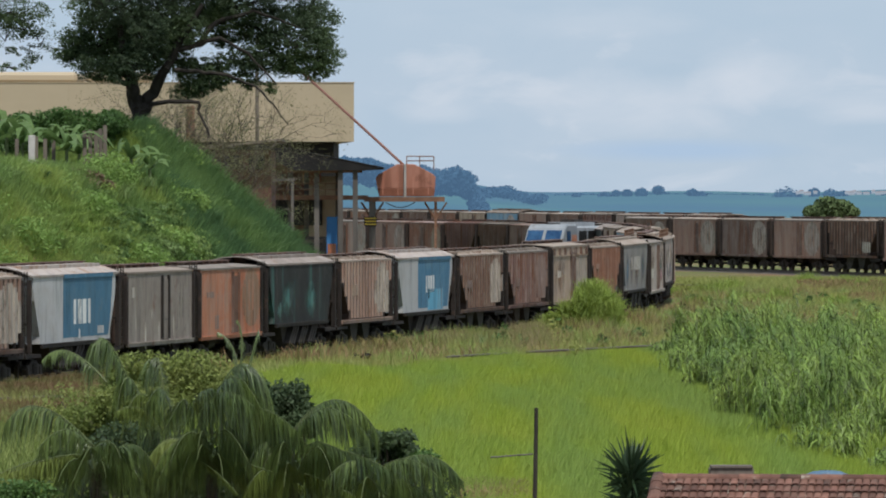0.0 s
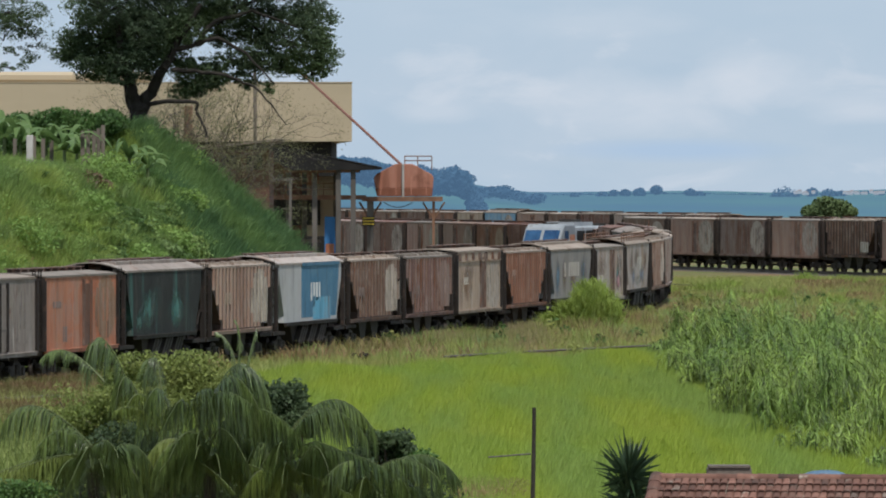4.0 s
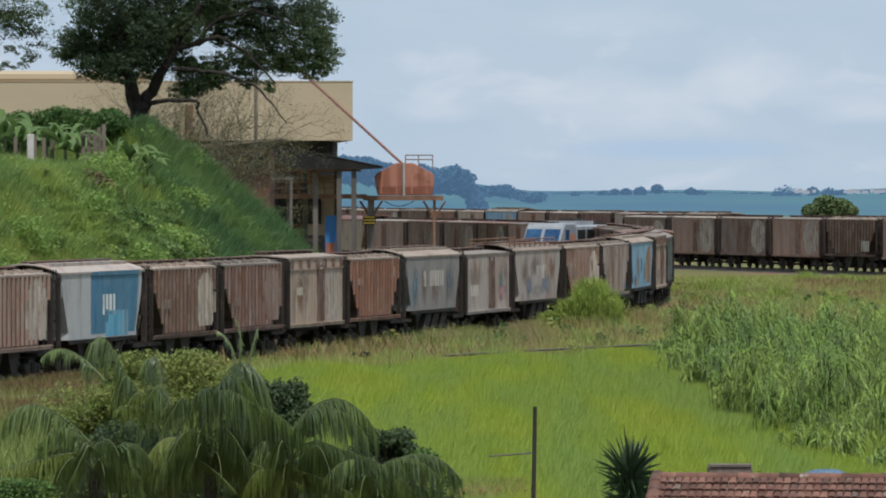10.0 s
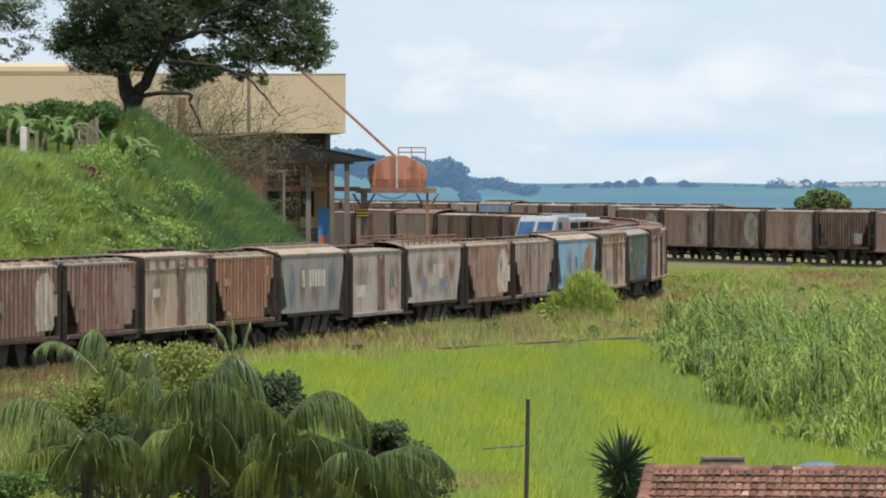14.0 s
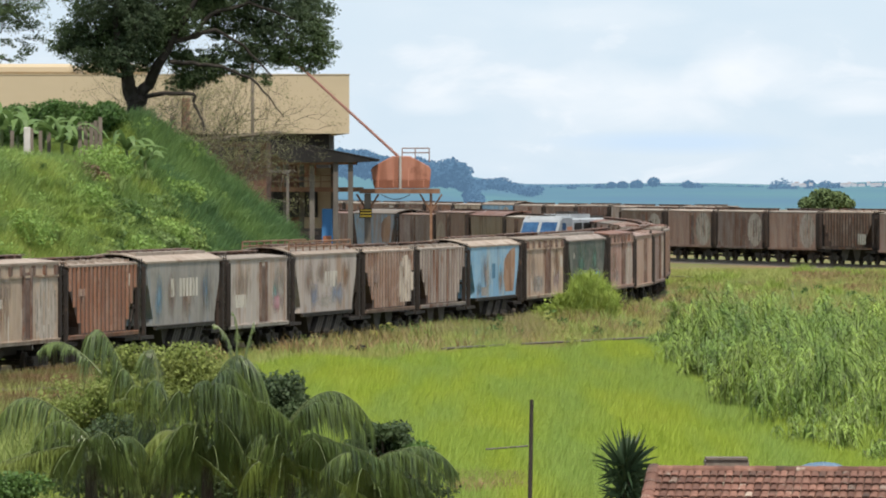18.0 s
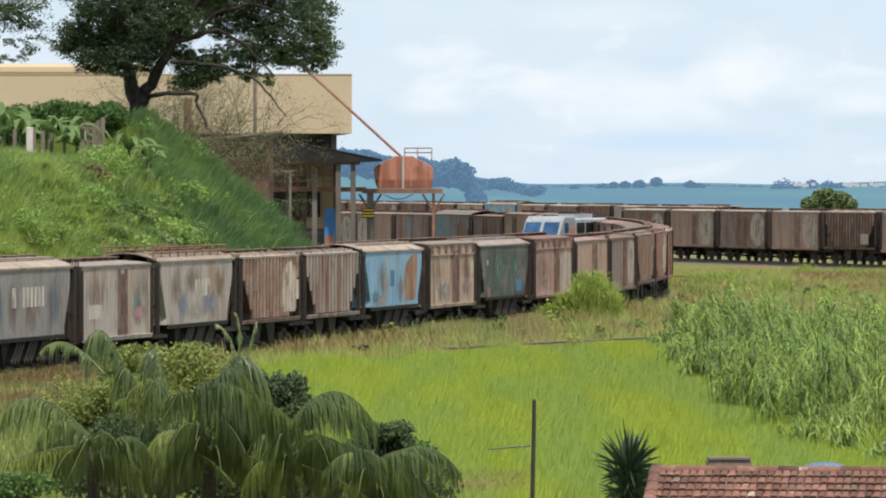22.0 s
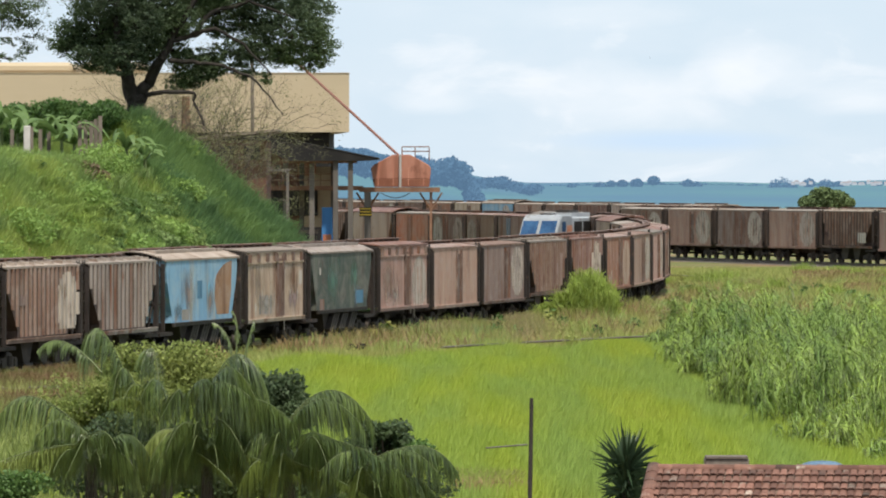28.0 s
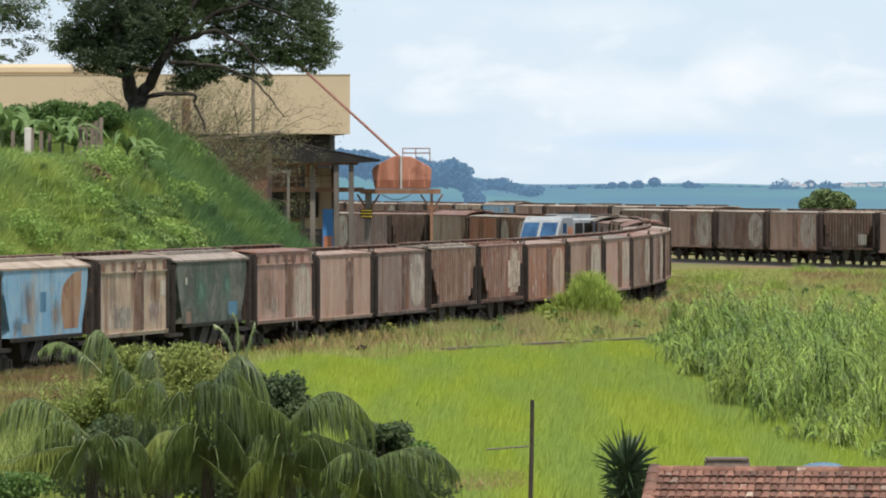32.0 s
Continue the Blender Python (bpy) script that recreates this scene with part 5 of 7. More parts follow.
def make_shed():
    g = lift(D) - 0.1
    s = thing("loading_shed", "open loading shed with a dark lean-to roof on concrete posts", "shed")
    # solid dark wedge: roof and the shaded void under it in one
    roof = bmesh.new()
    prism(roof, [((-13.316), 10.425), ((-10.800), 9.922), ((-8.942), 9.613), ((-4.065), 8.606), ((-4.065), 8.490), ((-5.574), 8.413), ((-10.026), 8.374), ((-13.316), 9.961)], D - 4.5, D + 6)
    part("roof", roof, M["shadesheet"], s, "dark corrugated lean-to roof")
    rib = bmesh.new()
    for k in range(14):
        y = D - 4.5 + k * 0.8
        beam(rib, ((-10.800), y, 9.922 + 0.02), ((-4.065), y, 8.567 + 0.02), 0.05, 5)
    part("roof_corrugation", rib, M["shadesheet"], s)
    for x, y in (((-10.452), D), ((-9.406), D + 3), ((-8.594), D - 3), ((-7.239), D + 3), ((-6.968), D - 4), ((-5.961), D - 4)):
        bm = boxes((x - 0.17, x + 0.17, y - 0.17, y + 0.17, g, 8.374 + 0.1), (x - 0.2, x + 0.2, y - 0.2, y + 0.2, g, g + 0.5))
        part("post", bm, M["concrete"], s, "stained concrete post")
    for y in (D - 4, D + 3):
        part("tie_beam", boxes(((-10.800), (-5.574), y - 0.1, y + 0.1, 8.258, 8.413)), M["rusty"], s)
    part("deck_beam", boxes(((-12.155), (-5.110), D - 1.3, D - 1.1, 6.400, 6.709)), M["rusty"], s, "rusty steel deck beam")
    part("deck", boxes(((-12.155), (-7.123), D - 1.1, D + 4.5, 6.516, 6.671)), M["rusty"], s)
    for z in (7.522, 7.096):
        bm = bmesh.new()
        beam(bm, ((-13.123), D - 1.2, z), ((-7.123), D - 1.2, z), 0.035, 5)
        part("handrail", bm, M["rusty"], s)
    for k in range(8):
        x = (-13.123) + k * 0.85
        bm = bmesh.new()
        beam(bm, (x, D - 1.2, 6.709), (x, D - 1.2, 7.638), 0.035, 5)
        part("rail_post", bm, M["rusty"], s)
    # walls behind
    part("back_wall", boxes(((-15.639), (-9.445), D + 6.2, D + 6.5, g, 9.574)), M["brick"], s, "old red brick wall")
    part("plaster_panel", boxes(((-9.639), (-7.239), D + 6.0, D + 6.15, 3.845, 8.025)), M["cream"], s, "cream plastered wall panel")
    # black panel stands in for the unlit inside of the doorway
    part("dark_opening", boxes(((-12.155), (-8.361), D + 5.9, D + 6.0, 4.619, 6.555)), M["black"], s, "black panel for the dark of the doorway under the deck")
    part("orange_board", boxes(((-9.716), (-8.477), D + 5.7, D + 5.8, 7.406, 8.258)), M["orange"], s)
    part("lower_shelf", boxes(((-11.768), (-8.206), D - 1.4, D - 0.6, 3.458, 3.690)), M["wood"], s)
    sheet = thing("blue_sheet", "upright blue metal sheet leaning by the shed", "metal sheet")
    part("sheet", boxes(((-7.941), (-7.209), 477.8, 478.0, lift(478) - 0.1, 5.247)), M["bluedrum"], sheet)
    part("red_foot", boxes(((-7.864), (-7.286), 477.72, 477.79, lift(478) - 0.1, 3.397)), M["orange"], sheet, "red and white foot")
    gantry = thing("loading_gantry", "low steel gantry with two round lamps", "gantry")
    bm = boxes(((-12.546), (-12.356), 469.9, 470.1, lift(470) - 0.1, 7.859), ((-10.196), (-10.006), 469.9, 470.1, lift(470) - 0.1, 7.859), ((-12.660), (-9.931), 469.85, 470.15, 7.707, 7.859))
    part("frame", bm, M["concrete"], gantry)
    for px in ((-11.826), (-10.765)):
        bm = bmesh.new()
        beam(bm, (px, 469.9, 7.859), (px, 469.9, 8.124), 0.13, 8)
        part("lamp_head", bm, M["black"], gantry)


def make_tank():
    t = thing("tank_stand", "faded orange steel tank on a rusty elevated stand", "tank")
    g = lift(D) - 0.1
    x0, x1, xm = (-4.606), (-0.503), (-2.632)
    zb, ze, zp = 6.632, 8.142, 8.838
    bm = bmesh.new()
    prism(bm, [(x0 + 0.12, zb + 0.55), (x1 - 0.05, zb + 0.55), (x1, ze - 0.2), (x1 - 0.15, ze), (xm + 0.7, zp), (xm - 0.5, zp), (x0 + 0.2, ze), (x0, ze - 0.25)], D - 1.6, D + 1.6)
    soften(part("tank", bm, M["orangetank"], t), 0.04)
    bm = bmesh.new()
    prism(bm, [(x0 + 0.25, zb), (x1 - 0.12, zb), (x1 - 0.04, zb + 0.55), (x0 + 0.1, zb + 0.55)], D - 1.62, D + 1.62)
    soften(part("tank_bottom", bm, M["tankrust"], t, "rust-red lower band"), 0.03)
    for x in np.linspace(x0 + 0.5, x1 - 0.5, 4):
        part("weld_seam", boxes((x - 0.03, x + 0.03, D - 1.64, D - 1.60, zb + 0.1, ze - 0.15)), M["orangetank"], t)
    bm = bmesh.new()
    beam(bm, ((-2.594), D - 1.75, zb - 0.1), ((-2.594), D - 1.75, zp), 0.09, 8)
    part("overflow_pipe", bm, M["whitewash"], t, "pale upright pipe")
    for y in (D - 1.2, D + 1.2):
        for z in (9.380, 9.071):
            bm = bmesh.new()
            beam(bm, ((-2.477), y, z), ((-0.619), y, z), 0.035, 5)
            part("guard_rail", bm, M["rusty"], t)
        for px in ((-2.477), (-1.587), (-0.619)):
            bm = bmesh.new()
            beam(bm, (px, y, zp - 0.4), (px, y, 9.380), 0.035, 5)
            part("guard_post", bm, M["rusty"], t)
    part("platform", boxes(((-5.381), 0.116, D - 1.9, D + 1.9, zb - 0.35, zb - 0.03)), M["rusty"], t, "rusty platform beam")
    for px in ((-4.839), (-0.503)):
        for y in (D - 1.5, D + 1.5):
            w = 0.21 if px < (-3.252) else 0.09
            part("leg", boxes((px - w, px + w, y - w, y + w, g, zb - 0.36)), M["concrete"] if w > 0.2 else M["rusty"], t)
            for s in (-1, 1):
                bm = bmesh.new()
                beam(bm, (px, y, zb - 1.6), (px + s * 0.75, y, zb - 0.4), 0.06, 5)
                part("knee_brace", bm, M["rusty"], t)
    cable = bmesh.new()
    pts = [((-3.910) + k * 0.25, D - 1.95, zb - 0.4 - 0.35 * math.sin(k / 8 * math.pi)) for k in range(9)]
    tube(cable, pts, [0.03] * 9, 5)
    part("hanging_cable", cable, M["black"], t)
    sign = part("warning_sign", boxes(((-5.381), (-4.529), D - 1.80, D - 1.74, 4.619, 5.238)), M["black"], t, "black and yellow warning sign")
    for k in range(3):
        z = 4.696 + k * 0.2
        part("sign_bar", boxes(((-5.342), (-4.568), D - 1.81, D - 1.803, z, z + 0.09)), M["signyellow"], sign)
    p = thing("conveyor_pipe", "long rusty slanting feed pipe above the tank", "pipe")
    bm = bmesh.new()
    beam(bm, ((-2.710), D, zp - 0.05), ((-10.994), D + 18, 16.326), 0.095, 8)
    part("pipe", bm, M["piperust"], p)


def make_warehouse():
    w = thing("warehouse", "large windowless ochre warehouse on a base painted in shade", "warehouse")
    y0 = 530.0
    x1 = (-6.732)
    # the end wall runs back askew
    for name, over, z0, z1, mat, label in (("clad_wall", 0.0, 10.709, 15.155, "yellowwall", ""), ("parapet", 0.05, 15.155, 15.215, "cream", "thin pale roof edge")):
        bm = bmesh.new()
        plan = [(-48, y0 - over), (x1 + over, y0 - over), (x1 - 1.6, y0 + 30), (-48, y0 + 30)]
        lo, hi = ([bm.verts.new((x, y, z)) for x, y in plan] for z in (z0, z1))
        bm.faces.new(lo[::-1])
        bm.faces.new(hi)
        for k in range(4):
            bm.faces.new((lo[k], lo[(k + 1) % 4], hi[(k + 1) % 4], hi[k]))
        part(name, bm, M[mat], w, label)
    for k in range(24):
        x = -47 + k * 1.7
        part("cladding_rib", boxes((x - 0.02, x + 0.02, y0 - 0.02, y0, 10.752, 15.112)), M["yellowwall"], w)
    # the overhang's shade on the base is painted, not cast
    part("base_wall", boxes((-48, (-8.292), y0 + 1.2, y0 + 28, 0.3, 10.709)), M["shadesheet"], w, "recessed base, overhang shade painted in")
    soften(part("upper_block", boxes((-48, -28.0, y0 + 6, y0 + 24, 15.22, 16.08)), M["yellowwall"], w), 0.25)
    soften(part("upper_block", boxes((-27.3, -22.5, y0 + 6, y0 + 24, 15.22, 16.1)), M["yellowwall"], w), 0.25)
    for px in ((-19.240), (-18.942)):
        bm = bmesh.new()
        beam(bm, (px, y0 - 0.25, 10.746), (px, y0 - 0.25, 13.391), 0.16, 8)
        part("downpipe", bm, M["piperust"], w, "rusty downpipe")
    pole = thing("utility_pole", "grey wooden pole before the warehouse", "pole")
    bm = bmesh.new()
    beam(bm, ((-13.226), 500, 0.3), ((-13.266), 500, 16.121), 0.16, 8, 0.12)
    part("pole", bm, M["wood"], pole)
    low = thing("brick_store", "low brick store with a pale tin roof behind the bank", "building")
    part("wall", boxes(((-14.335), (-10.787), 440, 452, 0.3, 9.596)), M["brick"], low)
    bm = bmesh.new()
    prism(bm, [((-16.110), 9.738), ((-10.077), 10.306), ((-10.077), 10.164), ((-16.110), 9.561)], 438.5, 453)
    part("roof", bm, M["roofdust"], low, "pale tin roof")
    # black panels on the wall paint the dark inside of two gaps
    for k in range(2):
        part("opening", boxes(((-13.803) + k * 1.6, (-13.803) + 1.0 + k * 1.6, 439.96, 440.0, 8.390, 9.277)), M["black"], low)


make_shed()
make_tank()
make_warehouse()


# ---------------------------------------------------------------- plants
def heights(x, y):
    return np.array([land(a, b) for a, b in zip(x, y)])


def scatter(rng, n, x0, x1, y0, y1, keep=None):
    """n random places over the land in a rectangle, those that keep() lets stand."""
    x, y = rng.uniform(x0, x1, n), rng.uniform(y0, y1, n)
    if keep is not None:
        ok = keep(x, y)
        x, y = x[ok], y[ok]
    return np.stack((x, y, heights(x, y)), 1)


def clump(rng, centre, radius, n):
    """Points thick near the skin of an uneven ball."""
    d = rng.normal(size=(n, 3))
    d /= np.linalg.norm(d, axis=1)[:, None]
    r = rng.uniform(0.25, 1.0, n) ** 0.5
    return np.asarray(centre) + d * r[:, None] * np.asarray(radius)


def view_slice(y, lo=-20.0, hi=20.0):
    """Half the breadth of the land that is worth planting at distance y."""
    return 0.066 * y + 3


def grow_field():
    rng = np.random.default_rng(11)
    side = lambda x, y: (np.abs(x) < view_slice(y))
    track_side = lambda x, y: beside_v(x, y) < -1.9
    # the lush field, nearest
    edge = lambda x, y: 291 + 2.3 * x + 4 * np.sin(x * 0.9)
    lush = lambda x, y: side(x, y) & (y < edge(x, y)) & track_side(x, y) & (x > -7.5 - (292 - y) * 0.02)
    pts = scatter(rng, 620000, -15, 22, 158, 322, lush)
    tagged(part("field_grass", fine_blades("field_grass", pts, 0.40 + 0.07 * np.sin(pts[:, 0] * 1.1 + pts[:, 1] * 0.23), 0.034, 0.34, rng, (0.22, -0.06)), M["fieldgrass"]), "lush bright green field grass", "grass", kind="stuff")
    # the rough verge between the field and the train
    rough = lambda x, y: side(x, y) & ((y >= edge(x, y) - 3) | (x < -7.5)) & track_side(x, y)
    pts = scatter(rng, 430000, -20, 30, 225, 470, rough)
    tuft = 0.32 + 0.28 * np.sin(pts[:, 0] * 1.3 + 1) * np.sin(pts[:, 1] * 0.33) + 0.2 * np.sin(pts[:, 1] * 0.9 + pts[:, 0])
    tuft *= np.interp(-beside_v(pts[:, 0], pts[:, 1]), (2.0, 4.0, 8.0), (0.35, 0.5, 1.0))
    tagged(part("verge_grass", fine_blades("verge_grass", pts, np.clip(tuft, 0.10, 0.9), 0.045, 0.5, rng), M["roughgrass"]), "rough olive grass with bare patches beside the track", "grass", kind="stuff")
    dry = lambda x, y: side(x, y) & (y >= edge(x, y) + 3) & track_side(x, y) & ((np.sin(x * 0.55 + y * 0.09) + np.sin(y * 0.083 + 2) > 1.4) | ((beside_v(x, y) > -5.0) & (np.abs(x + 3) < 4)))
    pts = scatter(rng, 34000, -18, 42, 255, 450, dry)
    tagged(part("dry_grass", blades("dry_grass", pts, 0.8, 0.055, 0.6, rng, 2), M["drygrass"]), "pale dry seeding grass by the track", "grass", kind="stuff")
    pts = scatter(rng, 60000, -20, -9.5, 215, 278, lambda x, y: side(x, y) & track_side(x, y))
    tagged(part("straw_grass", fine_blades("straw_grass", pts, 0.42, 0.05, 0.6, rng), M["redstraw"]), "brownish straw patch near the palms", "grass", kind="stuff")
    pts = scatter(rng, 60000, 12, 44, 430, 525, lambda x, y: (x < 0.07 * y) & (beside_v(x, y) < -2.5))
    tagged(part("yard_grass", fine_blades("yard_grass", pts, 0.36, 0.07, 0.5, rng), M["roughgrass"]), "short yellowish grass before the standing wagons", "grass", kind="stuff")
    pts = scatter(rng, 11000, 25, 40, 432, 505, lambda x, y: (x < 0.07 * y) & (np.sin(x * 0.5) + np.sin(y * 0.12) > 0.1))
    tagged(part("red_straw", blades("red_straw", pts, 0.6, 0.1, 0.6, rng, 2), M["drygrass"]), "tawny dry grass on bare red earth", "grass", kind="stuff")
    pts = scatter(rng, 2200, 0.3, 2.0, 162, 171)
    tagged(part("dry_tuft", blades("dry_tuft", pts, 0.5, 0.03, 0.9, rng, 2), M["drygrass"]), "tuft of dead brown grass by the palms", "grass", kind="stuff")
    # tall seeding grass that half hides the wheels
    tall = lambda x, y: side(x, y) & (beside_v(x, y) < -1.9) & (beside_v(x, y) > -5.5) & (np.sin(y * 0.21 + 1.0) + np.sin(y * 0.083 + x) > -0.75)
    pts = scatter(rng, 36000, -16, 12, 262, 395, tall)
    hg = (0.62 + 0.3 * np.sin(pts[:, 1] * 0.21 + 1.0) + 0.12 * np.sin(pts[:, 0] * 2.1)) * np.interp(pts[:, 1], (300, 325, 340), (0.5, 0.6, 0.9))
    a = rng.random(len(pts)) < 0.62
    tagged(part("tall_verge_grass", blades("tall_verge_grass", pts[a], np.clip(hg[a], 0.2, 1.0), 0.035, 0.5, rng, 2), M["roughgrass"]), "tall olive grass along the track", "grass", kind="stuff")
    tagged(part("seeding_grass", blades("seeding_grass", pts[~a], np.clip(hg[~a] * 1.15, 0.25, 1.1), 0.03, 0.5, rng, 2), M["seedgrass"]), "tall brownish seeding grass along the track", "grass", kind="stuff")
    pts = scatter(rng, 40000, -20, -6, 150, 222, lambda x, y: side(x, y) & track_side(x, y))
    tagged(part("weedy_grass", fine_blades("weedy_grass", pts, 0.5, 0.05, 0.6, rng), M["vine"]), "weedy olive grass below the palms", "grass", kind="stuff")
    # yellowish tall weeds in the yard
    heads = np.concatenate((scatter(rng, 9, 26, 36, 480, 512), scatter(rng, 8, 15, 20, 458, 486), scatter(rng, 8, 13, 24, 410, 450)))
    pts = np.repeat(heads, 130, axis=0) + rng.normal(size=(len(heads) * 130, 3)) * np.array((0.4, 0.4, 0.0))
    tagged(part("yard_weeds", blades("yard_weeds", pts, np.repeat(rng.uniform(0.5, 1.2, len(heads)), 130), 0.05, 0.6, rng, 2), M["shrub"]), "tall yellow-green weeds in the yard", "weeds", kind="stuff")
    # soft tussocks, olive and brownish, over the verge
    for mat, seed, label in (("hillmid", 1, "soft green tussocks in the verge"), ("drygrass", 2, "brownish dry tussocks in the verge"), ("seedgrass", 3, "pale seeding tussocks in the verge")):
        heads = scatter(rng, 330, -11, 26, 296, 462, lambda x, y: side(x, y) & (y >= edge(x, y) + 4) & track_side(x, y))
        pts = np.repeat(heads, 70, axis=0) + rng.normal(size=(len(heads) * 70, 3)) * np.array((0.45, 0.8, 0.0))
        tagged(part("verge_tussock", fine_blades("verge_tussock", pts, np.repeat(rng.uniform(0.3, 0.85, len(heads)), 70), 0.05, 0.6, rng), M[mat]), label, "grass", kind="stuff")
    # tan seeding grass below the wagons
    pts = scatter(rng, 30000, -4.5, 5, 318, 362, lambda x, y: (beside_v(x, y) < -1.9) & (beside_v(x, y) < -3.0) & (beside_v(x, y) > -9.0) & (np.sin(x * 1.7) + np.sin(y * 0.31) > -0.4))
    tagged(part("tan_grass", fine_blades("tan_grass", pts, 0.7, 0.04, 0.4, rng), M["seedgrass"]), "tan seeding grass by the track", "grass", kind="stuff")
    # tall single weeds
    pts = scatter(rng, 110, -12, 26, 300, 440, lambda x, y: side(x, y) & (y >= edge(x, y)) & track_side(x, y))
    leaves = np.concatenate([clump(rng, p + np.array((0, 0, 0.3)), (rng.uniform(0.25, 0.6), 0.4, rng.uniform(0.25, 0.55)), 110) for p in pts])
    half = len(leaves) // 2
    tagged(part("dark_weeds", leaf_cards("dark_weeds", leaves[half:], 0.09, rng, 0.1, 2.6), M["hedge"]), "darker leafy clumps in the verge", "weeds", kind="stuff")
    leaves = leaves[:half]
    tagged(part("weeds", leaf_cards("weeds", leaves, 0.09, rng, 0.1, 2.6), M["roughgrass"]), "scattered leafy weeds in the verge", "weeds", kind="stuff")


def beside_v(x, y):
    th = radians(11.53)
    u = (x + 40.07) * -math.cos(th) + (y - 150.3) * math.sin(th)
    # on the bend the track swings away to the left
    return u - np.where(y > 372, (y - 372) ** 2 / 821.0, 0)


def grow_bank():
    rng = np.random.default_rng(12)
    on_bank = lambda x, y: (beside_v(x, y) > 2.6) & (np.abs(x) < 0.067 * y + 2)
    # where the tree's shade is painted by a darker grass
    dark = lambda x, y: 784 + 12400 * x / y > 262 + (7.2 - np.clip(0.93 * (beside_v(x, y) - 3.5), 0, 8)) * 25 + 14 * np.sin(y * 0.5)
    pts = scatter(rng, 300000, -25, 0, 270, 366, lambda x, y: on_bank(x, y) & ~dark(x, y))
    hg = 0.5 + 0.28 * np.sin(pts[:, 0] * 1.7 + pts[:, 1] * 0.4) * np.sin(pts[:, 1] * 0.6)
    tagged(part("bank_grass", fine_blades("bank_grass", pts, hg * 1.05, 0.06, 0.5, rng, (0.25, -0.35)), M["hillgrass"]), "bright grass and creepers on the steep bank", "grass", kind="stuff")
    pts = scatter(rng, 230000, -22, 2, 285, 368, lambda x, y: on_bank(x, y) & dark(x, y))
    tagged(part("bank_tall_grass", fine_blades("bank_tall_grass", pts, 0.72, 0.055, 0.45, rng, (0.45, -0.45)), M["hilldark"]), "long blue-green grass on the bank end, tree shade painted in", "grass", kind="stuff")
    # tussocks that hang down the slope
    heads = scatter(rng, 900, -25, -1, 276, 362, on_bank)
    pts = np.repeat(heads, 90, axis=0) + rng.normal(size=(len(heads) * 90, 3)) * np.array((0.28, 0.28, 0.04))
    size = np.repeat(rng.uniform(0.45, 0.95, len(heads)), 90)
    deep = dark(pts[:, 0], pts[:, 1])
    tagged(part("dark_tussock", blades("dark_tussock", pts[deep], size[deep] * 1.1, 0.05, 1.0, rng, 2, wind=(0.4, -0.4)), M["hilldark"]), "hanging tussocks on the bank end, tree shade painted in", "grass", kind="stuff")
    pts, size = pts[~deep], size[~deep]
    tagged(part("bank_tussock", blades("bank_tussock", pts, size, 0.05, 1.0, rng, 2, wind=(0.35, -0.4)), M["hillmid"]), "hanging tussocks of mid-green grass on the bank", "grass", kind="stuff")
    # leafy creepers in humps
    pts = scatter(rng, 150, -24, -9, 278, 352, on_bank)
    leaves = np.concatenate([clump(rng, p + np.array((0, 0, 0.2)), (rng.uniform(0.5, 1.5), rng.uniform(0.5, 1.5), rng.uniform(0.3, 0.8)), 150) for p in pts])
    tagged(part("creeper", leaf_cards("creeper", leaves, 0.085, rng, 0.3, 1.6), M["creeper"]), "leafy creeper humps over the bank", "creeper", kind="stuff")
    # a patch of dead brush below the fence, and fuller bushes on the slope
    leaves = np.concatenate([clump(rng, (x, 326.0, land(x, 326.0) + 0.15), (0.9, 0.8, 0.4), 420) for x in np.linspace((-18.771), (-16.142), 7)])
    tagged(part("dead_brush", leaf_cards("dead_brush", leaves, 0.13, rng, 0.2, 2.4), M["deadbrush"]), "dead brown brush below the broken fence", "brush", kind="stuff")
    spots = (((-15.941), 330.0, 1.7), ((-16.003), 318.0, 1.3), ((-12.685), 325.0, 1.4), ((-13.608), 316.0, 1.5), ((-17.876), 302.0, 1.6), ((-12.265), 335.0, 1.2))
    # dark leaf clumps put into hollows in place of their shade
    hollows = ((-15.6, 312.0, 0.7), (-13.2, 308.0, 0.6), (-9.9, 322.0, 0.8), (-9.0, 326.0, 0.9), (-17.2, 296.0, 0.6), (-11.8, 330.0, 0.6), (-18.2, 316.0, 0.6), (-14.6, 324.0, 0.7))
    leaves = np.concatenate([clump(rng, (x, y, land(x, y) + 0.2), (s, s, s * 0.5), 900) for x, y, s in hollows])
    tagged(part("dark_creeper", leaf_cards("dark_creeper", leaves, 0.085, rng, 0.2, 1.8), M["hedge"]), "dark creeper painting the shade in hollows of the bank", "creeper", kind="stuff")
    leaves = np.concatenate([clump(rng, (x, y, land(x, y) + 0.35), (s, s, s * 0.62), 1500) for x, y, s in spots])
    tagged(part("slope_bush", leaf_cards("slope_bush", leaves, 0.10, rng, 0.2, 1.8), M["creeper"]), "rounded leafy bushes on the bank", "bush", kind="stuff")
    pts = scatter(rng, 160, -24, -12, 278, 340, on_bank)
    leaves = np.concatenate([clump(rng, p + np.array((0, 0, 0.2)), (rng.uniform(0.5, 1.2), rng.uniform(0.5, 1.2), rng.uniform(0.3, 0.6)), 150) for p in pts])
    tagged(part("pale_creeper", leaf_cards("pale_creeper", leaves, 0.075, rng, 0.3, 1.6), M["creeper"]), "light green creeper on the bank", "creeper", kind="stuff")
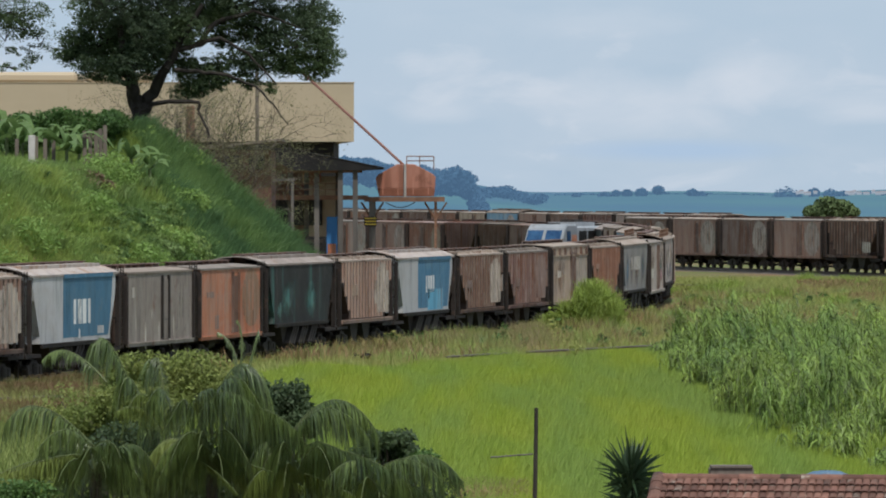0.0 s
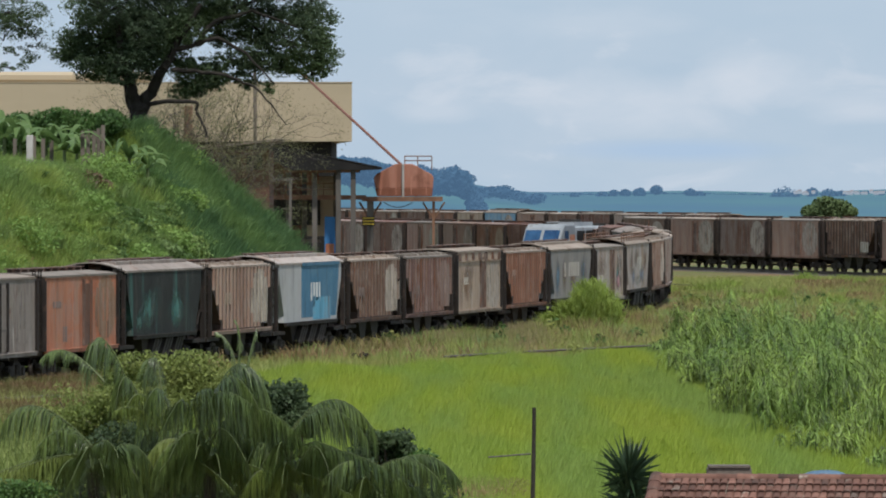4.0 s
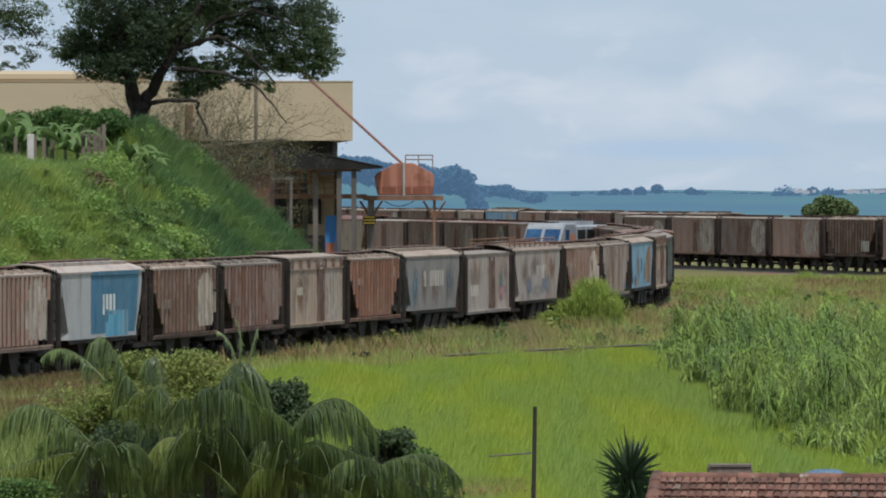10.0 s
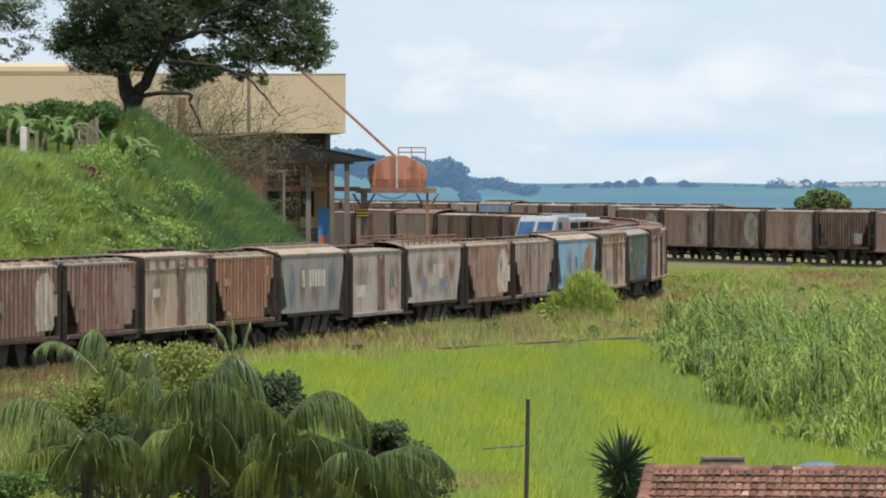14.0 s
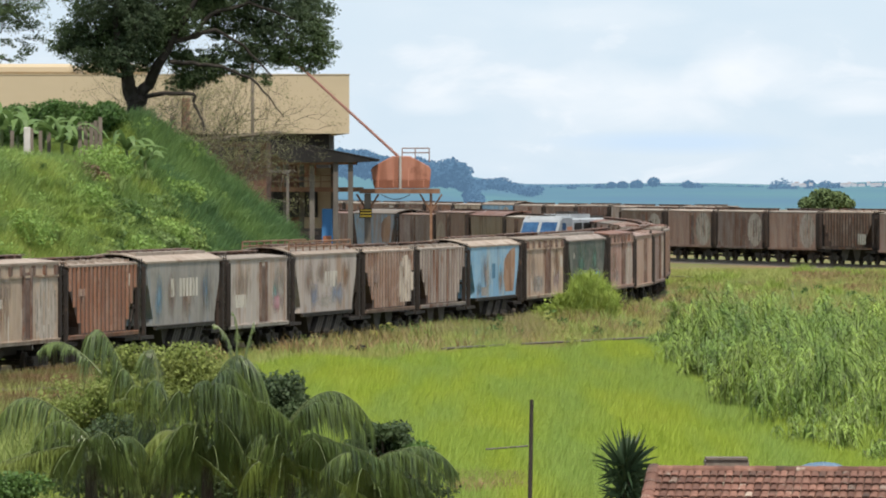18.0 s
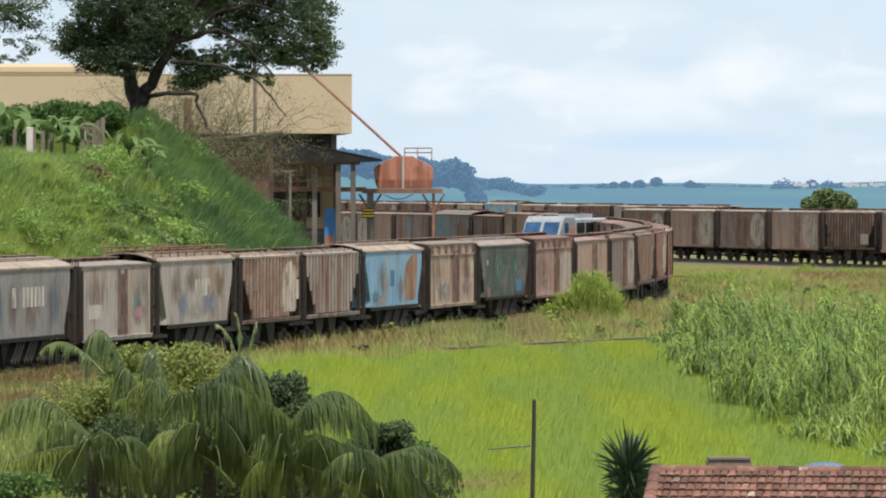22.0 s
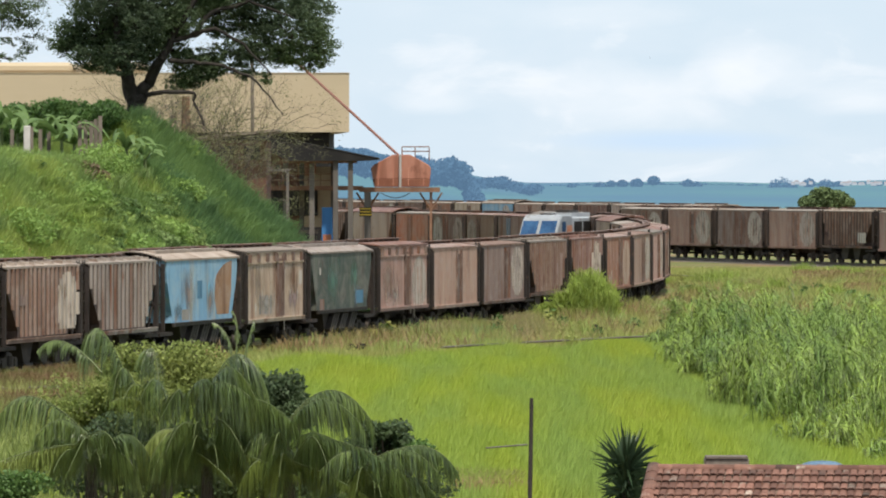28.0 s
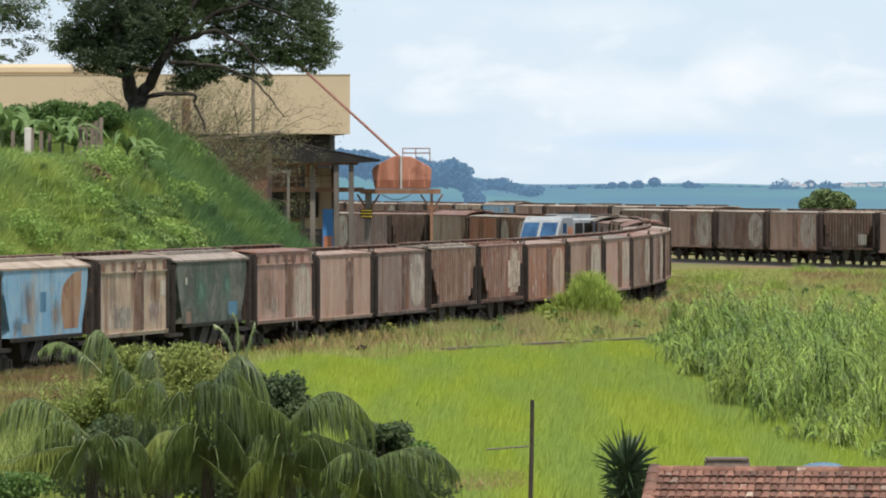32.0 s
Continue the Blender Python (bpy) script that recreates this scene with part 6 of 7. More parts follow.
    # rank leafy scrub across the middle of the bank
    heads = scatter(rng, 1500, -19, -6, 285, 356, lambda x, y: on_bank(x, y) & (~dark(x, y) | (beside_v(x, y) < 7.0)) & (x / y > -0.049) & (x / y < -0.030) & (np.sin(x * 1.3 + y * 0.11) + np.sin(y * 0.37 - x) > -0.9))
    leaves = [clump(rng, p + np.array((0, 0, 0.42)), (rng.uniform(0.4, 0.9), 0.5, rng.uniform(0.25, 0.5)), 330) for p in heads]
    for first, mat, label in ((0, "scrub", "rank leafy scrub on the bank"), (1, "hillmid", "long-leaved weeds on the bank"), (2, "scrub", "leafy weeds hanging over the bank")):
        tagged(part("bank_scrub", leaf_cards("bank_scrub", np.concatenate(leaves[first::3]), 0.085, rng, 0.1, 2.4), M[mat]), label, "weeds", kind="stuff")


def grow_cane():
    """A stand of cane taller than a man, a mound of arching leaves."""
    rng = np.random.default_rng(13)
    left = lambda y: np.interp(y, (176, 186, 200, 220, 250, 285, 318), (10.9, 9.55, 9.1, 9.05, 9.1, 9.45, 9.8))
    keep = lambda x, y: (x > left(y) + 0.3 * np.sin(y * 0.55)) & (x < 0.068 * y + 2) & (y > 178)
    heads = scatter(rng, 620, 5, 26, 176, 318, keep)
    inner = heads[:, 0] - left(heads[:, 1])
    back = 318 - heads[:, 1]
    hump = 0.85 + 0.30 * np.sin(heads[:, 0] * 1.1 + heads[:, 1] * 0.13) + 0.14 * np.sin(heads[:, 1] * 0.31 - heads[:, 0] * 0.6)
    full = np.interp(inner, (0, 0.3, 1.0, 4.0), (1.4, 2.0, 2.5, 2.5)) * np.interp(back, (0, 10, 26), (0.45, 0.7, 1.0)) * hump * rng.uniform(0.62, 1.2, len(heads))
    # lower growth in the near corner
    full *= np.where(inner > 3.4, np.interp(heads[:, 1], (215, 262), (0.42, 1.0)), 1.0)
    per = 16
    pts = np.repeat(heads, per, axis=0)
    pts[:, :2] += rng.normal(size=(len(pts), 2)) * np.array((0.26, 0.40))
    hgt = np.repeat(full, per) * rng.uniform(0.62, 1.08, len(pts))
    root = thing("cane_thicket", "tall dense cane grass thicket with arching leaves", "tall grass", kind="stuff")
    part("stalk", fine_blades("cane_stalk", pts, hgt * 0.9, 0.035, 0.1, rng), M["cane"], root)
    m = 23
    foot = np.repeat(pts, m, axis=0)
    tall = np.repeat(hgt, m)
    foot[:, 2] += tall * (0.12 + 0.80 * rng.uniform(0, 1, len(foot)) ** 0.55)
    n = len(foot)
    ln = rng.uniform(0.40, 0.85, n) * np.clip(tall / 2.0, 0.7, 1.0)
    az = rng.normal(radians(-35), 0.85, n)
    up, reach = rng.uniform(0.55, 1.25, n), rng.uniform(0.55, 0.95, n)
    u = np.array((0.0, 0.38, 0.7, 1.0))
    mid = np.repeat(foot[:, None, :], 4, axis=1)
    mid[:, :, 0] += np.cos(az)[:, None] * (ln * reach)[:, None] * (u ** 1.2)[None, :]
    mid[:, :, 1] += np.sin(az)[:, None] * (ln * reach)[:, None] * (u ** 1.2)[None, :]
    mid[:, :, 2] += ln[:, None] * (up[:, None] * u[None, :] - 1.25 * (u ** 2.4)[None, :])
    across = np.stack((-np.sin(az), np.cos(az), rng.normal(0, 0.35, n)), 1)
    side = across[:, None, :] * (0.0145 * rng.uniform(0.6, 1.4, n))[:, None, None] * np.array((0.6, 1.0, 0.85, 0.06))[None, :, None]
    part("leaf", strips("cane_leaf", mid, side), M["cane"], root)
    pts = scatter(rng, 16000, 8, 24, 160, 260, lambda x, y: (x > left(y) + 3.0) & (x < 0.068 * y + 2) & (y < 250))
    tagged(part("under_grass", blades("under_grass", pts, 0.9, 0.07, 0.9, rng, 2), M["fieldgrass"]), "bright long grass between the cane", "grass", kind="stuff")


def grow_tree(name, label, base, limbs, clumps, leaf, n_leaf, size, mat, seed, bark="bark"):
    rng = np.random.default_rng(seed)
    t = thing(name, label, "tree", pose(*base))
    b = Vector(base)
    bm = bmesh.new()
    for path, r0, r1 in limbs:
        pts = [Vector(p) - b for p in path]
        # more points and a slight wander
        fine = []
        for i in range(len(pts) - 1):
            for k in range(4):
                q = pts[i].lerp(pts[i + 1], k / 4)
                fine.append(q + Vector(rng.normal(size=3)) * 0.05 * (1 if k else 0))
        fine.append(pts[-1])
        tube(bm, fine, list(np.linspace(r0, r1, len(fine))), 8)
    part("trunk", bm, M[bark], t, "dark forking trunk and limbs")
    pts, tw = [], bmesh.new()
    total = sum(c[1][0] * c[1][2] for c in clumps)
    for centre, radius in clumps:
        share = max(int(n_leaf * radius[0] * radius[2] / total), 40)
        k = max(int(share / 34), 10)
        subs = clump(rng, np.array(centre) - np.array(base), np.array(radius) * 1.0, k)
        for s in subs:
            rr = rng.uniform(0.14, 0.46) * min(1.0, radius[2] + 0.25)
            pts.append(clump(rng, s, (rr * 1.35, rr * 1.35, rr * 0.7), 34))
        for s in subs[::6]:
            c0 = Vector(np.array(centre) - np.array(base)) + Vector((0, 0, -radius[2] * 0.4))
            beam(tw, c0, Vector(s), 0.035, 4, 0.012)
    part("twig", tw, M[bark], t, kind="stuff")
    part("crown", leaf_cards("crown", np.concatenate(pts), size, rng, 0.3, 1.5), M[mat], t)
    return t


def grow_trees():
    d = 350.0
    limbs = [([((-15.073), d, 10.084), ((-15.270), d, 11.270), ((-15.468), d - 0.5, 12.399), ((-15.863), d - 1, 13.810), ((-16.145), d - 1, 15.786)], 0.42, 0.14),
             ([((-15.157), d, 10.846), ((-15.581), d + 0.5, 11.552), ((-15.750), d + 1, 12.681), ((-16.766), d + 1, 13.669), ((-18.177), d + 1, 14.516)], 0.26, 0.06),
             ([((-15.073), d, 10.988), ((-14.452), d, 11.975), ((-13.774), d - 1, 13.246), ((-13.097), d - 1, 14.516), ((-11.968), d - 1.5, 16.350)], 0.36, 0.12),
             ([((-13.323), d - 1, 14.092), ((-12.391), d - 1, 14.318), ((-11.121), d - 1, 14.713), ((-9.710), d - 1, 13.951), ((-8.298), d - 1, 12.399)], 0.15, 0.04),
             ([((-13.379), d - 1, 13.105), ((-12.250), d - 1, 13.076), ((-10.698), d - 1.5, 12.850), ((-9.427), d - 1.5, 12.342), ((-8.440), d - 2, 11.411), ((-7.677), d - 2, 10.367)], 0.12, 0.025),
             ([((-12.250), d - 1, 14.375), ((-11.262), d - 1, 15.504), ((-9.427), d - 1, 16.068), ((-7.169), d - 1, 15.221)], 0.14, 0.05),
             ([((-14.734), d, 11.383), ((-13.661), d - 1, 11.552), ((-12.194), d - 1.5, 11.496), ((-12.081), d - 1.5, 10.846), ((-11.629), d - 2, 9.859)], 0.13, 0.05),
             ([((-12.815), d, 14.883), ((-13.661), d + 1, 16.068), ((-14.508), d + 1, 18.326), ((-15.073), d + 1, 20.302)], 0.2, 0.06)]
    c = lambda px, pz, rx, rz, dd=0.0: ((px, d + dd, pz), (rx, rx * 0.9, rz))
    clumps = [c((-18.319), 14.516, 1.0, 0.8), c((-16.907), 15.080, 1.6, 1.6), c((-15.496), 14.657, 1.5, 1.5, 1), c((-16.484), 16.633, 2.4, 1.6, -1),
              c((-13.944), 16.068, 2.2, 1.5), c((-14.226), 14.234, 1.0, 0.8, 1), c((-12.250), 16.492, 2.3, 1.2, 1), c((-9.992), 16.774, 2.2, 1.3), c((-8.863), 15.363, 1.4, 1.1, 0.5),
              c((-7.452), 14.939, 1.7, 1.5), c((-6.323), 14.092, 1.0, 1.1), c((-6.887), 16.350, 1.0, 1.2, 1), c((-8.016), 13.471, 0.8, 0.7), c((-11.968), 13.246, 1.0, 0.55), c((-12.391), 12.399, 0.9, 0.5),
              c((-10.980), 13.246, 0.7, 0.35), c((-8.440), 12.258, 0.5, 0.3), c((-15.637), 18.891, 3.2, 2.0), c((-11.968), 18.891, 3.4, 1.8), c((-8.581), 18.044, 2.2, 1.4), c((-13.661), 20.867, 3.5, 1.6), c((-18.177), 14.149, 1.2, 0.8), c((-16.766), 13.754, 1.3, 0.85, 1), c((-15.778), 14.375, 1.3, 1.2, 1.5), c((-15.496), 13.669, 1.1, 0.8, -1.5), c((-14.649), 14.939, 1.4, 1.2, -1.5), c((-13.520), 14.939, 1.1, 0.9, 1.5), c((-10.980), 15.645, 1.2, 0.6), c((-14.931), 13.810, 1.2, 0.9, -1), c((-14.085), 15.080, 1.5, 1.1, 1), c((-13.238), 13.867, 0.9, 0.7, 1.5), c((-12.673), 15.221, 1.2, 0.9, -1), c((-16.343), 13.020, 0.9, 0.5, 1), c((-17.472), 13.387, 1.0, 0.6, -1), c((-18.742), 13.867, 0.9, 0.5),
              c((-10.133), 15.165, 1.2, 0.6, 1), c((-9.145), 14.149, 1.1, 0.7), c((-7.452), 13.471, 1.1, 0.7, 1), c((-5.815), 13.810, 0.8, 0.9), c((-6.464), 13.020, 0.8, 0.5), c((-9.710), 13.471, 0.8, 0.4), c((-11.403), 15.786, 1.4, 0.7, 1.5), c((-6.323), 15.504, 1.2, 1.2, 1),
              c((-12.815), 13.189, 1.0, 0.5), c((-11.544), 13.020, 1.0, 0.4), c((-10.274), 12.738, 0.9, 0.3), c((-9.569), 12.399, 0.5, 0.3), c((-17.190), 13.020, 1.1, 0.5), c((-15.863), 12.738, 1.0, 0.5, -1), c((-14.790), 13.105, 0.9, 0.5, 1), c((-12.391), 12.117, 0.9, 0.35), c((-12.815), 11.975, 0.8, 0.5), c((-11.403), 12.681, 0.8, 0.35),
              c(-11.6, 12.5, 1.0, 0.5, 0.5), c(-10.2, 13.7, 1.1, 0.55), c(-9.5, 13.1, 0.8, 0.45), c(-8.7, 13.6, 0.9, 0.5), c(-10.9, 14.6, 1.0, 0.45, 1)]
    grow_tree("broadleaf_tree", "spreading dark green broadleaf tree on top of the bank", ((-15.073), d, 10.028), limbs, clumps, None, 190000, 0.078, "treeleaf", 21)
    # the neighbour, mostly out of sight
    d = 352.0
    limbs = [([(-24.5, d, land(-24.5, d)), (-24.3, d, 13), (-23.5, d, 16), (-22.6, d, 19)], 0.35, 0.1), ([(-24.0, d, 14.5), (-22.8, d, 15.6), (-21.4, d, 16.0), (-20.3, d, 14.6)], 0.12, 0.03)]
    clumps = [(((-21.688), d, 16.118), (1.7, 1.5, 1.0)), (((-22.823), d, 16.686), (2.2, 2.0, 1.8)), (((-20.552), d, 15.976), (0.9, 0.9, 0.6)), (((-21.972), d, 14.841), (0.9, 0.7, 0.6)), (((-20.836), d, 15.125), (0.9, 0.7, 0.5)), (((-21.404), d, 14.075), (0.8, 0.6, 0.25)), (((-20.978), d, 15.551), (1.4, 1.2, 0.9)), (((-20.268), d, 14.557), (0.7, 0.6, 0.6)), (((-21.546), d, 13.336), (0.8, 0.6, 0.3)), (((-20.694), d, 13.705), (0.5, 0.5, 0.3)), (((-23.391), d, 18.389), (3, 3, 2))]
    grow_tree("broadleaf_tree", "thin-leaved dark tree at the edge of the bank", (-24.5, d, land(-24.5, d)), limbs, clumps, None, 15000, 0.068, "treeleaf", 22)


def grow_bare_bush(x, y, height, spread, seed, leaves=9000):
    """A leafless grey tangle with a few leaves left."""
    rng = np.random.default_rng(seed)
    z = land(x, y)
    t = thing("bare_tree", "nearly leafless grey tangled tree behind the bank", "tree", pose(x, y, z), group="bare trees")
    bm = bmesh.new()
    tips = []

    def branch(p, d, length, r, depth):
        q = p + d * length
        mid = p.lerp(q, 0.5) + Vector(rng.normal(size=3)) * length * 0.07
        tube(bm, [p, mid, q], [r, r * 0.85, r * 0.65], 5 if depth < 2 else 4)
        if depth >= 5:
            tips.append(q)
            return
        for _ in range(3 if depth < 3 else 2):
            nd = (d + Vector(rng.normal(size=3)) * 0.55 + Vector((0, 0, 0.05))).normalized()
            branch(q, nd, length * rng.uniform(0.62, 0.95), max(r * 0.66, 0.011), depth + 1)

    for k in range(2):
        a = rng.uniform(0, math.tau)
        lean = Vector((math.cos(a) * spread, math.sin(a) * spread, 1)).normalized()
        fork = lean * height * 0.42
        tube(bm, [Vector((0, 0, -0.3)), fork * 0.5 + Vector((0.1, 0, 0)), fork], [0.09, 0.075, 0.06], 6)
        for _ in range(3):
            branch(fork, (lean + Vector(rng.normal(size=3)) * 0.5).normalized(), height * 0.19, 0.05, 1)
    part("limb", bm, M["twig"], t, "bare grey branches")
    tips = np.array([tuple(v) for v in tips])
    pick = tips[rng.integers(0, len(tips), leaves)] + rng.normal(size=(leaves, 3)) * 0.3
    part("leaf_scatter", leaf_cards("leaf_scatter", pick, 0.052, rng), M["dryleaf"], t, "few olive leaves", "stuff")


def grow_banana(x, y, size, seed):
    rng = np.random.default_rng(seed)
    z = land(x, y)
    t = thing("banana_plant", "banana plant with broad arching leaves", "plant", pose(x, y, z), group="banana plants")
    bm = bmesh.new()
    beam(bm, (0, 0, -0.2), (0, 0, size * 0.55), 0.11, 8, 0.07)
    part("stem", bm, M["rachis"], t)
    n = 13
    u = np.linspace(0, 1, 7)
    for k in range(n):
        a = k * math.tau / n + rng.uniform(-0.3, 0.3)
        out, up = size * rng.uniform(0.35, 0.9), size * rng.uniform(0.15, 1.05)
        mid = np.stack((np.cos(a) * out * u, np.sin(a) * out * u, size * 0.5 + up * (1.5 * u - 1.35 * u ** 2.2)), 1)
        wid = size * 0.07 * np.sin(np.pi * np.clip(u * 0.93 + 0.05, 0, 1)) ** 0.6
        side = np.stack((-np.sin(a) * wid, np.cos(a) * wid, 0.25 * wid), 1)
        part("leaf", strips("leaf", mid[None], side[None]), M["banana"], t)


def grow_shrub(name, label, x, y, z, radius, n, size, mat, seed, category="shrub", humps=7):
    rng = np.random.default_rng(seed)
    t = thing(name, label, category, pose(x, y, z))
    bm = bmesh.new()
    pts = []
    for k in range(humps):
        c = rng.normal(size=3) * np.array(radius) * 0.42
        c[2] = abs(c[2]) + radius[2] * 0.35
        beam(bm, (0, 0, -0.2), Vector(c), 0.03, 5, 0.012)
        pts.append(clump(rng, c, np.array(radius) * rng.uniform(0.35, 0.6), n // humps))
    part("stem", bm, M["twig"], t)
    part("foliage", leaf_cards("foliage", np.concatenate(pts), size, rng, 0.2, 1.8), M[mat], t)
    return t


def frond(rng, t, base, top, tip, mat, hang=0.8, thick=1.0):
    """A feather leaf: a bowed rib from its base over its top to its tip, and two rows of hanging leaflets."""
    a, b, c = np.array(base), np.array(top), np.array(tip)
    ctrl = (b - 0.2025 * a - 0.3025 * c) / 0.495
    u = np.linspace(0, 1, 14)[:, None]
    rib = (1 - u) ** 2 * a + 2 * u * (1 - u) * ctrl + u ** 2 * c
    length = np.linalg.norm(np.diff(rib, axis=0), axis=1).sum()
    bm = bmesh.new()
    tube(bm, [tuple(p) for p in rib], list(np.linspace(0.019, 0.005, 14)), 5)
    f = part("frond", bm, M["rachis"], t)
    n = max(int(length * 74 * thick), 10)
    v = np.linspace(0.14, 1.0, n)
    foot = np.stack([np.interp(v, u[:, 0], rib[:, k]) for k in range(3)], 1)
    tang = np.gradient(foot, axis=0)
    tang /= np.linalg.norm(tang, axis=1)[:, None]
    flat = np.stack((-tang[:, 1], tang[:, 0], np.zeros(n)), 1)
    flat /= np.linalg.norm(flat, axis=1)[:, None] + 1e-6
    # leaflets cling in bundles, with thin places between
    bundle = 0.75 + 0.35 * np.sin(v * rng.uniform(28, 44) + rng.uniform(0, 6))
    mids, sides = [], []
    w = np.linspace(0, 1, 5)
    for s in (-1, 1):
        ll = hang * np.sin(np.pi * (0.10 + 0.80 * v)) ** 0.6 * rng.uniform(0.55, 1.2, n) * bundle
        out, fwd, fall = rng.uniform(0.10, 0.42, n), rng.uniform(0.10, 0.42, n), rng.uniform(0.75, 1.1, n)
        m = foot[:, None, :] + ll[:, None, None] * (s * flat[:, None, :] * (out[:, None] * np.sqrt(w)[None, :])[:, :, None] + tang[:, None, :] * (fwd[:, None] * np.sqrt(w)[None, :])[:, :, None])
        m[:, :, 2] -= ll[:, None] * fall[:, None] * (w ** 1.35)[None, :]
        sd = (tang * np.array((1, 1, 0.2)) + s * 0.3 * flat)[:, None, :] * (0.0085 * rng.uniform(0.7, 1.3, n))[:, None, None] * np.array((0.7, 1, 0.9, 0.55, 0.06))[None, :, None]
        mids.append(m)
        sides.append(sd)
    part("leaflet_blade", strips("leaflet_blade", np.concatenate(mids), np.concatenate(sides)), M[mat], f)


def grow_palm(x, y, z_crown, fronds, seed, filler, size):
    """fronds: (base x, z), (top x, z), (tip x, z) about the crown, depth of top and tip, leaf, hang; filler droops all round."""
    rng = np.random.default_rng(seed)
    g = land(x, y)
    t = thing("palm_tree", "low palm with long drooping feathery fronds", "palm", pose(x, y, g), group="palms")
    hgt = z_crown - g
    bm = bmesh.new()
    tube(bm, [(0, 0, -0.3), (0.04, 0, hgt * 0.5), (0, 0, hgt - 0.35)], [0.2, 0.15, 0.11], 10)
    part("trunk", bm, M["bark"], t)
    for (ax, az), (bx, bz), (cx, cz), depth, mat, hang in fronds:
        frond(rng, t, (ax, 0, hgt + az), (bx, depth * 0.6, hgt + bz), (cx, depth, hgt + cz), mat, hang, 0.5 if mat == "frondyellow" else 1.0)
    for k in range(filler):
        a = k * 2.4 + rng.uniform(-0.3, 0.3)
        r, up = size * rng.uniform(0.5, 1.05), size * rng.uniform(-0.15, 0.38)
        d = np.array((math.cos(a) * r, math.sin(a) * r * 0.8 - 0.2, 0))
        frond(rng, t, (0, 0, hgt - 0.38), tuple(d * 0.6 + np.array((0, 0, hgt + up))), tuple(d + np.array((0, 0, hgt + up - size * rng.uniform(0.15, 0.5)))), "frondyellow" if rng.random() < 0.15 else "frond", 0.9)


def grow_palms():
    f, y = "frond", "frondyellow"
    # the westernmost crown: low arches to its left, a yellowing leaf below them
    grow_palm(-6.3, 127.0, 2.45, [((0.0, 0.1), (-1.05, 0.87), (-1.62, 0.55), -0.3, f, 0.85), ((0.0, 0.0), (-0.52, 0.46), (-1.0, 0.12), -0.8, f, 0.62),
                                  ((-0.1, -0.1), (-0.85, -0.05), (-1.75, -0.35), -1.0, y, 0.75), ((-0.1, -0.1), (-0.6, -0.02), (-1.5, -0.3), -1.1, y, 0.7), ((-0.2, -0.1), (0.25, 0.25), (0.50, -0.05), -0.9, f, 0.95),
                                  ((-0.1, -0.1), (-0.1, 0.1), (-0.35, -0.45), -1.1, f, 0.8), ((0.2, 1.3), (-0.55, 1.86), (-1.0, 1.68), 0.7, f, 0.32)], 31, 9, 1.25)
    # the tall middle crown
    grow_palm(-5.0, 128.5, 2.45, [((-0.35, 0.1), (-1.16, 2.02), (-1.48, 1.55), -0.1, f, 0.95), ((-0.1, 0.2), (-0.22, 1.66), (-0.42, 1.35), 0.3, f, 0.75), ((-0.3, 0.2), (-0.75, 1.35), (-0.95, 0.75), -0.5, f, 0.8),
                                  ((0.0, 0.2), (-0.55, 1.05), (-0.85, 0.35), -0.7, y, 0.6), ((0.0, 0.0), (-0.45, 0.75), (-0.95, 0.75), -0.8, y, 0.35), ((0.1, 0.2), (-0.2, 1.15), (-0.55, 0.45), -0.5, f, 0.9),
                                  ((0.2, 0.1), (0.25, 0.95), (-0.15, 0.25), -0.6, f, 0.8)], 33, 8, 1.2)
    # the large one beside it: two broad arches, hung like curtains, and the upright spear
    grow_palm(-4.2, 127.0, 2.45, [((-0.25, 0.0), (0.36, 1.40), (0.95, 0.75), -0.6, f, 1.35), ((-0.2, 0.1), (0.50, 1.62), (1.08, 1.0), 0.3, f, 1.2), ((-0.3, 0.0), (0.10, 1.1), (0.80, 0.9), -0.9, f, 1.3),
                                  ((-0.1, 0.2), (-0.25, 1.0), (0.05, 1.2), -0.6, f, 1.0), ((0.3, 0.6), (0.55, 1.9), (0.46, 2.42), 0.2, f, 0.16), ((0.4, 0.4), (0.72, 1.75), (0.85, 2.25), 0.3, f, 0.20), ((0.3, 0.4), (0.45, 1.7), (0.12, 2.2), 0.3, f, 0.20),
                                  ((0.0, 0.3), (0.85, 0.83), (1.55, 0.45), -0.9, f, 0.95), ((0.0, 0.2), (1.0, 0.72), (1.7, 0.25), -0.7, f, 0.9), ((-0.2, -0.1), (0.75, -0.18), (1.70, -0.55), -1.2, y, 0.28), ((-0.4, -0.15), (0.0, -0.22), (0.5, -0.65), -1.3, y, 0.22),
                                  ((0.0, 0.0), (0.3, 0.45), (0.7, -0.1), -1.1, f, 0.9), ((0.0, 0.0), (-0.4, 0.4), (-0.7, -0.1), -1.1, f, 0.8)], 40, 18, 1.2)
    # the low crown to the east
    grow_palm(-2.7, 126.5, 2.25, [((-0.3, 0.15), (0.72, 1.20), (1.50, 0.65), -0.3, f, 0.95), ((-0.2, 0.2), (0.6, 1.05), (1.35, 0.55), -0.6, f, 0.85), ((0.0, 0.1), (0.85, 0.30), (1.75, -0.05), -0.9, f, 0.85), ((0.0, 0.1), (0.55, 0.42), (1.3, 0.0), -0.6, f, 0.85),
                                  ((0.0, -0.1), (0.65, -0.28), (1.4, -0.65), -1.2, y, 0.3)], 34, 17, 1.2)
